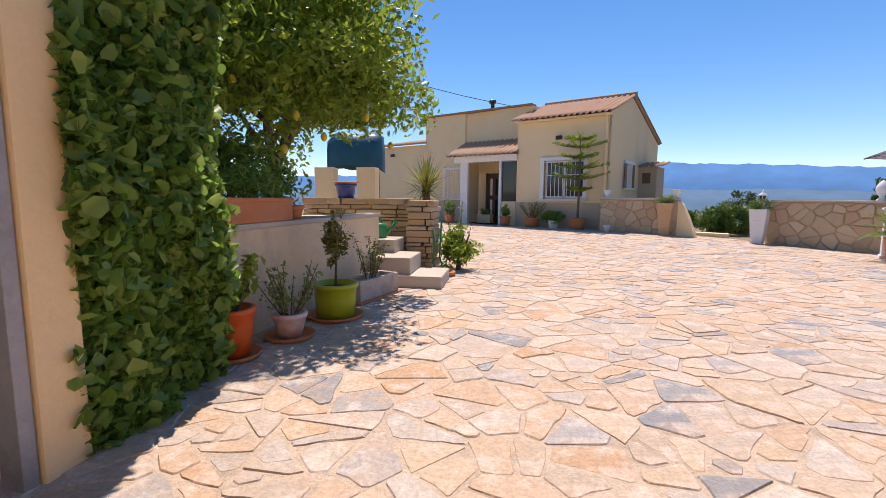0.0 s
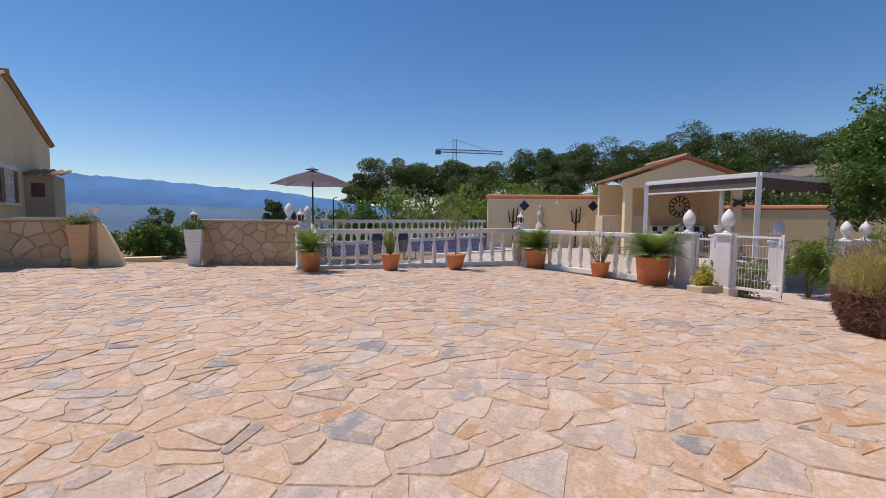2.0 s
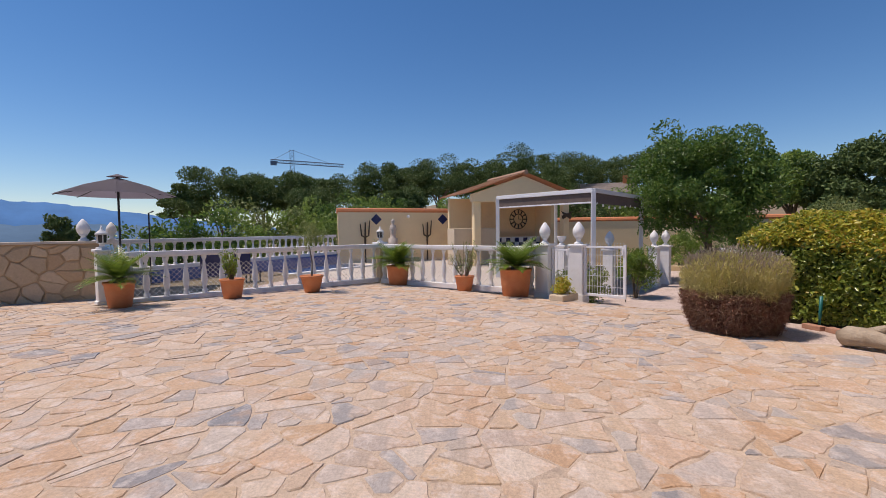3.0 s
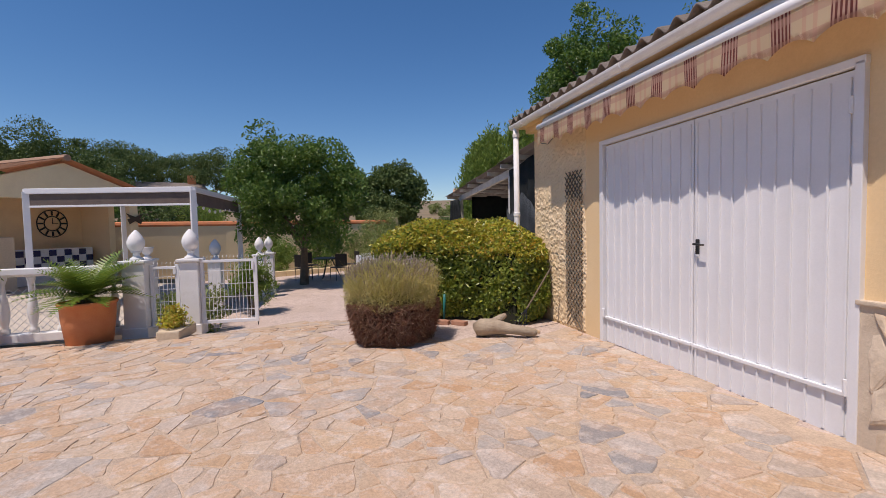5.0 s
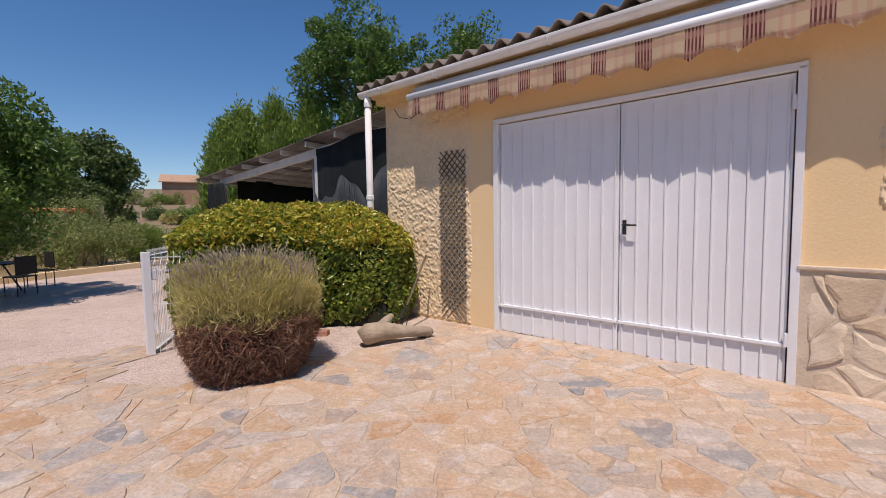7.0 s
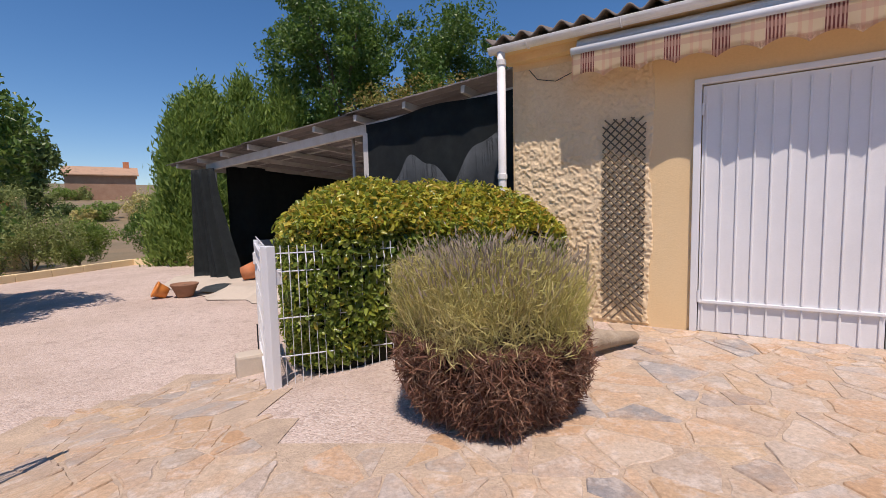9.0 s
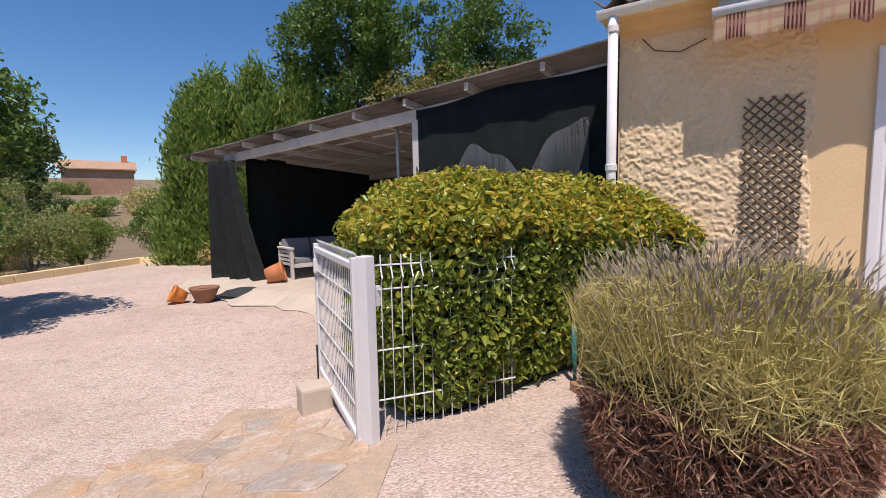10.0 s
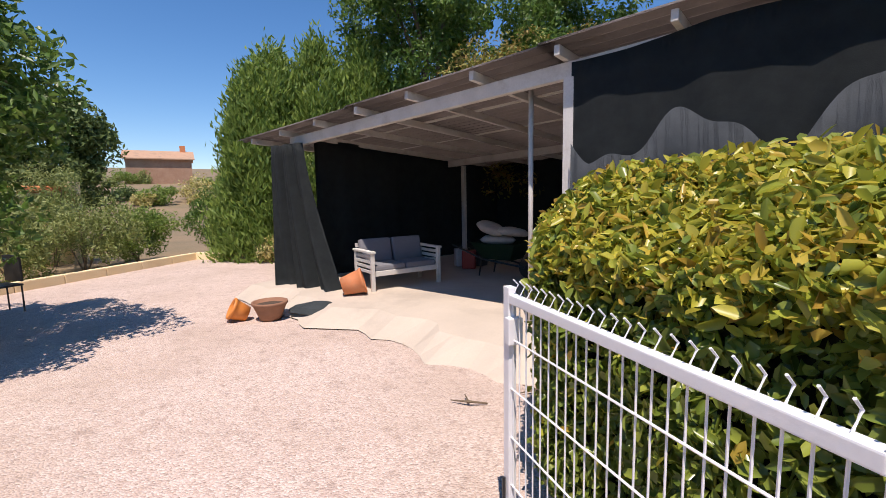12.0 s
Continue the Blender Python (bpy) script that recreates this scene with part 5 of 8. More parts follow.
part("gate_leaf", boxes(((0, -1.3, 1.0), (0.04, 2.5, 2.0))), M_DARK, gate)
for y in (-0.06, -2.5):
    part("gate_stile", boxes(((0.0, y, 1.0), (0.07, 0.07, 2.05)), bevel=0.006), M_DARK, gate)
clad = part("wall_behind_ivy", boxes(((-1.66, 1.66, 1.4), (0.6, 0.84, 2.8))), M_RMORTAR)
tagged(clad, "wall stub wholly grown over with ivy", "wall", kind="structure")
bedm = surf("stained_render", (0.78, 0.62, 0.42), (0.70, 0.54, 0.36), 2.0, 0.95, 0.5, 30, 0.15, dirt=(0.44, 0.32, 0.21))
bed = thing("raised_bed", Matrix(), "raised flower bed behind a stained cream rendered wall", "flower bed", kind="structure")
bm = boxes(((-2.2, 5.45, 0.43), (1.8, 0.2, 0.92)), bevel=0.015)
part("bed_wall", box(bm, (-1.45, 3.75, 0.43), (0.22, 3.62, 0.92), -6.0, 0.015), bedm, bed)
part("coping", box(bmesh.new(), (-1.45, 3.75, 0.905), (0.26, 3.64, 0.05), -6.0, 0.015), M_CONC, bed)
part("soil", boxes(((-2.85, 3.7, 0.38), (2.6, 3.4, 0.8))), M_EARTH, bed)
# steps
steps = thing("garden_steps", Matrix(), "three rough concrete garden steps beside the raised bed", "steps", kind="structure")
for c, s in (((-0.50, 5.32, 0.085), (0.60, 0.74, 0.19)), ((-0.86, 5.40, 0.19), (0.50, 0.70, 0.40)), ((-1.35, 5.78, 0.28), (0.85, 0.55, 0.58))):
    part("step", boxes((c, s), bevel=0.02), M_CONC, steps)


def rubble_wall(name, a, b, h, thick, label, seed, step=0.26, cap=True, z0=-0.15, single=True):
    """A wall faced with irregular stones on both sides."""
    ax, ay = a
    L = math.hypot(b[0] - ax, b[1] - ay)
    rz = math.degrees(math.atan2(b[1] - ay, b[0] - ax))
    m = pose(ax, ay, 0, 0, 0, rz)
    t = thing(name, m, label, "stone wall", kind="structure")
    part("core", boxes(((L / 2, 0, (h + z0) / 2), (L, thick - 0.03, h - z0))), M_RMORTAR, t)
    rng = np.random.default_rng(seed)
    V, F = [], []
    for side in (-1, 1):
        for p, poly in crazy_cells(rng, 0, L + step, z0, h + step, step, 0.2):
            poly = [(min(L, max(0, x)), min(h - 0.02, max(z0, y))) for x, y in poly]
            if max(x for x, y in poly) - min(x for x, y in poly) < 0.07 or max(y for x, y in poly) - min(y for x, y in poly) < 0.07:
                continue
            outline = rough_outline(rng, shrink(poly, 0.016), 0.012)
            v, f = slab_mesh("", outline, lambda x, y: thick / 2 - 0.02, rng.uniform(0.018, 0.04), rng.uniform(-0.05, 0.05, 2), 0.022)
            v = [(x, -side * w, y) for x, y, w in v]
            f = [q if side > 0 else q[::-1] for q in f]
            if single and side > 0:
                me_ = bpy.data.meshes.new("stone")
                me_.from_pydata(v, [], f)
                me_.materials.append(M_RUBBLE_O)
                o = new("stone", me_)
                o.parent = t
            else:
                k = len(V)
                V += v
                F += [tuple(i + k for i in q) for q in f]
    me_ = bpy.data.meshes.new("stones_back")
    me_.from_pydata(V, [], F)
    me_.materials.append(M_RUBBLE)
    o = new("stones_back", me_)
    o.parent = t
    tagged(o, kind="stuff")
    if cap:
        part("coping", boxes(((L / 2, 0, h + 0.02), (L + 0.04, thick + 0.05, 0.05)), bevel=0.012), M_CONC, t)
    return t


# drystone wall of flat stones beside the steps
dry = thing("drystone_wall", pose(-2.6, 6.25, 0), "drystone wall of flat brown stones with an end pier", "stone wall", kind="structure")
wr = np.random.default_rng(81)
for x0, x1, y0, y1, h in ((0.0, 1.72, 0.0, 0.4, 1.08), (1.72, 2.12, -0.25, 0.42, 1.12)):
    z = 0.0
    while z < h - 0.03:
        ht = wr.uniform(0.05, 0.12)
        x = x0
        while x < x1 - 0.05:
            w = min(wr.uniform(0.18, 0.42), x1 - x)
            part("stone", box(bmesh.new(), (x + w / 2, (y0 + y1) / 2 + wr.uniform(-0.03, 0.03), z + ht / 2), (w - 0.012, y1 - y0 + wr.uniform(-0.05, 0.06), ht - 0.008), wr.uniform(-3, 3), 0.014), M_RUBBLE_O, dry)
            x += w
        z += ht


def pot_profile(r, h, lip=0.03, wall=0.02, taper=0.72):
    return [(r * taper, 0), (r * (taper + (1 - taper) * 0.6), h * 0.55), (r * 0.96, h - lip * 1.6), (r, h - lip * 1.5), (r + 0.012, h - lip * 0.7), (r + 0.008, h), (r - wall, h), (r - wall - 0.012, h - 0.06), (0.01, h - 0.07)]


M_SOIL = surf("potting_soil", (0.06, 0.04, 0.025), (0.09, 0.06, 0.04), 20, 0.95, 0.6, 60)


def pot(name, x, y, r, h, mat, label, z=None, saucer=None, taper=0.72, group="", rz=0):
    t = thing(name, pose(x, y, gz(x, y) + 0.012 if z is None else z, 0, 0, rz), label, "plant pot", group)
    b = 0.0
    if saucer:
        part("saucer", lathe([(saucer * 0.9, 0), (saucer, 0.035), (saucer - 0.015, 0.035), (saucer * 0.86, 0.012), (0.01, 0.012)], 24), M_TERRA, t, "", True)
        b = 0.014
    part("pot_body", lathe([(a, c + b) for a, c in pot_profile(r, h, taper=taper)], 28), mat, t, "", True)
    part("soil", lathe([(r - 0.03, h - 0.05 + b), (0.01, h - 0.045 + b)], 20), M_SOIL, t)
    return t, b + h - 0.05


def sprigs(t, z, n, length, rad, mat, leaf, seed, per=26, name="stem", lean=0.35, bare=0.25):
    """Thin stems with leaves along them; each plant's stems are one part, its leaves another."""
    rng = np.random.default_rng(seed)
    bm_ = bmesh.new()
    pts, dirs = [], []
    for k in range(n):
        a = rng.uniform(0, 6.283)
        l = length * rng.uniform(0.65, 1.1)
        e = Vector((math.cos(a) * rad * rng.uniform(0.3, 1), math.sin(a) * rad * rng.uniform(0.3, 1), l))
        m = e * 0.5 + Vector((rng.uniform(-0.03, 0.03), rng.uniform(-0.03, 0.03), 0))
        base = Vector((math.cos(a) * rad * 0.15, math.sin(a) * rad * 0.15, z))
        tube([base, base + m, base + e], [0.007, 0.005, 0.002], 5, bm_)
        for j in range(per):
            s = rng.uniform(bare, 1.0)
            q = base + (m * (2 * s) if s < 0.5 else m.lerp(e, 2 * s - 1))
            pts.append((q.x + rng.normal(0, 0.022), q.y + rng.normal(0, 0.022), q.z + rng.normal(0, 0.015)))
            dirs.append((math.cos(a), math.sin(a), 0.7))
    part("branchwork", bm_, M_BARK, t)
    leaf_mesh("foliage", pts, leaf[0], leaf[1], mat, t, dirs, 0.3, seed)


M_ORANGE = plain("orange_plastic", (0.75, 0.13, 0.02), 0.4)
M_LIME = plain("lime_glaze", (0.42, 0.46, 0.02), 0.3)
M_PINKP = surf("white_pink_glaze", (0.78, 0.70, 0.66), (0.70, 0.30, 0.26), 9.0, 0.35, 0.1, 40, 0.05)
M_COBALT = plain("cobalt_glaze", (0.03, 0.07, 0.30), 0.25)
M_STONEW = surf("weathered_stone_trough", (0.58, 0.50, 0.43), (0.46, 0.38, 0.32), 8, 0.9, 0.6, 40, 0.2, dirt=(0.28, 0.22, 0.18))
t, z = pot("orange_pot", -1.28, 2.40, 0.15, 0.34, M_ORANGE, "bright orange plastic pot with a leafy plant", saucer=0.19)
sprigs(t, z, 14, 0.45, 0.22, L_LEMON, (0.07, 0.045), 501)
t, z = pot("patterned_pot", -1.11, 2.88, 0.13, 0.19, M_PINKP, "white pot with pink pattern and straggly plant", saucer=0.20)
sprigs(t, z, 16, 0.42, 0.26, L_OLIVE, (0.045, 0.022), 502, 22)
t, z = pot("lime_pot", -0.98, 3.52, 0.20, 0.31, M_LIME, "lime-green glazed pot with a young citrus tree", saucer=0.26, taper=0.86)
part("trunk", tube([(0, 0, z - 0.05), (0.01, 0.0, z + 0.25), (0, 0.02, z + 0.6)], [0.016, 0.012, 0.006], 6), M_BARK, t)
cr = np.random.default_rng(503)
q, dd = clumps(cr, 26, 26, (0, 0, z + 0.48), (0.13, 0.13, 0.30), 0.06, 0.2)
leaf_mesh("foliage", q, 0.055, 0.024, leafy("young_citrus_leaf", ((0.22, 0.20, 0.04), (0.30, 0.25, 0.06), (0.14, 0.16, 0.03), (0.20, 0.17, 0.05))), t, dd, 0.3, 504)
trough = thing("stone_trough", pose(-0.93, 4.40, 0.03, 0, 0, 72), "weathered white stone trough with thin plants", "planter")
part("trough_body", boxes(((0, 0.12, 0.13), (0.74, 0.05, 0.22)), ((0, -0.12, 0.13), (0.74, 0.05, 0.22)), ((0.35, 0, 0.13), (0.05, 0.24, 0.22)), ((-0.35, 0, 0.13), (0.05, 0.24, 0.22)), ((0, 0, 0.06), (0.7, 0.24, 0.1)), bevel=0.012), M_STONEW, trough)
part("tray", boxes(((0, 0, 0.01), (0.82, 0.36, 0.03)), bevel=0.01), M_TERRA, trough)
sprigs(trough, 0.14, 12, 0.52, 0.2, L_OLIVE, (0.05, 0.018), 505, 26, lean=0.2)
box_t = thing("terracotta_trough", pose(-1.50, 3.05, 0.932, 0, 0, 84), "long terracotta trough with rosemary on the wall", "planter")
bm = bmesh.new()
for (x0, x1, y0, y1, z0, z1) in ((-0.42, 0.42, 0.08, 0.11, 0, 0.19), (-0.42, 0.42, -0.11, -0.08, 0, 0.19), (0.39, 0.42, -0.08, 0.08, 0, 0.19), (-0.42, -0.39, -0.08, 0.08, 0, 0.19), (-0.4, 0.4, -0.09, 0.09, 0, 0.12), (-0.44, 0.44, 0.075, 0.12, 0.165, 0.20), (-0.44, 0.44, -0.12, -0.075, 0.165, 0.20)):
    box(bm, ((x0 + x1) / 2, (y0 + y1) / 2, (z0 + z1) / 2), (x1 - x0, y1 - y0, z1 - z0), 0, 0.005)
part("trough_body", bm, M_TERRA, box_t)
q, dd = clumps(np.random.default_rng(506), 34, 60, (0, 0, 0.32), (0.42, 0.14, 0.16), 0.09, 0.2)
leaf_mesh("foliage", q, 0.055, 0.012, L_IVY, box_t, dd, 0.3, 507)
t, z = pot("terracotta_bowl", -1.44, 3.66, 0.09, 0.13, M_TERRA, "small terracotta bowl on the bed wall", z=0.932)
t, z = pot("cobalt_pot", -1.93, 6.38, 0.16, 0.27, M_COBALT, "cobalt blue ribbed pot on the drystone wall", z=1.075)
part("saucer", lathe([(0.16, 0.27), (0.20, 0.30), (0.19, 0.305), (0.01, 0.29)], 24), M_TERRA, t, "terracotta saucer")
can = thing("watering_can", pose(-1.22, 5.78, 0.572, 0, 0, 20), "green plastic watering can on the top step", "watering can")
M_CAN = plain("green_plastic", (0.015, 0.24, 0.09), 0.35)
part("can_body", lathe([(0.10, 0), (0.11, 0.02), (0.10, 0.16), (0.085, 0.20), (0.06, 0.205), (0.01, 0.19)], 20), M_CAN, can, "", True)
part("spout", tube([(0.09, 0, 0.06), (0.16, 0, 0.13), (0.22, 0, 0.21)], [0.026, 0.02, 0.016], 10), M_CAN, can, "", True)
part("rose", lathe([(0.016, 0), (0.042, 0.03), (0.042, 0.036)], 12, None, Matrix.Translation((0.22, 0, 0.205)) @ Matrix.Rotation(0.7, 4, "Y")), M_CAN, can)
part("handle", tube([(0.04, 0, 0.20), (0.0, 0, 0.27), (-0.08, 0, 0.27), (-0.13, 0, 0.19), (-0.10, 0, 0.07)], 0.012, 8), M_CAN, can, "", True)
# yucca, rose bush, hose
yu = thing("yucca", pose(-0.82, 7.25, 0.02), "spiky yellow-edged yucca behind the wall pier", "yucca")
part("trunk", tube([(0, 0, -0.05), (0.03, 0, 0.6), (0, 0, 1.25)], [0.09, 0.08, 0.07], 9), M_BARK, yu)
L_YUC = leafy("yucca_blade", ((0.20, 0.22, 0.03), (0.34, 0.31, 0.07), (0.12, 0.17, 0.03), (0.40, 0.36, 0.10)), 0.4, 0.2)
yr = np.random.default_rng(511)
V, F = [], []
for k in range(170):
    a, e = yr.uniform(0, 6.283), yr.uniform(-0.35, 1.5)
    l = yr.uniform(0.45, 0.68)
    d = np.array([math.cos(a) * math.cos(e), math.sin(a) * math.cos(e), math.sin(e)])
    s = np.array([-math.sin(a), math.cos(a), 0]) * 0.017
    c = np.array([0, 0, 1.22 + yr.uniform(-0.1, 0.12)])
    m = c + d * l * 0.5
    p = c + d * l - np.array([0, 0, 0.06 if e < 0.6 else 0.0])
    i0 = len(V)
    V += [c - s * 0.7, c + s * 0.7, m + s, m - s, p]
    F += [(i0, i0 + 1, i0 + 2), (i0, i0 + 2, i0 + 3), (i0 + 3, i0 + 2, i0 + 4)]
raw("foliage", V, F, L_YUC, yu)
rb = bush("rose_bush", -0.18, 6.45, 0.75, (0.28, 0.30, 0.38), "leafy green bush at the foot of the wall pier", L_LEMON, 34, 60, (0.06, 0.034), 0.12, 512)
sprigs(rb, 0.2, 7, 0.85, 0.3, L_OLIVE, (0.05, 0.03), 513, 10)
hose = thing("garden_hose", Matrix(), "green garden hose hanging at the wall pier", "hose")
part("hose_line", tube([(-0.50, 5.98, 0.75), (-0.46, 5.96, 0.55), (-0.47, 5.95, 0.2), (-0.42, 5.94, 0.05), (-0.3, 5.9, 0.04), (-0.38, 5.97, 0.3), (-0.36, 6.0, 0.8)], 0.014, 8), M_CAN, hose, "", True)
t, z = pot("terracotta_dish", -0.28, 5.92, 0.13, 0.06, M_TERRA, "shallow terracotta dish at the wall pier")
# covered swing seat and its masonry posts beyond the bed
sw = thing("covered_swing", pose(-2.75, 9.3, 0.0, 0, 0, 8) @ Matrix.Diagonal((0.78, 0.78, 1, 1)), "garden swing under a dark teal tarpaulin", "garden swing")
M_TEAL = surf("teal_tarpaulin", (0.01, 0.07, 0.11), (0.015, 0.10, 0.15), 3, 0.45, 0.4, 12, 0.1)
bm = bmesh.new()
ring = []
for i in range(13):
    s = i / 12
    prof = [(-0.55, 1.78), (-0.52, 2.25), (-0.42, 2.45), (0.2, 2.56), (0.52, 2.2), (0.56, 1.8)]
    ring.append([bm.verts.new((-0.75 + 1.5 * s, y * (1 - 0.25 * (2 * s - 1) ** 4), z + 0.04 * math.sin(9 * s + y * 3) - 0.28 * max(0, abs(2 * s - 1) - 0.7))) for y, z in prof])
for a, b in zip(ring, ring[1:]):
    for k in range(5):
        bm.faces.new((a[k], a[k + 1], b[k + 1], b[k]))
for r_ in (ring[0], ring[-1]):
    bm.faces.new(r_)
part("tarpaulin", bm, M_TEAL, sw, "", True)
for x in (-0.6, 0.6):
    part("frame_leg", tube([(x, 0, 1.9), (x, -0.3, 0.0)], 0.03, 8), M_DARK, sw)
    part("frame_leg", tube([(x, 0, 1.9), (x, 0.3, 0.0)], 0.03, 8), M_DARK, sw)
for i, (x, y) in enumerate(((-3.05, 8.3), (-2.2, 8.35))):
    t = thing("masonry_post", pose(x, y, 0), "short cream masonry post beside the bed", "post", "masonry posts", kind="structure")
    part("shaft", boxes(((0, 0, 0.85), (0.38, 0.3, 1.75)), bevel=0.01), M_WALLH, t)

# ---- terrace edge: stone walls, planters, balustrades ----
rubble_wall("stone_wall", (3.50, 14.20), (5.35, 13.05), 1.13, 0.32, "waist-high rubble stone wall with sandy joints", 91, z0=-0.2)
rubble_wall("stone_wall", (7.42, 12.55), (9.05, 10.75), 1.10, 0.30, "waist-high rubble stone wall with sandy joints", 92, z0=-0.2)
tail = thing("wall_end_ramp", pose(5.35, 13.05, 0, 0, 0, -32), "curved rendered end of the stone wall", "wall", kind="structure")
part("ramp", prism([(0, -0.2), (0.55, -0.2), (0.42, 0.25), (0.28, 0.62), (0.12, 0.98), (0, 1.1)], -0.15, 0.15, None, Matrix.Rotation(radians(90), 4, "X")), M_WALLH, tail)


def tall_planter(x, y, mat, label, rz, seed, lm):
    t = thing("tall_planter", pose(x, y, gz(x, y) + 0.01, 0, 0, rz), label, "planter", "tall planters")
    bm_ = bmesh.new()
    a = [bm_.verts.new((sx * 0.12, sy * 0.12, 0)) for sx, sy in ((-1, -1), (1, -1), (1, 1), (-1, 1))]
    b = [bm_.verts.new((sx * 0.195, sy * 0.195, 0.90)) for sx, sy in ((-1, -1), (1, -1), (1, 1), (-1, 1))]
    c = [bm_.verts.new((sx * 0.165, sy * 0.165, 0.90)) for sx, sy in ((-1, -1), (1, -1), (1, 1), (-1, 1))]
    d = [bm_.verts.new((sx * 0.16, sy * 0.16, 0.84)) for sx, sy in ((-1, -1), (1, -1), (1, 1), (-1, 1))]
    for i in range(4):
        k = (i + 1) % 4
        for p_, q_ in ((a, b), (b, c), (c, d)):
            bm_.faces.new((p_[i], p_[k], q_[k], q_[i]))
    bm_.faces.new(a[::-1])
    bm_.faces.new(d)
    part("planter_body", bm_, mat, t)
    for k in range(8):
        z = 0.1 + k * 0.1
        r = 0.12 + 0.075 * z / 0.9
        part("ridge", boxes(((0, 0, z), (2 * r + 0.015, 2 * r + 0.015, 0.02)), bevel=0.004), mat, t)
    q, dd_ = clumps(np.random.default_rng(seed), 22, 40, (0, 0, 1.0), (0.24, 0.24, 0.16), 0.09, 0.3)
    leaf_mesh("foliage", q, 0.08, 0.02, lm, t, dd_, 0.5, seed)
    return t


M_SANDP = surf("sandstone_planter", (0.62, 0.40, 0.22), (0.56, 0.35, 0.19), 5, 0.85, 0.3, 40, 0.1)
tall_planter(4.98, 13.0, M_SANDP, "tall sand-coloured tapered planter by the stone wall", -30, 521, L_OLIVE)
tall_planter(7.08, 12.35, M_WHITEM, "tall white ribbed tapered planter by the stone wall", -40, 522, L_BROAD)


def finial(name, x, y, z, label, kind_="egg"):
    t = thing(name, pose(x, y, z), label, "finial", "white finials")
    if kind_ == "egg":
        part("foot", lathe([(0.09, 0), (0.09, 0.025), (0.05, 0.05), (0.045, 0.10), (0.08, 0.13)], 18), M_WHITEM, t, "", True)
        prof_ = [(0.07, 0.12)] + [(0.125 * math.sin(math.pi * (0.16 + 0.82 * s)) ** 0.8 * (1.0 - 0.18 * s), 0.13 + 0.32 * s) for s in [i / 12 for i in range(13)]]
        part("bud", lathe(prof_, 18), M_WHITEM, t, "", True)
    elif kind_ == "urn":
        part("urn", lathe([(0.08, 0), (0.08, 0.03), (0.04, 0.06), (0.10, 0.14), (0.12, 0.22), (0.13, 0.24), (0.10, 0.24), (0.05, 0.18)], 18), M_WHITEM, t, "", True)
    else:
        part("foot", lathe([(0.10, 0), (0.10, 0.03), (0.04, 0.05), (0.04, 0.10), (0.10, 0.12)], 8), M_WHITEM, t)
        part("lantern_glass", lathe([(0.075, 0.12), (0.085, 0.27)], 6), M_GLASS, t)
        for k in range(6):
            a = k * math.pi / 3
            part("glazing_bar", tube([(0.078 * math.cos(a), 0.078 * math.sin(a), 0.12), (0.09 * math.cos(a), 0.09 * math.sin(a), 0.28)], 0.008, 5), M_WHITEM, t)
        part("lantern_cap", lathe([(0.115, 0.27), (0.09, 0.31), (0.03, 0.36), (0.02, 0.40), (0.005, 0.44)], 12), M_WHITEM, t, "", True)
    return t


finial("wall_urn", 5.28, 13.1, 1.175, "white urn on the stone wall end", "urn")
finial("wall_urn", 3.62, 14.12, 1.175, "small white urn on the stone wall", "urn")
finial("wall_urn", 8.85, 10.98, 1.145, "white bud finial on the stone wall", "egg")
finial("wall_lantern_post", 7.3, 12.7, 0.98, "white lantern standing behind the tall planter", "lantern")


def baluster_mesh(h):
    prof_ = [(0.052, 0), (0.052, 0.05), (0.032, 0.07), (0.046, 0.12), (0.062, 0.22), (0.05, 0.34), (0.028, 0.46), (0.024, 0.53), (0.036, 0.56), (0.05, 0.59), (0.05, h)]
    k = h / 0.62
    prof_ = [(r, z * (k if z < 0.61 else 1)) for r, z in prof_]
    prof_[-1] = (0.05, h)
    bm_ = lathe(prof_, 12)
    me_ = bpy.data.meshes.new("baluster")
    bm_.to_mesh(me_)
    bm_.free()
    me_.materials.append(M_WHITEM)
    for p in me_.polygons:
        p.use_smooth = True
    return me_


BAL = baluster_mesh(0.70)


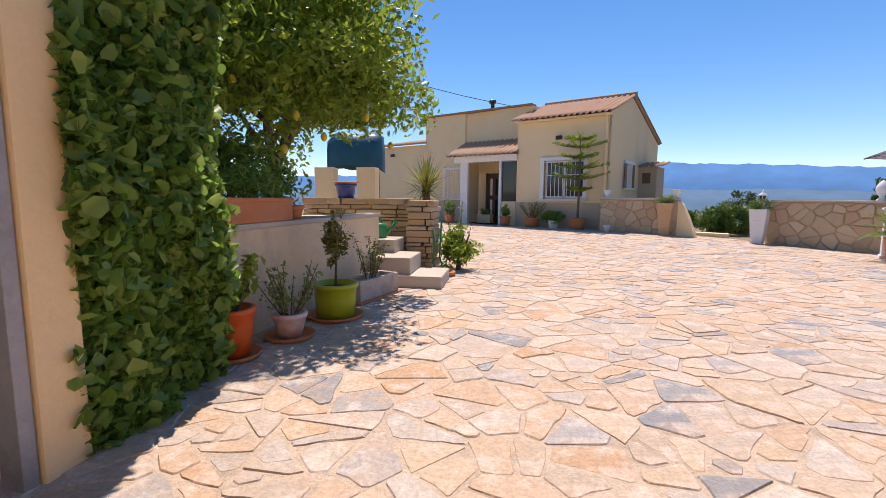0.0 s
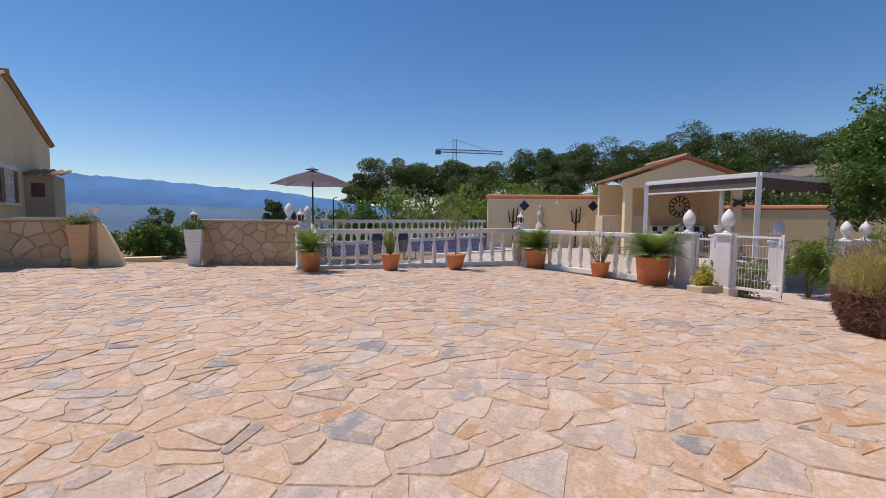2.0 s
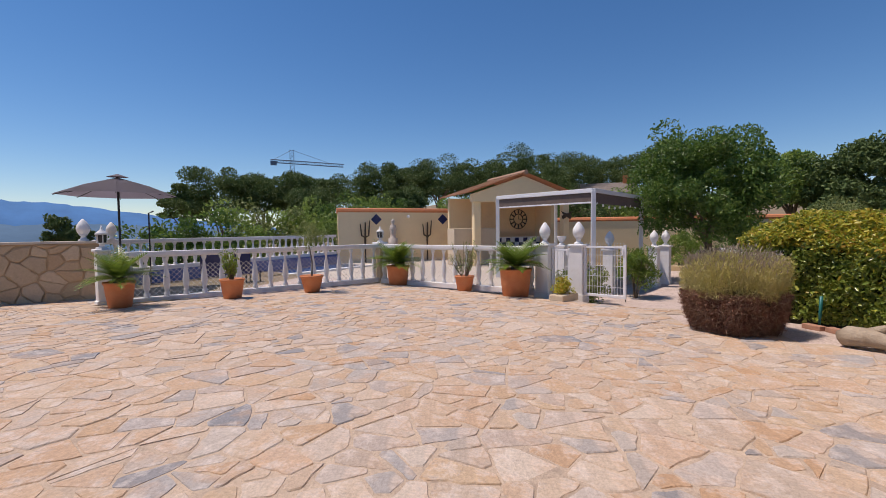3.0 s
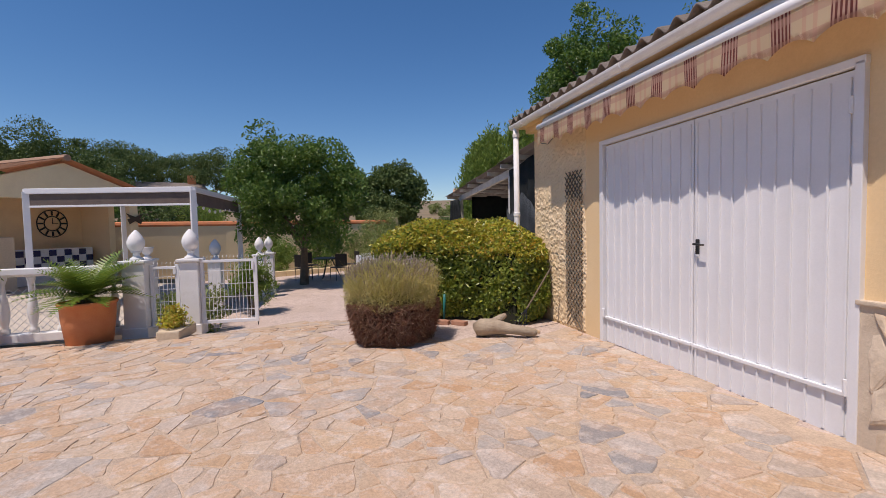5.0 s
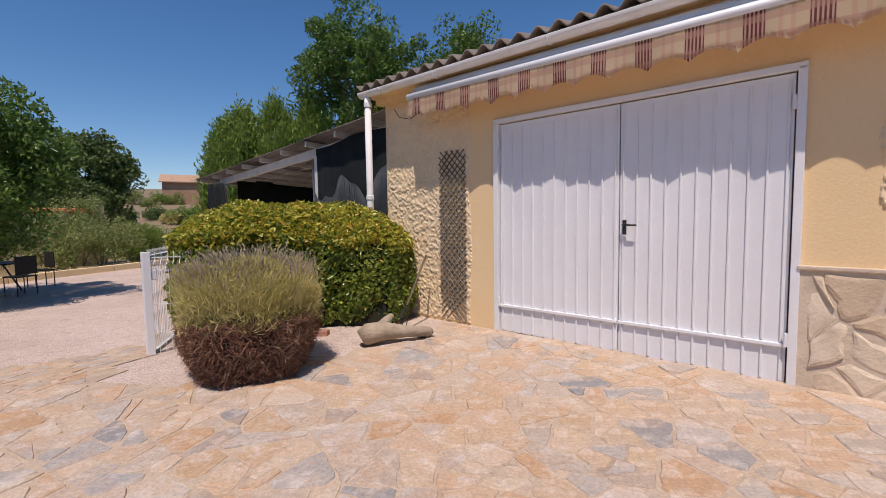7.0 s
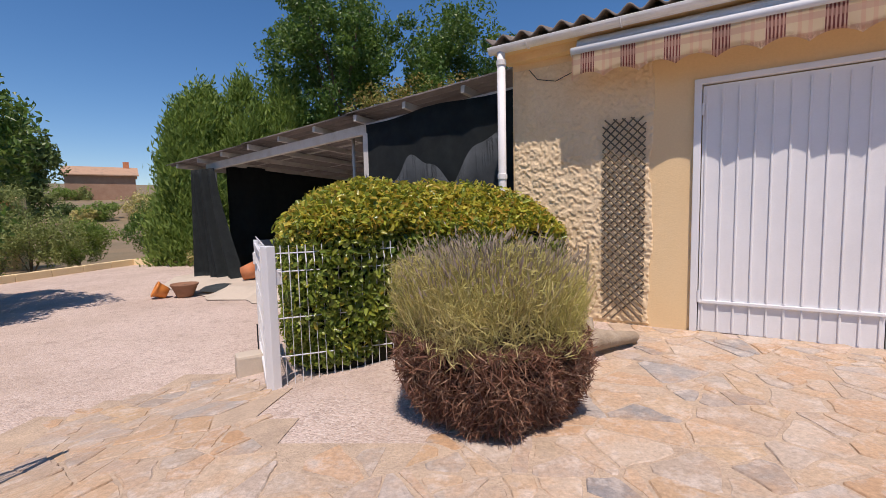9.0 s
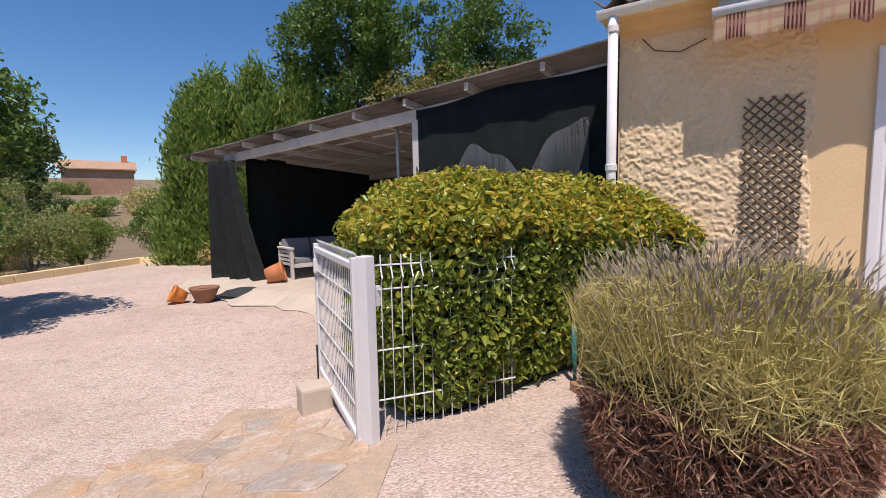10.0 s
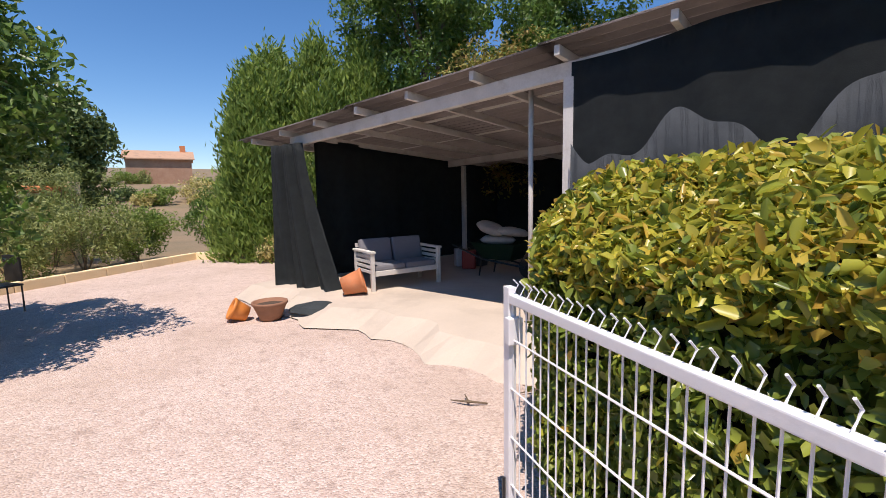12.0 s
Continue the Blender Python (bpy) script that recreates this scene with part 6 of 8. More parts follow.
def balustrade(a, b, z0, z1, n, label, mesh_net=True, low=False):
    ax, ay = a
    L = math.hypot(b[0] - ax, b[1] - ay)
    rz = math.degrees(math.atan2(b[1] - ay, b[0] - ax))
    t = thing("balustrade", pose(ax, ay, 0, 0, 0, rz), label, "balustrade", "terrace balustrades", kind="structure")
    part("base_rail", boxes(((L / 2, 0, z0 + 0.06), (L, 0.18, 0.12)), bevel=0.012), M_WHITEM, t)
    part("top_rail", boxes(((L / 2, 0, z1 - 0.045), (L, 0.19, 0.09)), ((L / 2, 0, z1 - 0.10), (L, 0.13, 0.03)), bevel=0.012), M_WHITEM, t)
    sc = (z1 - 0.112 - z0 - 0.12) / 0.70
    for i in range(n):
        o = new("baluster", BAL)
        o.parent = t
        o.location = (L * (i + 0.5) / n, 0, z0 + 0.12)
        o.scale = (1.05, 1.05, sc)
    if mesh_net:
        bm_ = bmesh.new()
        step = 0.105
        hgt = 0.62
        k = -hgt
        while k < L:
            for s in (1, -1):
                x0, zz0, x1, zz1 = (k, 0, k + hgt, hgt) if s > 0 else (k + hgt, 0, k, hgt)
                lo, hi = 0.0, 1.0
                dx = x1 - x0
                if dx > 0:
                    lo, hi = max(lo, -x0 / dx), min(hi, (L - x0) / dx)
                else:
                    lo, hi = max(lo, (L - x0) / dx), min(hi, -x0 / dx)
                if hi > lo:
                    tube([(x0 + dx * lo, 0.085 + 0.004 * s, z0 + 0.12 + hgt * lo), (x0 + dx * hi, 0.085 + 0.004 * s, z0 + 0.12 + hgt * hi)], 0.004, 3, bm_)
            k += step
        part("lattice", bm_, M_WHITEM, t, "white diamond lattice behind the balusters")
    return t


BA, BB, BC = (8.45, 9.85), (12.95, 6.10), (11.08, 1.88)
balustrade(BA, BB, -0.10, 0.93, 17, "white turned balustrade with lattice along the terrace edge")
balustrade(BB, BC, -0.12, 0.92, 14, "white turned balustrade with lattice along the terrace edge")
balustrade((10.6, 12.75), (20.25, 10.75), 0.25, 1.13, 30, "white turned balustrade beyond the pool", False)


def white_post(x, y, z0, h, w, label, fin="egg", mat=None):
    t = thing("gate_post", pose(x, y, 0, 0, 0, -30), label, "post", "white posts", kind="structure")
    part("shaft", boxes(((0, 0, (z0 + h) / 2), (w, w, h - z0)), bevel=0.012), mat or M_WHITEM, t)
    part("cap", boxes(((0, 0, h + 0.025), (w + 0.07, w + 0.07, 0.05)), bevel=0.015), M_WHITEM, t)
    part("plinth", boxes(((0, 0, z0 + 0.09), (w + 0.05, w + 0.05, 0.18)), bevel=0.01), mat or M_WHITEM, t)
    if fin:
        finial("bud_finial" if fin == "egg" else "post_lantern", x, y, h + 0.051, "white concrete bud finial on a gate post" if fin == "egg" else "white lantern on a balustrade post", fin)
    return t


white_post(8.33, 9.95, -0.15, 0.95, 0.22, "white balustrade end post", "lantern")
white_post(12.98, 6.08, -0.2, 0.93, 0.24, "stone-faced balustrade corner post", "lantern", M_RUBBLE)
white_post(11.0, 1.75, -0.2, 0.93, 0.30, "white square gate post", "egg")
white_post(10.66, 1.10, -0.2, 0.93, 0.26, "white square gate post", "egg")
white_post(13.4, 0.05, -0.45, 0.72, 0.26, "white square garden post", "egg")
white_post(14.9, -1.4, -0.45, 0.72, 0.26, "white square garden post", "egg")
white_post(15.6, -1.9, -0.45, 0.72, 0.26, "white square garden post", "egg")
white_post(14.0, 1.2, -0.45, 0.80, 0.26, "white square garden post", "urn")
finial("wall_urn", 10.9, 12.55, 1.13, "white bud finial on the far balustrade", "egg")

# potted plants along the balustrade


def cycas(t, z, seed, size=0.62, n=34):
    rng = np.random.default_rng(seed)
    part("caudex", lathe([(0.09, z - 0.03), (0.10, z + 0.06), (0.05, z + 0.14)], 12), M_BARK, t)
    V_, F_ = [], []
    for k in range(n):
        a = rng.uniform(0, 6.283)
        e = rng.uniform(0.12, 1.15)
        l = size * rng.uniform(0.75, 1.1)
        pts_ = []
        for j in range(19):
            s = j / 18
            h = math.sin(e) * l * s - 0.30 * l * s * s * math.cos(e)
            pts_.append(np.array([math.cos(a) * math.cos(e * (1 - 0.3 * s)) * l * s, math.sin(a) * math.cos(e * (1 - 0.3 * s)) * l * s, z + 0.1 + h]))
        side = np.array([-math.sin(a), math.cos(a), 0])
        for j in range(2, 19):
            c = pts_[j]
            w = 0.17 * size / 0.62 * math.sin(math.pi * (0.12 + 0.84 * j / 18))
            d = pts_[j] - pts_[j - 1]
            for s in (-1, 1):
                i0 = len(V_)
                tip = c + side * s * w + d * 0.9 + np.array([0, 0, 0.25 * w])
                V_ += [c - d * 0.36, c + d * 0.36, tip]
                F_.append((i0, i0 + 1, i0 + 2))
        i0 = len(V_)
        for j in range(18):
            V_ += [pts_[j] - side * 0.006, pts_[j] + side * 0.006, pts_[j + 1]]
            F_.append((i0 + 3 * j, i0 + 3 * j + 1, i0 + 3 * j + 2))
    raw("foliage", V_, F_, L_PALM, t)


t, z = pot("terracotta_pot", 7.98, 9.22, 0.24, 0.46, M_TERRA, "terracotta pot with a cycad palm by the balustrade", group="terracotta pots")
cycas(t, z, 531, 0.66, 46)
t, z = pot("terracotta_pot", 9.40, 8.02, 0.23, 0.40, M_TERRA, "terracotta pot with an upright shrub by the balustrade", group="terracotta pots")
sprigs(t, z, 22, 0.62, 0.22, L_LEMON, (0.06, 0.025), 532, 26)
t, z = pot("terracotta_pot", 10.62, 6.90, 0.25, 0.38, M_TERRA, "rounded terracotta pot with an airy olive tree", taper=0.62, group="terracotta pots")
part("trunk", tube([(0, 0, z - 0.05), (0.03, 0, z + 0.35), (-0.02, 0.03, z + 0.7)], [0.022, 0.017, 0.01], 7), M_BARK, t)
q, dd = clumps(np.random.default_rng(533), 60, 34, (0, 0, z + 0.95), (0.5, 0.5, 0.38), 0.11, 0.2)
leaf_mesh("foliage", q, 0.055, 0.014, L_OLIVE, t, dd, 0.3, 534)
t, z = pot("terracotta_pot", 12.42, 5.42, 0.29, 0.50, M_TERRA, "large terracotta pot with a cycad palm by the corner post", group="terracotta pots", taper=0.78)
cycas(t, z, 535, 0.80, 56)
t, z = pot("terracotta_pot", 11.52, 3.55, 0.22, 0.36, M_TERRA, "terracotta pot with a thin twiggy shrub", group="terracotta pots")
sprigs(t, z, 22, 0.80, 0.34, L_OLIVE, (0.05, 0.022), 536, 24)
t, z = pot("terracotta_pot", 10.72, 2.36, 0.33, 0.58, M_TERRA, "largest terracotta pot with a cycad palm by the gate post", group="terracotta pots", taper=0.80)
cycas(t, z, 537, 0.74, 56)
pl = thing("stone_planter", pose(10.18, 1.42, gz(10.2, 1.4) + 0.01, 0, 0, -32), "small cobbled planter with a yellow-green shrub", "planter")
part("planter_body", boxes(((0, 0, 0.07), (0.62, 0.30, 0.15)), bevel=0.02), M_RUBBLE, pl)
q, dd = clumps(np.random.default_rng(538), 30, 40, (0, 0, 0.27), (0.30, 0.20, 0.15), 0.09, 0.2)
leaf_mesh("foliage", q, 0.05, 0.028, L_HEDGEY, pl, dd, 0.4, 539)


# ---- wire gates ----
def wire_panel(parent, L, z0, z1, pitch=0.05, rows=(0.0, 0.25, 0.5, 0.75, 1.0), bent=False):
    n = int(L / pitch)
    for i in range(n + 1):
        x = L * i / n
        pts_ = [(x, 0, z0), (x, 0, z1)]
        if bent:
            pts_ = [(x, 0, z0), (x, 0, z1 - 0.14), (x, -0.03, z1 - 0.10), (x, 0.0, z1 - 0.05), (x, 0, z1 + 0.03)]
        part("wire", tube(pts_, 0.004, 5), M_WHITE, parent)
    for s in rows:
        z = z0 + (z1 - z0) * s
        part("cross_wire", tube([(0, 0.006, z), (L, 0.006, z)], 0.005, 5), M_WHITE, parent)


def gate_leaf(name, a, b, z0, z1, label):
    L = math.hypot(b[0] - a[0], b[1] - a[1])
    t = thing(name, pose(a[0], a[1], 0, 0, 0, math.degrees(math.atan2(b[1] - a[1], b[0] - a[0]))), label, "gate")
    part("stile", boxes(((0.025, 0, (z0 + z1) / 2), (0.05, 0.04, z1 - z0)), bevel=0.005), M_WHITE, t)
    part("stile", boxes(((L - 0.025, 0, (z0 + z1) / 2), (0.05, 0.04, z1 - z0)), bevel=0.005), M_WHITE, t)
    part("rail", boxes(((L / 2, 0, z1 - 0.05), (L - 0.1, 0.04, 0.04)), bevel=0.005), M_WHITE, t)
    part("rail", boxes(((L / 2, 0, z0 + 0.03), (L - 0.1, 0.04, 0.05)), bevel=0.005), M_WHITE, t)
    panel = part("panel_edge", tube([(0.05, 0.0, z0 + 0.055), (L - 0.05, 0.0, z0 + 0.055)], 0.005, 5), M_WHITE, t)
    n = int(L / 0.055)
    for i in range(1, n):
        x = L * i / n
        part("wire", tube([(x, 0, z0 + 0.05), (x, 0, z1 - 0.07), (x, 0.0, z1 - 0.03), (x, -0.025, z1 + 0.01), (x, 0.0, z1 + 0.035)], 0.0038, 5), M_WHITE, panel)
    for s in (0.2, 0.4, 0.6, 0.8):
        z = z0 + (z1 - z0) * s
        part("cross_wire", tube([(0.05, 0.006, z), (L - 0.05, 0.006, z)], 0.0045, 5), M_WHITE, panel)
    part("drop_bolt", tube([(L - 0.02, 0.03, z0 + 0.25), (L - 0.02, 0.03, z0 - 0.06)], 0.008, 6), M_DARK, t)
    part("latch_box", boxes(((L - 0.06, 0.0, (z0 + z1) / 2 + 0.38), (0.04, 0.07, 0.12)), bevel=0.006), M_WHITE, t)
    return t


gate_leaf("garden_gate", (10.56, 1.00), (10.12, 0.30), -0.04, 0.98, "white welded-wire garden gate standing open by the planter")
gate_leaf("garden_gate", (9.25, -1.03), (9.93, -2.24), -0.20, 0.94, "white welded-wire garden gate folded back against the hedge")
gate_leaf("fixed_gate_panel", (10.93, 1.60), (10.74, 1.25), -0.05, 0.90, "short white welded-wire panel between gate posts")
fp = thing("fence_post", pose(9.17, -0.96, 0, 0, 0, 60), "white square steel fence post", "post")
part("shaft", boxes(((0, 0, 0.36), (0.075, 0.075, 1.20)), bevel=0.006), M_WHITE, fp)
part("hinge", boxes(((-0.06, 0.0, 0.72), (0.07, 0.05, 0.12)), bevel=0.006), M_WHITE, fp)
part("foot_plate", boxes(((0, 0, -0.235), (0.16, 0.16, 0.02))), M_WHITE, fp)
fence = thing("mesh_fence", pose(9.13, -0.99, 0, 0, 0, -155), "white welded-wire fence panel running into the hedge", "fence")
n = 15
for i in range(n):
    x = 0.04 + 0.85 * i / (n - 1)
    part("wire", tube([(x, 0, -0.25), (x, 0, 0.78), (x, -0.04, 0.83), (x, 0.0, 0.89), (x, 0, 0.96)], 0.0042, 5), M_WHITE, fence)
for z in (-0.2, 0.1, 0.4, 0.76, 0.90):
    part("cross_wire", tube([(0.0, 0.007, z), (0.92, 0.007, z)], 0.005, 5), M_WHITE, fence)
stone = thing("edging_stone", pose(9.82, -1.78, gz(9.8, -1.8), 0, 0, 30), "rough squared stone at the gate foot", "stone")
part("block", box(bmesh.new(), (0, 0, 0.09), (0.24, 0.20, 0.22), 5, 0.025), M_CONC, stone)

# ---- pool terrace, pavilion, pergola ----
terr = thing("pool_terrace", Matrix(), "pale tiled pool terrace behind the balustrade", "terrace", kind="structure")
part("deck", prism([(8.7, 10.0), (13.1, 6.3), (11.4, 2.3), (14.2, -0.2), (16.8, -1.6), (24.2, 4.6), (20.6, 10.6), (10.6, 12.9)], -0.6, -0.17), M_CONC, terr)
pool = thing("swimming_pool", Matrix(), "blue tiled swimming pool with pale coping", "pool", kind="structure")
m_, nt_, b_ = material("pool_water")
b_.inputs["Base Color"].default_value = (0.02, 0.10, 0.28, 1)
b_.inputs["Roughness"].default_value = 0.06
nb = nt_.nodes.new("ShaderNodeBump")
nb.inputs["Strength"].default_value = 0.15
nt_.links.new(noise_of(nt_, 5.0, 3), nb.inputs["Height"])
nt_.links.new(nb.outputs[0], b_.inputs["Normal"])
part("water", prism([(14.2, 10.3), (19.0, 8.6), (20.0, 10.4), (12.4, 12.0)], -0.168, -0.155), m_, pool)
part("tiled_upstand", prism([(10.7, 12.62), (20.2, 10.62), (20.25, 10.85), (10.7, 12.85)], -0.16, 0.25), M_BLUE, pool)
part("coping", prism([(13.9, 10.15), (19.1, 8.35), (19.2, 8.6), (14.0, 10.4)], -0.165, -0.11), M_WHITEM, pool)
fw = thing("garden_wall", pose(20.3, 10.6, 0, 0, 0, -59), "cream rendered garden wall with red tile coping", "wall", kind="structure")
part("wall", boxes(((3.55, 0.1, 0.9), (7.1, 0.2, 2.6))), M_WALLH, fw)
part("tile_coping", tube([(-0.05, 0.1, 2.22), (7.15, 0.1, 2.22)], 0.13, 8), M_TERRA, fw)
fw2 = thing("garden_wall", Matrix(), "cream rendered boundary wall with red tile coping", "wall", kind="structure")
for a, b in (((23.95, 4.5), (23.6, -3.0)), ((23.6, -3.0), (22.6, -11.0))):
    L = math.hypot(b[0] - a[0], b[1] - a[1])
    m = pose(a[0], a[1], 0, 0, 0, math.degrees(math.atan2(b[1] - a[1], b[0] - a[0])))
    part("wall", box(bmesh.new(), (L / 2, 0, 0.55), (L, 0.2, 2.2), 0, 0, m), M_WALLH, fw2)
    bm = tube([(0, 0, 1.70), (L, 0, 1.70)], 0.13, 8)
    bmesh.ops.transform(bm, matrix=m, verts=bm.verts)
    part("tile_coping", bm, M_TERRA, fw2)
part("end_pier", boxes(((22.55, -11.1, 0.7), (0.35, 0.35, 2.5)), bevel=0.02), M_WALLH, fw2)
M_NAVY = plain("navy_tile", (0.02, 0.025, 0.10), 0.25)
for i, u in enumerate((1.75, 5.05)):
    d = thing("wall_tile", pose(20.3, 10.6, 0, 0, 0, -59) @ pose(u, -0.02, 1.82, 0, 45, 0), "navy blue diamond tile set on the garden wall", "wall tile", "diamond tiles")
    part("tile", boxes(((0, 0, 0), (0.36, 0.03, 0.36)), bevel=0.006), M_NAVY, d)
M_CACT = plain("rusty_iron", (0.09, 0.055, 0.03), 0.8)
for i, u in enumerate((1.2, 4.2)):
    c = thing("cactus_ornament", pose(20.3, 10.6, 0, 0, 0, -59) @ pose(u, -0.15, -0.17), "tall rusty branched cactus ornament by the wall", "ornament", "cactus ornaments")
    part("stem", tube([(0, 0, 0), (0, 0, 1.0), (0.02, 0, 1.85)], [0.05, 0.05, 0.035], 8), M_CACT, c)
    for s in (-1, 1):
        part("arm", tube([(0, 0, 1.15), (s * 0.16, 0, 1.25), (s * 0.22, 0, 1.85 + 0.08 * s)], [0.035, 0.035, 0.025], 8), M_CACT, c)
st = thing("garden_statue", pose(20.3, 10.6, 0, 0, 0, -59) @ pose(2.45, -0.4, -0.17), "pale stone garden statue on a pedestal", "statue")
st_m = part("statue", lathe([(0.22, 0), (0.22, 1.1), (0.14, 1.14), (0.13, 1.3), (0.17, 1.5), (0.15, 1.68), (0.05, 1.76), (0.09, 1.86), (0.08, 1.94), (0.01, 1.99)], 14), M_STONEW, st, "", True)
wl = thing("wall_light", pose(20.3, 10.6, 0, 0, 0, -59) @ pose(3.3, -0.03, 1.95), "small white wall light", "wall light")
part("globe", lathe([(0.01, -0.08), (0.07, -0.04), (0.08, 0.02), (0.05, 0.07), (0.01, 0.09)], 12), M_WHITE, wl, "", True)

PM = pose(20.1, 2.35, -0.15, 0, 0, -59.3)
pav = thing("pavilion", PM, "cream gabled garden pavilion with barbecue corner", "pavilion", kind="structure")
bm = bmesh.new()
poly = [(-2.3, 2.55), (2.3, 2.55), (2.3, 2.85), (0.0, 3.62), (-2.3, 2.85)]
for v0 in (0.0,):
    prism(poly, -0.12, 0.12, bm, Matrix.Rotation(radians(90), 4, "X"))
part("gable", bm, M_WALLH, pav)
part("back_wall", boxes(((0.0, 2.6, 1.4), (4.6, 0.2, 2.9)), ((2.2, 1.9, 1.4), (0.2, 1.5, 2.8))), M_WALLH, pav)
for x in (-2.05, 2.1):
    part("column", boxes(((x, 0.1, 1.3), (0.28, 0.28, 2.6)), bevel=0.015), M_WALLH, pav)
for s in (-1, 1):
    bm = bmesh.new()
    us = np.linspace(-0.25, 3.2, 44)
    rows_ = []
    for u in (0.0, 0.5, 1.0):
        rows_.append([bm.verts.new((s * 2.55 * u, y, 3.74 - 0.84 * u + 0.04 * math.cos(2 * math.pi * y / 0.22))) for y in us])
    for a, b in zip(rows_, rows_[1:]):
        for i in range(len(us) - 1):
            bm.faces.new((a[i], a[i + 1], b[i + 1], b[i]))
    bmesh.ops.solidify(bm, geom=bm.faces[:], thickness=0.07)
    part("roof_slope", bm, M_TILE, pav)
part("ridge_cap", tube([(0, -0.3, 3.76), (0, 3.2, 3.76)], 0.10, 8), M_TILE, pav)
clock = thing("wall_clock", PM @ pose(1.18, 2.47, 1.92), "large round iron skeleton wall clock", "clock")
bm = bmesh.new()
for r in (0.45, 0.24):
    tube([(r * math.cos(a * math.pi / 16), 0, r * math.sin(a * math.pi / 16)) for a in range(33)], 0.018, 6, bm)
part("rim", bm, M_DARK, clock)
for k in range(12):
    a = k * math.pi / 6
    part("numeral", box(bmesh.new(), (0, 0, 0), (0.05, 0.02, 0.16), 0, 0, Matrix.Translation((0.345 * math.cos(a), 0, 0.345 * math.sin(a))) @ Matrix.Rotation(math.pi / 2 - a, 4, "Y")), M_DARK, clock)
part("hand", boxes(((0.0, -0.01, 0.09), (0.02, 0.01, 0.2)), ((0.08, -0.01, 0.0), (0.16, 0.01, 0.02))), M_DARK, clock)
bbq = thing("barbecue", PM @ pose(-1.9, 0.6, 0.0), "rubble stone barbecue under the pavilion", "barbecue")
part("stone_body", boxes(((0, 0.3, 0.75), (1.9, 0.8, 1.5)), bevel=0.03), M_RUBBLE, bbq)
cnt = thing("tiled_counter", PM @ pose(0.75, 1.9, 0.0), "counter faced with blue and white patterned tiles", "counter")
part("counter_body", boxes(((0, 0, 0.55), (2.2, 0.5, 1.1))), M_WHITEM, cnt)
for i in range(10):
    for j in range(3):
        o = part("tile", boxes(((-0.99 + i * 0.22, -0.26, 0.55 + j * 0.21), (0.20, 0.02, 0.19))), M_WHITEM if (i + j) % 2 else M_NAVY, cnt)
bf = thing("butterfly_ornament", PM @ pose(2.1, -0.08, 2.0), "brown metal butterfly wall ornament", "ornament")
part("wings", prism([(0, -0.05), (0.2, -0.16), (0.26, 0.0), (0.16, 0.03), (0.3, 0.2), (0.03, 0.1), (-0.03, 0.1), (-0.3, 0.2), (-0.16, 0.03), (-0.26, 0.0), (-0.2, -0.16)], -0.01, 0.01, None, Matrix.Rotation(radians(90), 4, "X")), M_CACT, bf)
M_CANOPY = surf("brown_canopy_mesh", (0.12, 0.09, 0.08), (0.16, 0.12, 0.10), 5, 0.9, 0.2, 80, 0.2)
perg = thing("pergola", Matrix(), "white steel pergola with brown roll-up canopy", "pergola", kind="structure")
PC = [(15.02, 3.02), (13.11, 0.49), (16.5, -1.42), (18.41, 1.11)]
for x, y in PC:
    part("post", boxes(((x, y, 0.97), (0.11, 0.11, 2.55)), bevel=0.008), M_WHITE, perg)
for i in range(4):
    a, b = PC[i], PC[(i + 1) % 4]
    beam((a[0], a[1], 2.25), (b[0], b[1], 2.25), 0.10, 0.11, "beam", M_WHITE, perg)
a, b = PC[0], PC[1]
beam((a[0], a[1], 2.08), (b[0], b[1], 2.08), 0.02, 0.22, "rolled_blind", M_CANOPY, perg, "brown mesh blind half rolled up")
beam((a[0], a[1], 1.95), (b[0], b[1], 1.95), 0.04, 0.04, "blind_bar", M_WHITE, perg)
a, b = PC[1], PC[2]
beam((a[0], a[1], 2.06), (b[0], b[1], 2.06), 0.02, 0.26, "rolled_blind", M_CANOPY, perg, "brown mesh blind half rolled up")
part("canopy", prism([PC[0], PC[1], PC[2], PC[3]], 2.18, 2.20), M_CANOPY, perg)
for i in range(9):
    t_ = (i + 0.5) / 9
    part("string_bulb", lathe([(0.004, 0.04), (0.03, 0.0), (0.02, -0.035), (0.004, -0.045)], 8, None, Matrix.Translation((PC[1][0] + (PC[2][0] - PC[1][0]) * t_, PC[1][1] + (PC[2][1] - PC[1][1]) * t_, 1.90 + 0.05 * math.cos(9 * t_)))), M_WHITE, perg)
bush("pergola_shrub", 11.7, 0.9, 0.9, (0.55, 0.6, 0.45), "green shrub growing behind the gate", L_OLIVE, 40, 110, (0.08, 0.03), 0.22, 541)
bush("pergola_shrub", 12.6, -0.4, 1.25, (0.5, 0.5, 0.6), "spiky green plant by the garden post", L_PALM, 30, 90, (0.16, 0.02), 0.22, 542)
m_, nt_, b_ = material("parasol_cloth")
b_.inputs["Base Color"].default_value = (0.30, 0.28, 0.31, 1)
b_.inputs["Roughness"].default_value = 0.9
t_ = nt_.nodes.new("ShaderNodeBsdfTranslucent")
t_.inputs["Color"].default_value = (0.34, 0.30, 0.34, 1)
x_ = nt_.nodes.new("ShaderNodeMixShader")
x_.inputs[0].default_value = 0.5
nt_.links.new(b_.outputs[0], x_.inputs[1])
nt_.links.new(t_.outputs[0], x_.inputs[2])
nt_.links.new(x_.outputs[0], nt_.nodes["Material Output"].inputs["Surface"])
M_PARASOL = m_
umb = thing("parasol", pose(10.25, 11.6, -0.17), "open grey garden parasol on a dark pole", "parasol")
bm = bmesh.new()
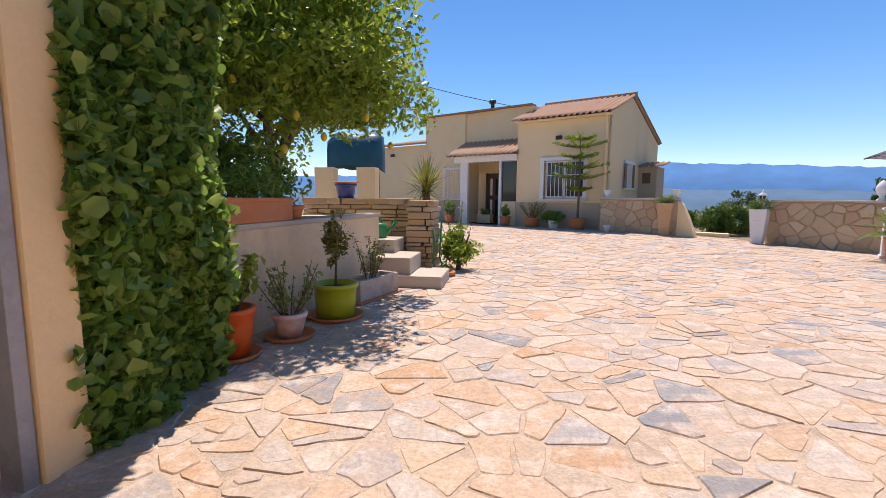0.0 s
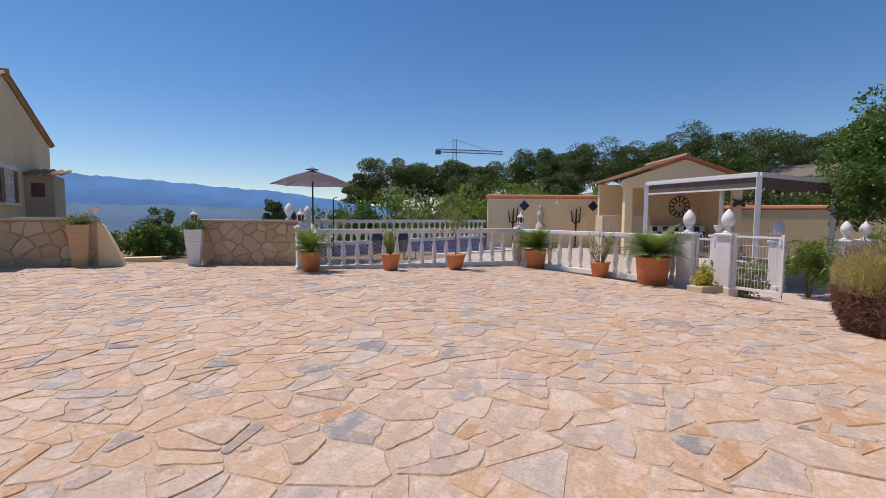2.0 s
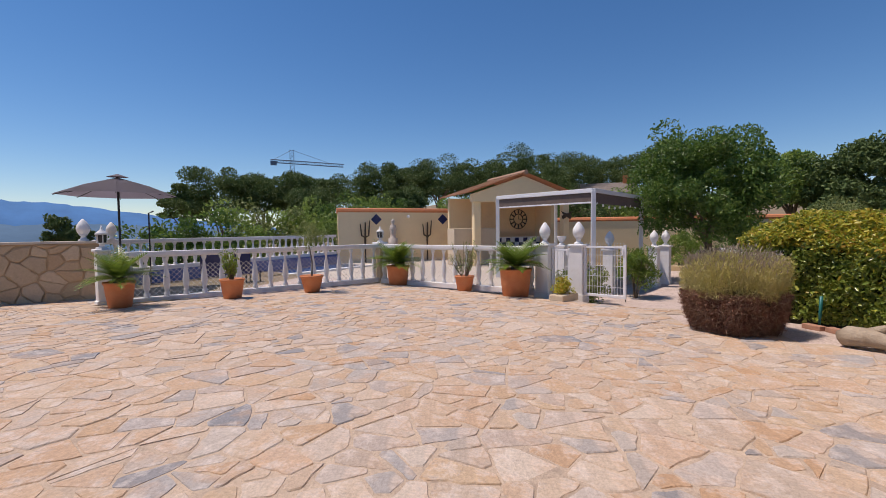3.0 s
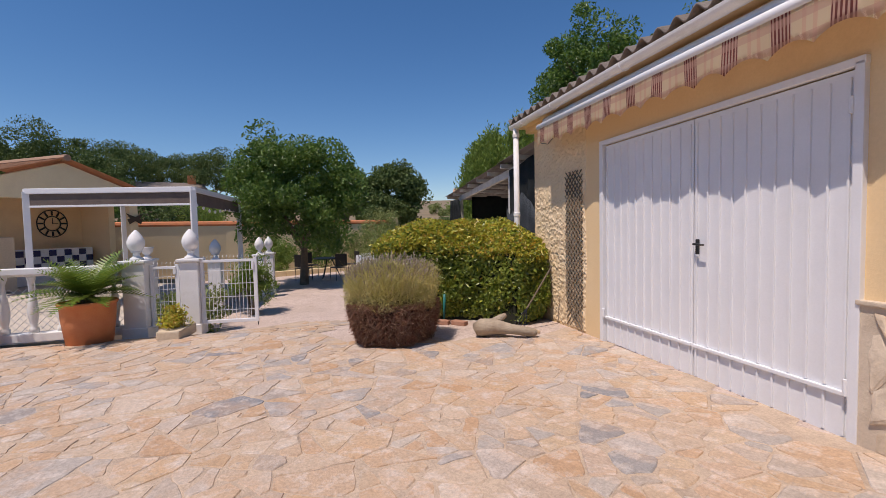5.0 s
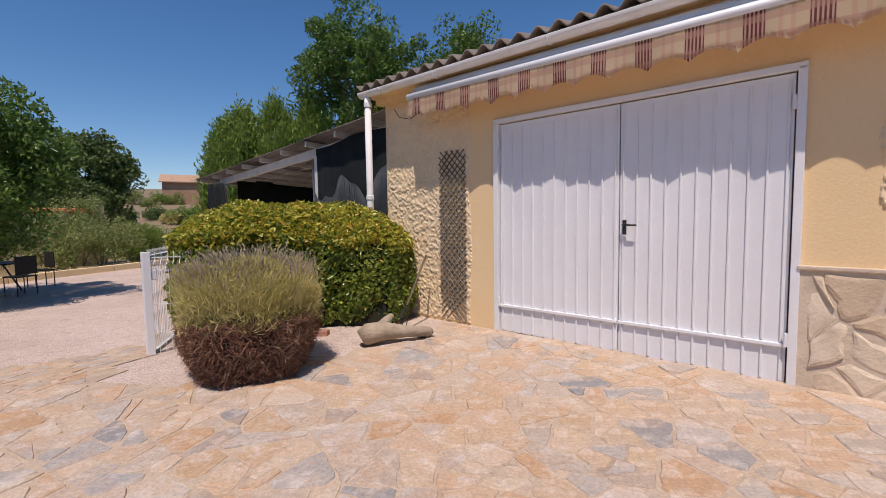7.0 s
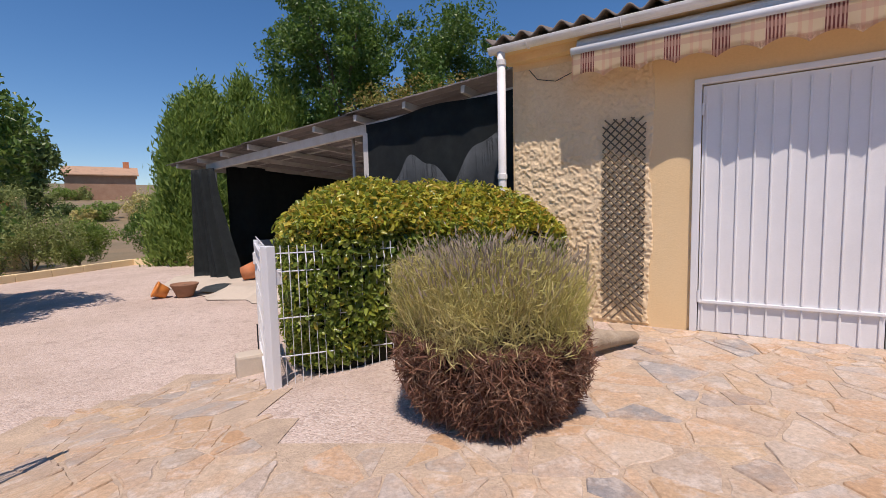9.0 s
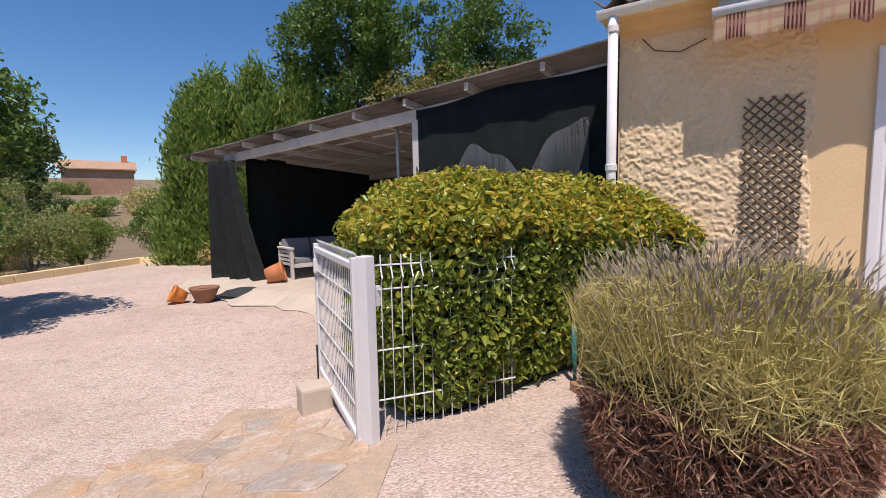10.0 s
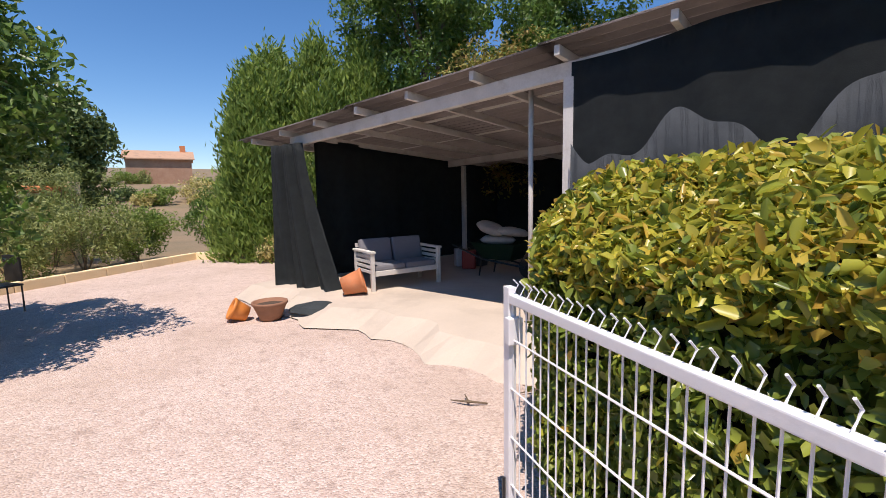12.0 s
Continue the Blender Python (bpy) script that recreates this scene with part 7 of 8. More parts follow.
N = 8
ap = bm.verts.new((0, 0, 2.78))
mid = [bm.verts.new((0.62 * math.cos(2 * math.pi * i / N), 0.62 * math.sin(2 * math.pi * i / N), 2.60)) for i in range(N)]
rim = [bm.verts.new((1.2 * math.cos(2 * math.pi * i / N), 1.2 * math.sin(2 * math.pi * i / N), 2.36)) for i in range(N)]
for i in range(N):
    k = (i + 1) % N
    bm.faces.new((ap, mid[i], mid[k]))
    bm.faces.new((mid[i], rim[i], rim[k], mid[k]))
bmesh.ops.solidify(bm, geom=bm.faces[:], thickness=0.008)
part("canopy", bm, M_PARASOL, umb)
part("vent_cap", lathe([(0.22, 2.79), (0.02, 2.86)], 8), M_PARASOL, umb)
part("pole", tube([(0, 0, 0), (0, 0, 2.8)], 0.024, 8), M_DARK, umb)
for i in range(N):
    part("rib", tube([(0, 0, 2.72), (1.18 * math.cos(2 * math.pi * i / N), 1.18 * math.sin(2 * math.pi * i / N), 2.34)], 0.008, 4), M_DARK, umb)
part("base_plate", lathe([(0.28, 0.0), (0.26, 0.06), (0.03, 0.10)], 16), M_DARK, umb)
sl = thing("garden_lamp_post", pose(11.6, 12.1, -0.17), "thin black garden shower post", "post")
part("pole", tube([(0, 0, 0), (0, 0, 2.0), (0.15, 0, 2.05)], 0.02, 6), M_DARK, sl)
for i, (x, y) in enumerate(((11.6, 10.2), (12.5, 9.8))):
    ch_ = thing("pool_chair", pose(x, y, -0.17, 0, 0, -40 + 20 * i), "low purple-grey pool chair", "chair", "pool chairs")
    part("seat", boxes(((0, 0, 0.35), (0.5, 0.5, 0.06)), bevel=0.01), M_NAVY, ch_)
    part("backrest", boxes(((0, 0.25, 0.65), (0.5, 0.05, 0.6)), bevel=0.01), M_NAVY, ch_)
    for sx in (-0.22, 0.22):
        for sy in (-0.22, 0.22):
            part("leg", boxes(((sx, sy, 0.17), (0.03, 0.03, 0.34))), M_DARK, ch_)

# ---- gravel yard ----
kerb = thing("kerb", Matrix(), "low cream concrete kerb edging the gravel yard", "kerb", kind="structure")
KP = [(19.9, -3.0), (19.7, -7.3), (19.4, -12.0), (16.9, -11.7), (15.4, -11.5)]
for a, b in zip(KP, KP[1:]):
    n = max(1, int(math.hypot(b[0] - a[0], b[1] - a[1]) / 0.9))
    for i in range(n):
        p0 = (a[0] + (b[0] - a[0]) * i / n, a[1] + (b[1] - a[1]) * i / n)
        p1 = (a[0] + (b[0] - a[0]) * (i + 0.985) / n, a[1] + (b[1] - a[1]) * (i + 0.985) / n)
        z = gz(*p0)
        beam((*p0, z + 0.08), (*p1, z + 0.08), 0.16, 0.24, "kerb_block", M_WALLH, kerb)
log = thing("driftwood_log", pose(6.64, -1.44, gz(6.6, -1.4) + 0.02, 0, 0, 34), "bleached gnarled driftwood log on the gravel", "log")
M_DRIFT = surf("driftwood", (0.42, 0.34, 0.25), (0.30, 0.23, 0.16), 7, 0.9, 0.8, 25, 0.2, dirt=(0.18, 0.13, 0.09), dist=0.02)
part("trunk", tube([(0.30, 0.02, 0.06), (0.22, 0.02, 0.10), (0.08, 0.0, 0.11), (-0.15, 0.03, 0.09), (-0.42, 0.02, 0.06), (-0.46, 0.02, 0.055)], [0.085, 0.11, 0.10, 0.065, 0.05, 0.03], 12), M_DRIFT, log, "", True)
part("stub", tube([(0.10, -0.02, 0.14), (0.0, -0.10, 0.20), (-0.06, -0.14, 0.23)], [0.06, 0.045, 0.03], 10), M_DRIFT, log, "", True)
stk = thing("plant_stake", pose(7.87, -1.60, gz(7.87, -1.6), 3, 0, 0), "turquoise plastic pipe stake at the hedge foot", "stake")
part("stake_tube", tube([(0, 0, -0.03), (0, 0, 0.2), (0.005, 0, 0.42)], 0.019, 10), plain("turquoise_plastic", (0.01, 0.16, 0.15), 0.4), stk, "", True)
for x, y, r in ((7.80, -1.50, 24), (7.56, -1.62, 10)):
    bk = thing("edging_brick", pose(x, y, gz(x, y), 0, 0, r), "worn red clay brick edging the hedge bed", "brick", "edging bricks")
    part("brick_body", box(bmesh.new(), (0, 0, 0.03), (0.23, 0.11, 0.065), 0, 0.012), surf("worn_brick", (0.36, 0.17, 0.11), (0.44, 0.24, 0.16), 12.0, 0.9, 0.5, 40.0, 0.2, dirt=(0.50, 0.38, 0.29)), bk)
rk = thing("garden_fork", Matrix(), "old garden fork with grey handle leaning on the wall", "garden fork")
part("handle", tube([(6.62, -1.96, 0.28), (6.50, -2.36, 0.82)], 0.012, 8), M_BARK, rk)
for k in range(4):
    part("tine", tube([(6.62, -1.96, 0.28), (6.60 + 0.04 * k, -1.92 + 0.015 * k, 0.14), (6.62 + 0.04 * k, -1.86 + 0.015 * k, 0.0)], 0.006, 5), M_DARK, rk)
peb = np.random.default_rng(551)
for i in range(9):
    x, y = 6.35 + peb.uniform(-0.25, 0.5), -1.75 + peb.uniform(-0.15, 0.35)
    t = thing("loose_stone", pose(x, y, gz(x, y) + 0.005, 0, 0, peb.uniform(0, 180)), "loose stone at the edge of the gravel bed", "stone", "loose stones")
    part("rock", box(bmesh.new(), (0, 0, 0.02), (peb.uniform(0.05, 0.13), peb.uniform(0.05, 0.1), 0.045), 0, 0.015), M_RUBBLE_O, t)

# bench under the carport
bench = thing("garden_sofa", pose(11.72, -7.35, -0.14, 0, 0, -136), "white slatted garden sofa with grey cushions", "sofa")
for x in (-0.62, 0.62):
    for y in (0.0, 0.62):
        part("leg", boxes(((x, y, 0.30), (0.06, 0.06, 0.62)), bevel=0.005), M_WOODW, bench)
    part("arm_rest", boxes(((x, 0.31, 0.62), (0.09, 0.72, 0.035)), bevel=0.006), M_WOODW, bench)
    for k in range(4):
        part("arm_slat", boxes(((x, 0.31, 0.30 + 0.08 * k), (0.025, 0.58, 0.05)), bevel=0.004), M_WOODW, bench)
part("seat_rail", boxes(((0, 0.02, 0.27), (1.2, 0.04, 0.08)), bevel=0.005), M_WOODW, bench)
part("seat_base", boxes(((0, 0.31, 0.28), (1.2, 0.56, 0.03))), M_WOODW, bench)
for k in range(4):
    part("back_slat", boxes(((0, 0.64 + 0.02 * k, 0.38 + 0.1 * k), (1.2, 0.025, 0.07)), bevel=0.004), M_WOODW, bench)
for x in (-0.3, 0.3):
    part("seat_cushion", boxes(((x, 0.30, 0.35), (0.57, 0.56, 0.11)), bevel=0.035), M_GREY, bench)
    bm = box(bmesh.new(), (0, 0, 0), (0.57, 0.12, 0.42), 0, 0.04, Matrix.Translation((x, 0.55, 0.58)) @ Matrix.Rotation(-0.22, 4, "X"))
    part("back_cushion", bm, M_GREY, bench)
wb = thing("wheelbarrow", pose(10.2, -8.5, -0.14, 0, 0, 150), "dark green wheelbarrow heaped with pale sacks", "wheelbarrow")
bm = bmesh.new()
a = [bm.verts.new((x, y, 0.32)) for x, y in ((-0.3, -0.2), (0.3, -0.22), (0.3, 0.22), (-0.3, 0.2))]
b = [bm.verts.new((x, y, 0.62)) for x, y in ((-0.5, -0.32), (0.45, -0.34), (0.45, 0.34), (-0.5, 0.32))]
bm.faces.new(a[::-1])
for i in range(4):
    bm.faces.new((a[i], a[(i + 1) % 4], b[(i + 1) % 4], b[i]))
bmesh.ops.solidify(bm, geom=bm.faces[:], thickness=0.01)
part("tray", bm, plain("dark_green_paint", (0.02, 0.06, 0.03), 0.5), wb)
bm = tube([(0, -0.03, 0), (0, 0.03, 0)], 0.19, 18)
bmesh.ops.transform(bm, matrix=Matrix.Translation((0.55, 0, 0.19)), verts=bm.verts)
part("wheel", bm, M_DARK, wb)
for s in (-0.25, 0.25):
    part("shaft_bar", tube([(0.5, s * 0.3, 0.2), (-0.3, s, 0.32), (-0.95, s * 1.1, 0.55)], 0.018, 8), M_DARK, wb)
    part("stand", tube([(-0.3, s, 0.3), (-0.35, s, 0.0)], 0.015, 6), M_DARK, wb)
M_SACK = surf("pale_sack", (0.52, 0.47, 0.42), (0.40, 0.35, 0.31), 6, 0.9, 0.5, 20, 0.15)
for i, (x, y, z, rz) in enumerate(((-0.1, 0.0, 0.66, 10), (0.15, 0.08, 0.80, 60), (-0.2, -0.08, 0.88, -20))):
    sk = thing("sack", wb.matrix_world @ pose(x, y, z, 0, 8 * i, rz), "limp pale plastic sack on the wheelbarrow", "sack", "sacks")
    part("sack_body", lathe([(0.05, -0.07), (0.24, -0.06), (0.30, 0.0), (0.22, 0.07), (0.05, 0.10)], 14, None, Matrix.Diagonal((1.2, 0.75, 1, 1))), M_SACK, sk, "", True)
for i, (x, y, c) in enumerate(((10.9, -9.2, (0.35, 0.03, 0.02)), (11.1, -9.5, (0.5, 0.5, 0.5)), (10.7, -9.6, (0.05, 0.05, 0.06)))):
    jc = thing("fuel_can", pose(x, y, -0.14, 0, 0, 30 * i), "plastic canister standing at the back of the carport", "canister", "canisters")
    part("can_body", boxes(((0, 0, 0.2), (0.28, 0.18, 0.38)), bevel=0.03), plain("canister_paint", c, 0.4), jc)
    part("can_cap", lathe([(0.03, 0.38), (0.03, 0.44)], 10), M_DARK, jc)
M_CLAY = surf("brown_clay", (0.30, 0.15, 0.09), (0.24, 0.12, 0.07), 6, 0.8, 0.3, 40, 0.12)
t, z = pot("clay_bowl", 13.42, -6.03, 0.24, 0.26, M_CLAY, "brown clay bowl by the gathered net", taper=0.6)
op = thing("tipped_pot", pose(13.84, -5.92, gz(13.8, -5.9) + 0.14, 0, 62, 40), "orange plastic pot lying tipped on the gravel", "plant pot")
part("pot_body", lathe(pot_profile(0.15, 0.24), 24, None, Matrix.Translation((0, 0, -0.12))), plain("pale_orange_plastic", (0.70, 0.24, 0.05), 0.5), op, "", True)
cp = thing("tipped_pot", pose(12.42, -6.72, -0.14 + 0.17, 0, 75, 200), "large terracotta pot lying beside the net", "plant pot")
part("pot_body", lathe(pot_profile(0.19, 0.34), 24, None, Matrix.Translation((0, 0, -0.17))), M_TERRA, cp, "", True)
rag = thing("net_hem", pose(12.75, -6.25, -0.28), "loose folds of black net lying on the ground", "shade net")
part("folds", lathe([(0.34, 0.0), (0.26, 0.07), (0.10, 0.12), (0.01, 0.13)], 9, None, Matrix.Diagonal((1.5, 0.8, 1, 1))), M_NET, rag)
# table under the garden tree
tb = thing("garden_table", pose(17.9, -4.9, gz(17.9, -4.9)), "dark garden table under the tree", "table")
part("tabletop", lathe([(0.55, 0.70), (0.56, 0.73), (0.02, 0.74)], 20), M_DARK, tb)
for k in range(3):
    a = 2.094 * k
    part("leg", tube([(0.1 * math.cos(a), 0.1 * math.sin(a), 0.7), (0.42 * math.cos(a), 0.42 * math.sin(a), 0)], 0.02, 6), M_DARK, tb)
chair0 = thing("garden_chair", pose(17.0, -4.8, gz(17.0, -4.8), 0, 0, 90), "dark metal garden chair at the table", "chair", "chairs at the garden table")
part("seat", boxes(((0, 0, 0.44), (0.44, 0.44, 0.03)), bevel=0.006), M_DARK, chair0)
part("backrest", boxes(((0, 0.21, 0.7), (0.44, 0.03, 0.42)), bevel=0.006), M_DARK, chair0)
for sx in (-0.2, 0.2):
    for sy in (-0.2, 0.2):
        part("leg", tube([(sx, sy, 0), (sx, sy, 0.44)], 0.012, 6), M_DARK, chair0)
for x, y, r in ((18.8, -4.6, -80), (17.8, -3.9, 10), (18.0, -5.9, 170)):
    copy_thing(chair0, pose(x, y, gz(x, y), 0, 0, r))
# twigs lying on the gravel
for i, (x, y) in enumerate(((10.28, -3.72), (9.75, -4.0))):
    tw = thing("twig", pose(x, y, gz(x, y) + 0.01, 0, 0, 40 * i), "dark dead twig lying on the gravel", "twig", "twigs")
    part("stick", tube([(-0.15, 0, 0.01), (0, 0.03, 0.03), (0.16, -0.02, 0.01)], [0.006, 0.012, 0.004], 5, tube([(0, 0.03, 0.02), (0.05, -0.1, 0.03)], [0.01, 0.004], 5)), M_BARK, tw)

# ---- house front plants ----
def hp(u, v):
    p = HM @ Vector((u, v, 0))
    return p.x, p.y


def topiary(u, v, r, label, seed):
    x, y = hp(u, v)
    t_, z_ = pot("topiary_pot", x, y, 0.20, 0.34, M_TERRA, label, group="pots before the house")
    q_, d_ = clumps(np.random.default_rng(seed), 34, 60, (0, 0, z_ + r * 1.2), (r * 0.8, r * 0.8, r * 1.15), r * 0.3, 0.6)
    leaf_mesh("clipped_ball", q_, 0.04, 0.02, L_IVY, t_, d_, 0.4, seed)


topiary(-5.85, -0.45, 0.26, "terracotta pot with a clipped dark green cone", 561)
topiary(-3.42, -0.40, 0.20, "terracotta pot with a clipped dark green ball", 562)
x, y = hp(-2.35, -0.45)
t, z = pot("house_pot", x, y, 0.27, 0.32, M_TERRA, "wide terracotta pot with a sprawling plant", group="pots before the house")
sprigs(t, z, 20, 0.55, 0.45, L_RUST, (0.07, 0.03), 563, 24)
x, y = hp(-1.55, -0.50)
t, z = pot("house_pot", x, y, 0.17, 0.26, M_WHITEM, "white pot with a bushy green plant", group="pots before the house")
q, dd = clumps(np.random.default_rng(564), 30, 50, (0, 0, z + 0.18), (0.38, 0.38, 0.24), 0.12, 0.3)
leaf_mesh("foliage", q, 0.08, 0.03, L_IVY, t, dd, 0.4, 565)
x, y = hp(-0.72, -0.52)
t, z = pot("house_pot", x, y, 0.29, 0.36, M_TERRA, "terracotta pot with a tiered Norfolk pine", group="pots before the house")
part("trunk", tube([(0, 0, z - 0.05), (0.02, 0, 1.5), (0, 0, 3.0)], [0.045, 0.035, 0.008], 8), M_BARK, t)
nr = np.random.default_rng(566)
P, D = [], []
bm = bmesh.new()
for k, (zz, ln_) in enumerate(((1.25, 0.45), (1.62, 1.0), (1.95, 0.95), (2.28, 0.62), (2.62, 0.85), (2.85, 0.55))):
    for j in range(6):
        a = j * 1.047 + 0.5 * k + nr.uniform(-0.15, 0.15)
        l = ln_ * nr.uniform(0.75, 1.05)
        tip = Vector((l * math.cos(a), l * math.sin(a), zz + l * 0.18))
        tube([(0, 0, zz), (tip.x * 0.5, tip.y * 0.5, zz + 0.03), tip], [0.014, 0.010, 0.004], 5, bm)
        for m in range(110):
            s = nr.uniform(0.15, 1)
            P.append((tip.x * s + nr.normal(0, 0.035), tip.y * s + nr.normal(0, 0.035), zz + l * 0.18 * s * s + nr.uniform(-0.02, 0.06)))
            D.append((math.cos(a) * 0.8, math.sin(a) * 0.8, 0.5))
part("branches", bm, M_BARK, t)
leaf_mesh("foliage", P, 0.11, 0.022, L_LEMON, t, D, 0.55, 567, along=True)
x, y = hp(0.35, -0.95)
t, z = pot("small_urn", x, y, 0.10, 0.20, M_WHITEM, "small white pot at the foot of the stone wall", taper=0.6)
x, y = hp(-5.05, 0.9)
pb = thing("porch_planter", pose(x, y, 0.14, 0, 0, -28), "low cream box planter in the porch", "planter")
part("planter_body", boxes(((0, 0, 0.17), (0.62, 0.3, 0.34)), bevel=0.01), M_WALLH, pb)
q, dd = clumps(np.random.default_rng(568), 14, 30, (0, 0, 0.42), (0.28, 0.12, 0.12), 0.08, 0.2)
leaf_mesh("foliage", q, 0.06, 0.025, L_IVY, pb, dd, 0.4, 569)
low = thing("low_curved_wall", pose(6.6, 14.6, -0.35, 0, 0, -35), "low curved rendered planter wall below the gap", "planter", kind="structure")
part("wall", boxes(((0, 0, 0.1), (1.5, 0.3, 0.75)), bevel=0.05), M_WALLH, low)

# ---- distance ----
def building(name, x, y, w, dp, h, rz, label, z, wallm=M_WALLH, roofm=M_TERRA):
    t_ = thing(name, pose(x, y, z, 0, 0, rz), label, "house")
    part("wall", boxes(((0, dp / 2, h / 2 - 1), (w, dp, h + 2))), wallm, t_)
    bm_ = bmesh.new()
    for s in (-1, 1):
        prism([(s * 0.0, h + w * 0.0 + 1.1), (s * (dp / 2 + 0.4), h - 0.1), (s * (dp / 2 + 0.4), h + 0.05), (0, h + 1.3)], -w / 2 - 0.4, w / 2 + 0.4, bm_, Matrix.Translation((0, dp / 2, 0)) @ Matrix.Rotation(radians(90), 4, "Z") @ Matrix.Rotation(radians(90), 4, "X"))
    part("roof", bm_, roofm, t_)
    for k in range(4):
        win_ = part("window", boxes(((-w / 2 + w * (k + 0.5) / 4, -0.03, h * 0.55), (w * 0.09, 0.06, h * 0.35))), M_GLASS, t_)
    part("chimney", boxes(((-w * 0.38, dp / 2, h + 1.4), (0.7, 0.7, 1.3))), M_TERRA, t_)
    return t_


scr = np.random.default_rng(611)
for i in range(26):
    az, dist = radians(scr.uniform(-66, -36)), scr.uniform(34, 74)
    x, y = 9.35 + dist * math.cos(az), 0.68 + dist * math.sin(az)
    r = scr.uniform(0.9, 2.0)
    bush("scrub_bush", x, y, r * scr.uniform(0.8, 1.3), (r, r, r * 0.6), "olive-green scrub bush on the dry hillside", (L_OLIVE, L_CYP, L_LAV, L_PINE)[i % 4], 16, 110, (0.22, 0.10), r * 0.4, 620 + i, group="scrub on the hillside")
fx, fy = 9.35 + 78 * math.cos(radians(-48.4)), 0.68 + 78 * math.sin(radians(-48.4))
building("distant_house", fx, fy, 7.6, 5, 1.7, 41, "distant brick-coloured farmhouse on the dry slope", 5.4, surf("brown_brick_far", (0.34, 0.19, 0.12), (0.42, 0.26, 0.17), 1.0, 0.9, 0.3, 6.0, 0.2), M_TILE)
building("distant_house", 56, -6.4, 6, 5, 2.6, 82, "distant brown villa half hidden by pines", 2.4, M_RMORTAR, M_GTILE)
crane = thing("tower_crane", pose(0.6 + 165 * math.cos(radians(29.7)), 1 + 165 * math.sin(radians(29.7)), -6, 0, 0, 119.7), "distant blue-grey tower crane above the pines", "crane")
M_CRANE = plain("crane_paint", (0.10, 0.16, 0.25), 0.6)
zc = 25.5 + 6


def lattice(a, b, w, n, name):
    bm_ = bmesh.new()
    a, b = Vector(a), Vector(b)
    d = (b - a).normalized()
    s1 = d.cross(Vector((0, 1, 0) if abs(d.z) > 0.5 else (0, 0, 1))).normalized() * w / 2
    s2 = d.cross(s1).normalized() * w / 2
    for o in (s1 + s2, s1 - s2, -s1 + s2, -s1 - s2):
        tube([a + o, b + o], 0.09, 4, bm_)
    for i in range(n):
        p, q_ = a.lerp(b, i / n), a.lerp(b, (i + 1) / n)
        for o1, o2 in ((s1 + s2, s1 - s2), (s1 - s2, -s1 - s2), (-s1 - s2, -s1 + s2), (-s1 + s2, s1 + s2)):
            tube([p + o1, q_ + o2], 0.05, 3, bm_)
    return part(name, bm_, M_CRANE, crane)


lattice((0, 0, 0), (0, 0, zc + 4), 1.3, 24, "mast")
lattice((7, 0, zc), (-17.5, 0, zc - 0.8), 1.0, 26, "jib")
part("counterweight", boxes(((6.0, 0, zc - 0.7), (2.0, 1.0, 1.4))), M_CRANE, crane)
part("tie", tube([(0, 0, zc + 4), (-12, 0, zc + 0.1)], 0.06, 4, tube([(0, 0, zc + 4), (6, 0, zc + 0.5)], 0.06, 4)), M_CRANE, crane)
# hills beyond the valley, their haze painted as blue colour plus slight emission
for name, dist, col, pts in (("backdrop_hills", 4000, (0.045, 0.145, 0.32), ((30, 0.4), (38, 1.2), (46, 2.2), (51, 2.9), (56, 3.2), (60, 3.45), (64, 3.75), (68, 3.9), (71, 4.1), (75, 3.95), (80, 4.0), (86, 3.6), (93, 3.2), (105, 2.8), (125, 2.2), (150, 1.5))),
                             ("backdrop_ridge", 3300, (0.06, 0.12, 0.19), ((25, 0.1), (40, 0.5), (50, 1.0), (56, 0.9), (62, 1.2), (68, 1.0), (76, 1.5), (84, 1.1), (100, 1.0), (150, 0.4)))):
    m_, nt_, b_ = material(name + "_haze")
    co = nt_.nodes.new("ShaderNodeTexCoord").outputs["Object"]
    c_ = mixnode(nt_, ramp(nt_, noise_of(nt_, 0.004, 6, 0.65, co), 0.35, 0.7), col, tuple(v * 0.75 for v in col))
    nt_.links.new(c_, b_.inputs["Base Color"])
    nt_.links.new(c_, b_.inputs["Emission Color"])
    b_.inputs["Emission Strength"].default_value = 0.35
    b_.inputs["Roughness"].default_value = 1.0
    azs = np.linspace(pts[0][0], pts[-1][0], 240)
    els = np.interp(azs, [p[0] for p in pts], [p[1] for p in pts])
    rr_ = np.random.default_rng(601)
    els = els + 0.05 * np.sin(azs * 1.7) + 0.04 * np.sin(azs * 4.3 + 1) + 0.02 * rr_.normal(size=240)
    V, F = [], []
    for k, (a, e) in enumerate(zip(azs, els)):
        cx_, sx_ = math.cos(radians(a)), math.sin(radians(a))
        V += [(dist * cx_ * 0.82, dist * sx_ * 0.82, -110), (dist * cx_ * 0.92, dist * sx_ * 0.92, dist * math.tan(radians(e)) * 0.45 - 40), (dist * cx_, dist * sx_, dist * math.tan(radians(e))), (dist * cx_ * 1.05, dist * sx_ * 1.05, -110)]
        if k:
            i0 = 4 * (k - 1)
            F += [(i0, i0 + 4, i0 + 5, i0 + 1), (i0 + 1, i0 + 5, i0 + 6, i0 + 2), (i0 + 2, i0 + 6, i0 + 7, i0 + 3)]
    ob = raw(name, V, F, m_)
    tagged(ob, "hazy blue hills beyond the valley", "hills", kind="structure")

# ---- paving stones, the stretch of the drive that the walk crosses as single pieces ----
def area_of(poly):
    return 0.5 * abs(sum(poly[i - 1][0] * poly[i][1] - poly[i][0] * poly[i - 1][1] for i in range(len(poly))))


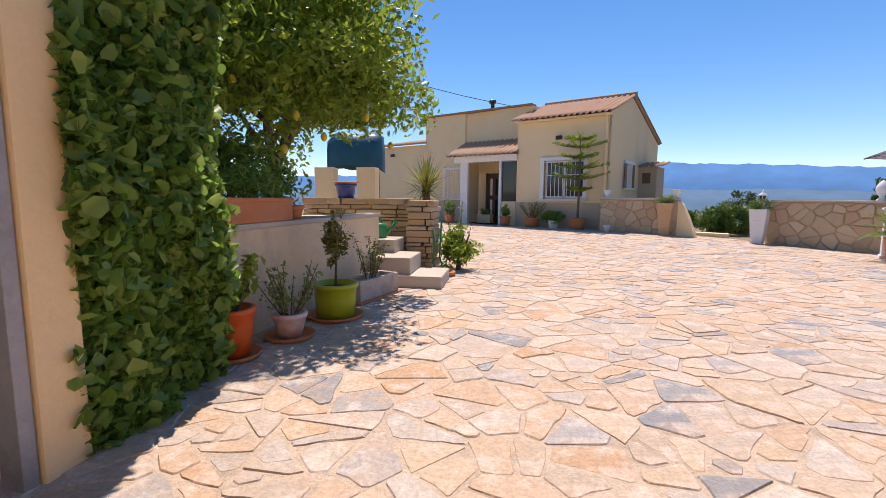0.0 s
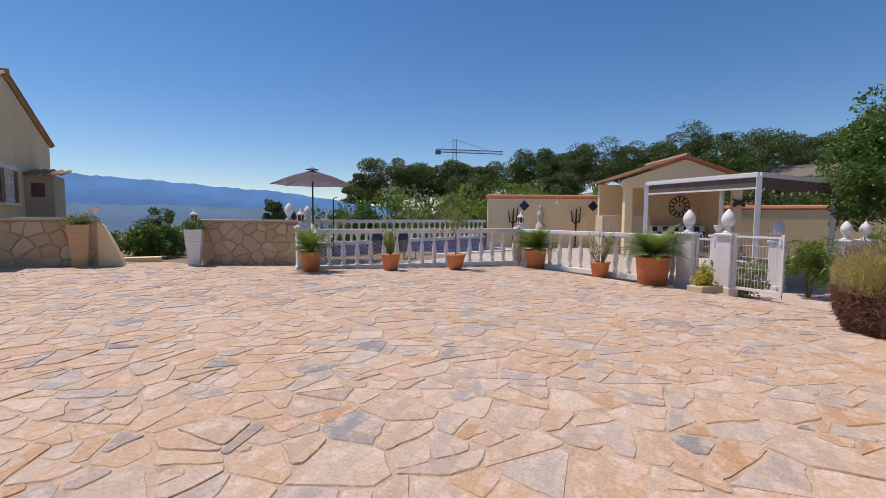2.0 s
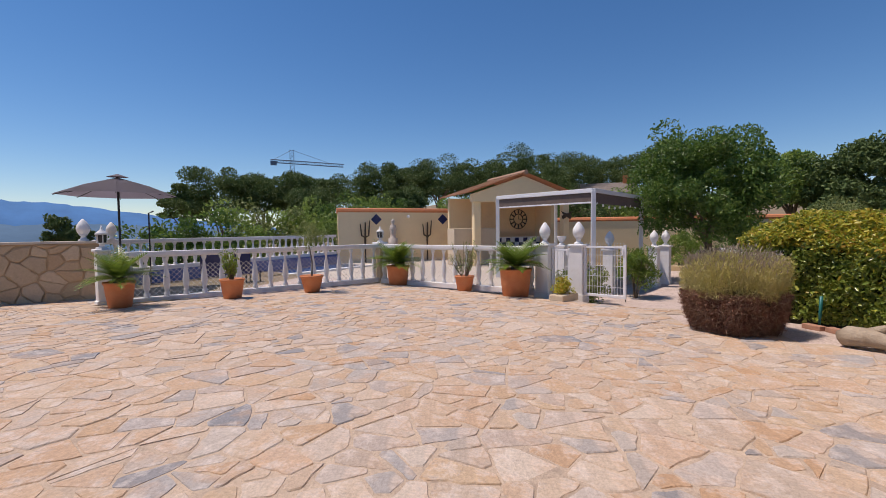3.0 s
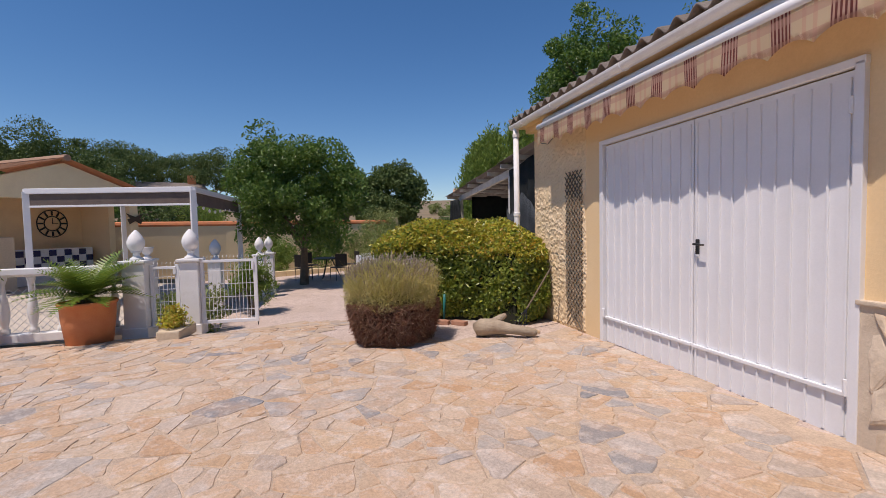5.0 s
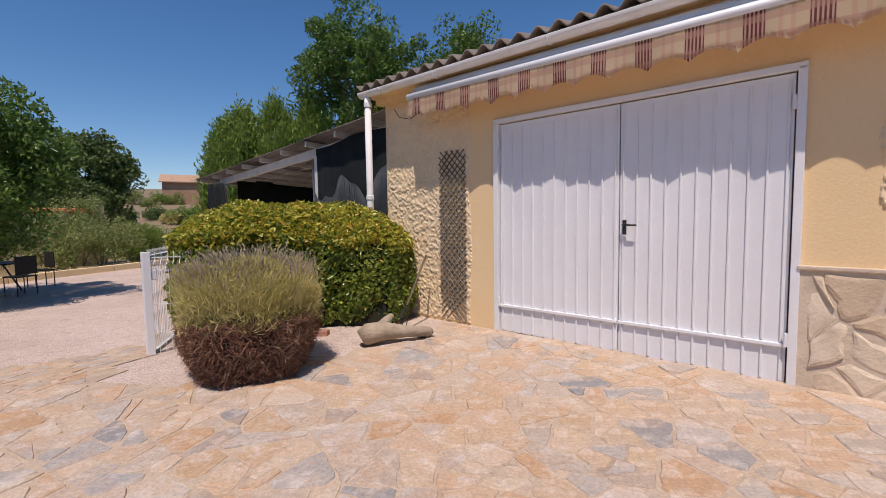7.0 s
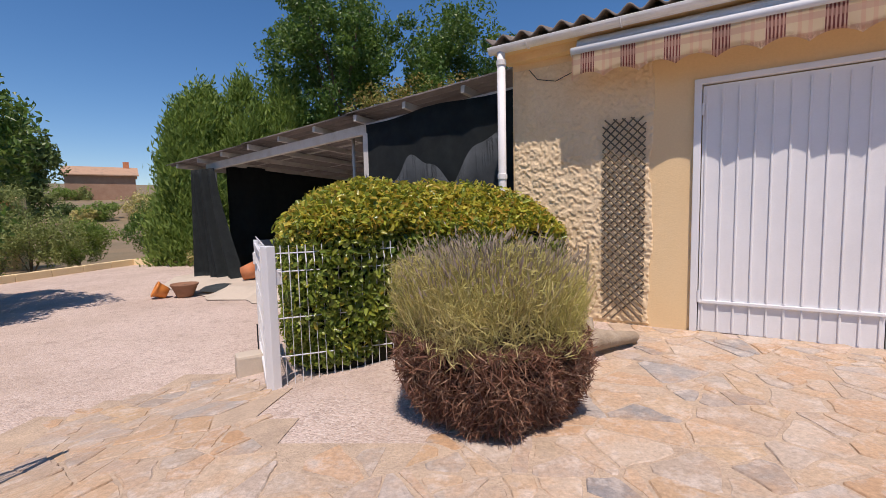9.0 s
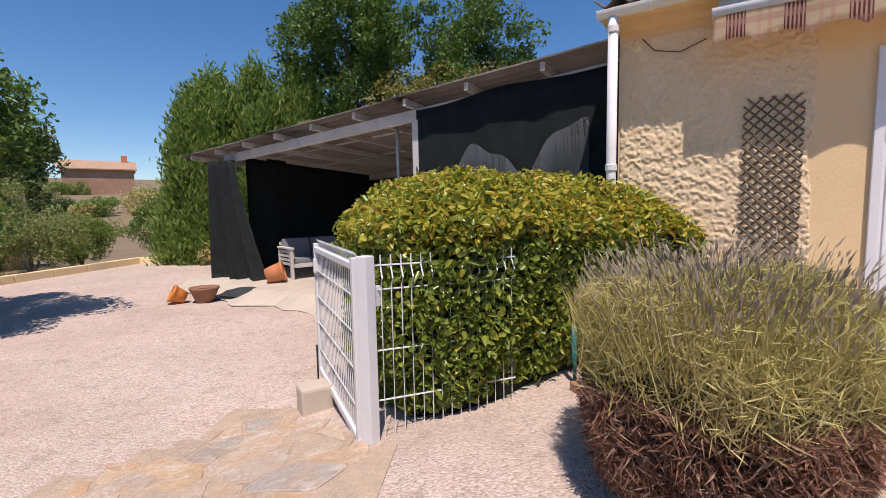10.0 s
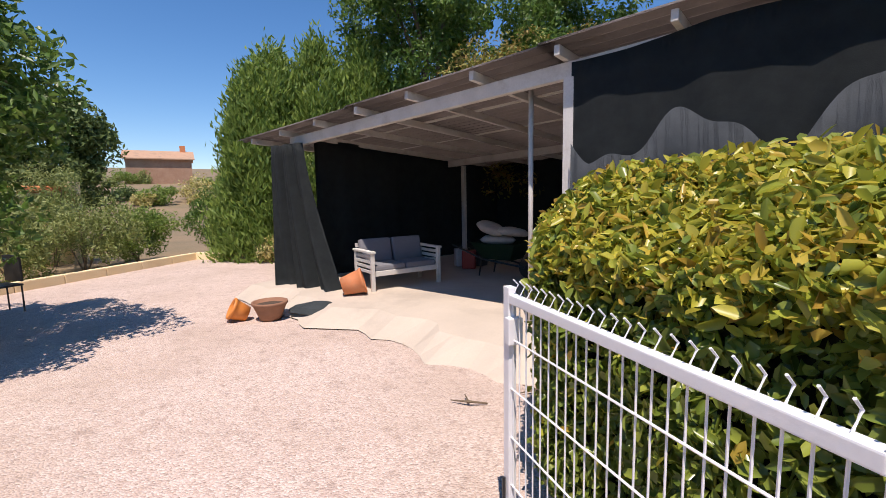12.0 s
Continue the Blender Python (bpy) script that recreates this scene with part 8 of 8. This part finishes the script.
def split_cell(rng, poly):
    """Break a cell in two along a crack across its longest way."""
    n = len(poly)
    cx_, cy_ = sum(p[0] for p in poly) / n, sum(p[1] for p in poly) / n
    far = max(poly, key=lambda p: (p[0] - cx_) ** 2 + (p[1] - cy_) ** 2)
    a = math.atan2(far[1] - cy_, far[0] - cx_) + rng.uniform(-0.55, 0.55)
    cx_, cy_ = cx_ + rng.uniform(-0.04, 0.04), cy_ + rng.uniform(-0.04, 0.04)
    d = (math.cos(a) * 0.1, math.sin(a) * 0.1)
    p, q = (cx_ - d[0], cy_ - d[1]), (cx_ + d[0], cy_ + d[1])
    return [c for c in (clip_cell(poly, p, q), clip_cell(poly, q, p)) if len(c) >= 3]


def shards(rng, poly, limit):
    if area_of(poly) < limit:
        return [poly]
    return [c for half in split_cell(rng, poly) for c in shards(rng, half, limit * rng.uniform(0.8, 1.25))]


def inset_convex(poly, gaps):
    """Move every edge of a convex polygon inwards by its gap."""
    n = len(poly)
    cx_, cy_ = sum(p[0] for p in poly) / n, sum(p[1] for p in poly) / n
    res = poly
    for i in range(n):
        a, b = poly[i], poly[(i + 1) % n]
        l = math.hypot(b[0] - a[0], b[1] - a[1])
        if l < 1e-4:
            continue
        nx_, ny_ = -(b[1] - a[1]) / l, (b[0] - a[0]) / l
        if (cx_ - a[0]) * nx_ + (cy_ - a[1]) * ny_ < 0:
            nx_, ny_ = -nx_, -ny_
        px, py = a[0] + nx_ * gaps[i], a[1] + ny_ * gaps[i]
        res = clip_cell(res, (px + nx_ * 0.1, py + ny_ * 0.1), (px - nx_ * 0.1, py - ny_ * 0.1))
        if len(res) < 3:
            return []
    return res


def blunt(poly):
    """Break off sharp corners."""
    res, n = [], len(poly)
    for i in range(n):
        a, b, c = poly[i - 1], poly[i], poly[(i + 1) % n]
        la, lc = math.hypot(a[0] - b[0], a[1] - b[1]), math.hypot(c[0] - b[0], c[1] - b[1])
        if min(la, lc) < 1e-4:
            continue
        dot = ((a[0] - b[0]) * (c[0] - b[0]) + (a[1] - b[1]) * (c[1] - b[1])) / la / lc
        if dot > 0.35:
            r = min(0.075, 0.4 * min(la, lc))
            res += [(b[0] + (a[0] - b[0]) / la * r, b[1] + (a[1] - b[1]) / la * r), (b[0] + (c[0] - b[0]) / lc * r, b[1] + (c[1] - b[1]) / lc * r)]
        else:
            res.append(b)
    return res


vrng = np.random.default_rng(11)
rest_v, rest_f, n_piece = [], [], 0
stone_cells = []
for p, poly in crazy_cells(vrng, -6, 13.4, -4.2, 19.8, 0.34, 0.30):
    for c in shards(vrng, poly, vrng.choice([0.05, 0.08, 0.11, 0.16], p=[0.25, 0.35, 0.25, 0.15])):
        stone_cells.append(c)
for poly in stone_cells:
    p = (sum(a for a, b in poly) / len(poly), sum(b for a, b in poly) / len(poly))
    if not inside(p[0], p[1], PAVED) or sum(inside(a, b, PAVED) for a, b in poly) < len(poly) - 1:
        continue
    poly = inset_convex(poly, vrng.uniform(0.002, 0.014, len(poly)))
    if len(poly) < 3 or area_of(poly) < 0.004:
        continue
    outline = rough_outline(vrng, blunt(poly), 0.011)
    tilt = vrng.uniform(-0.008, 0.008, 2)
    near = 0.8 < p[0] < 7.6 and -0.6 < p[1] < 3.4 and n_piece < 300
    v, f = slab_mesh("", outline, gz, vrng.uniform(0.0085, 0.015), tilt, vrng.uniform(0.004, 0.009), p if near else None)
    if near:
        me = bpy.data.meshes.new("paving_stone")
        me.from_pydata(v, [], f)
        me.materials.append(M_STONE_O)
        ob = new("paving_stone", me)
        ob.location = (p[0], p[1], 0)
        ob.parent = pavement
        n_piece += 1
    else:
        k = len(rest_v)
        rest_v += v
        rest_f += [tuple(a + k for a in q) for q in f]
me = bpy.data.meshes.new("paving_stones_rest")
me.from_pydata(rest_v, [], rest_f)
me.materials.append(M_STONE_I)
ob = new("paving_stones_rest", me)
ob.parent = pavement
tagged(ob, kind="stuff")
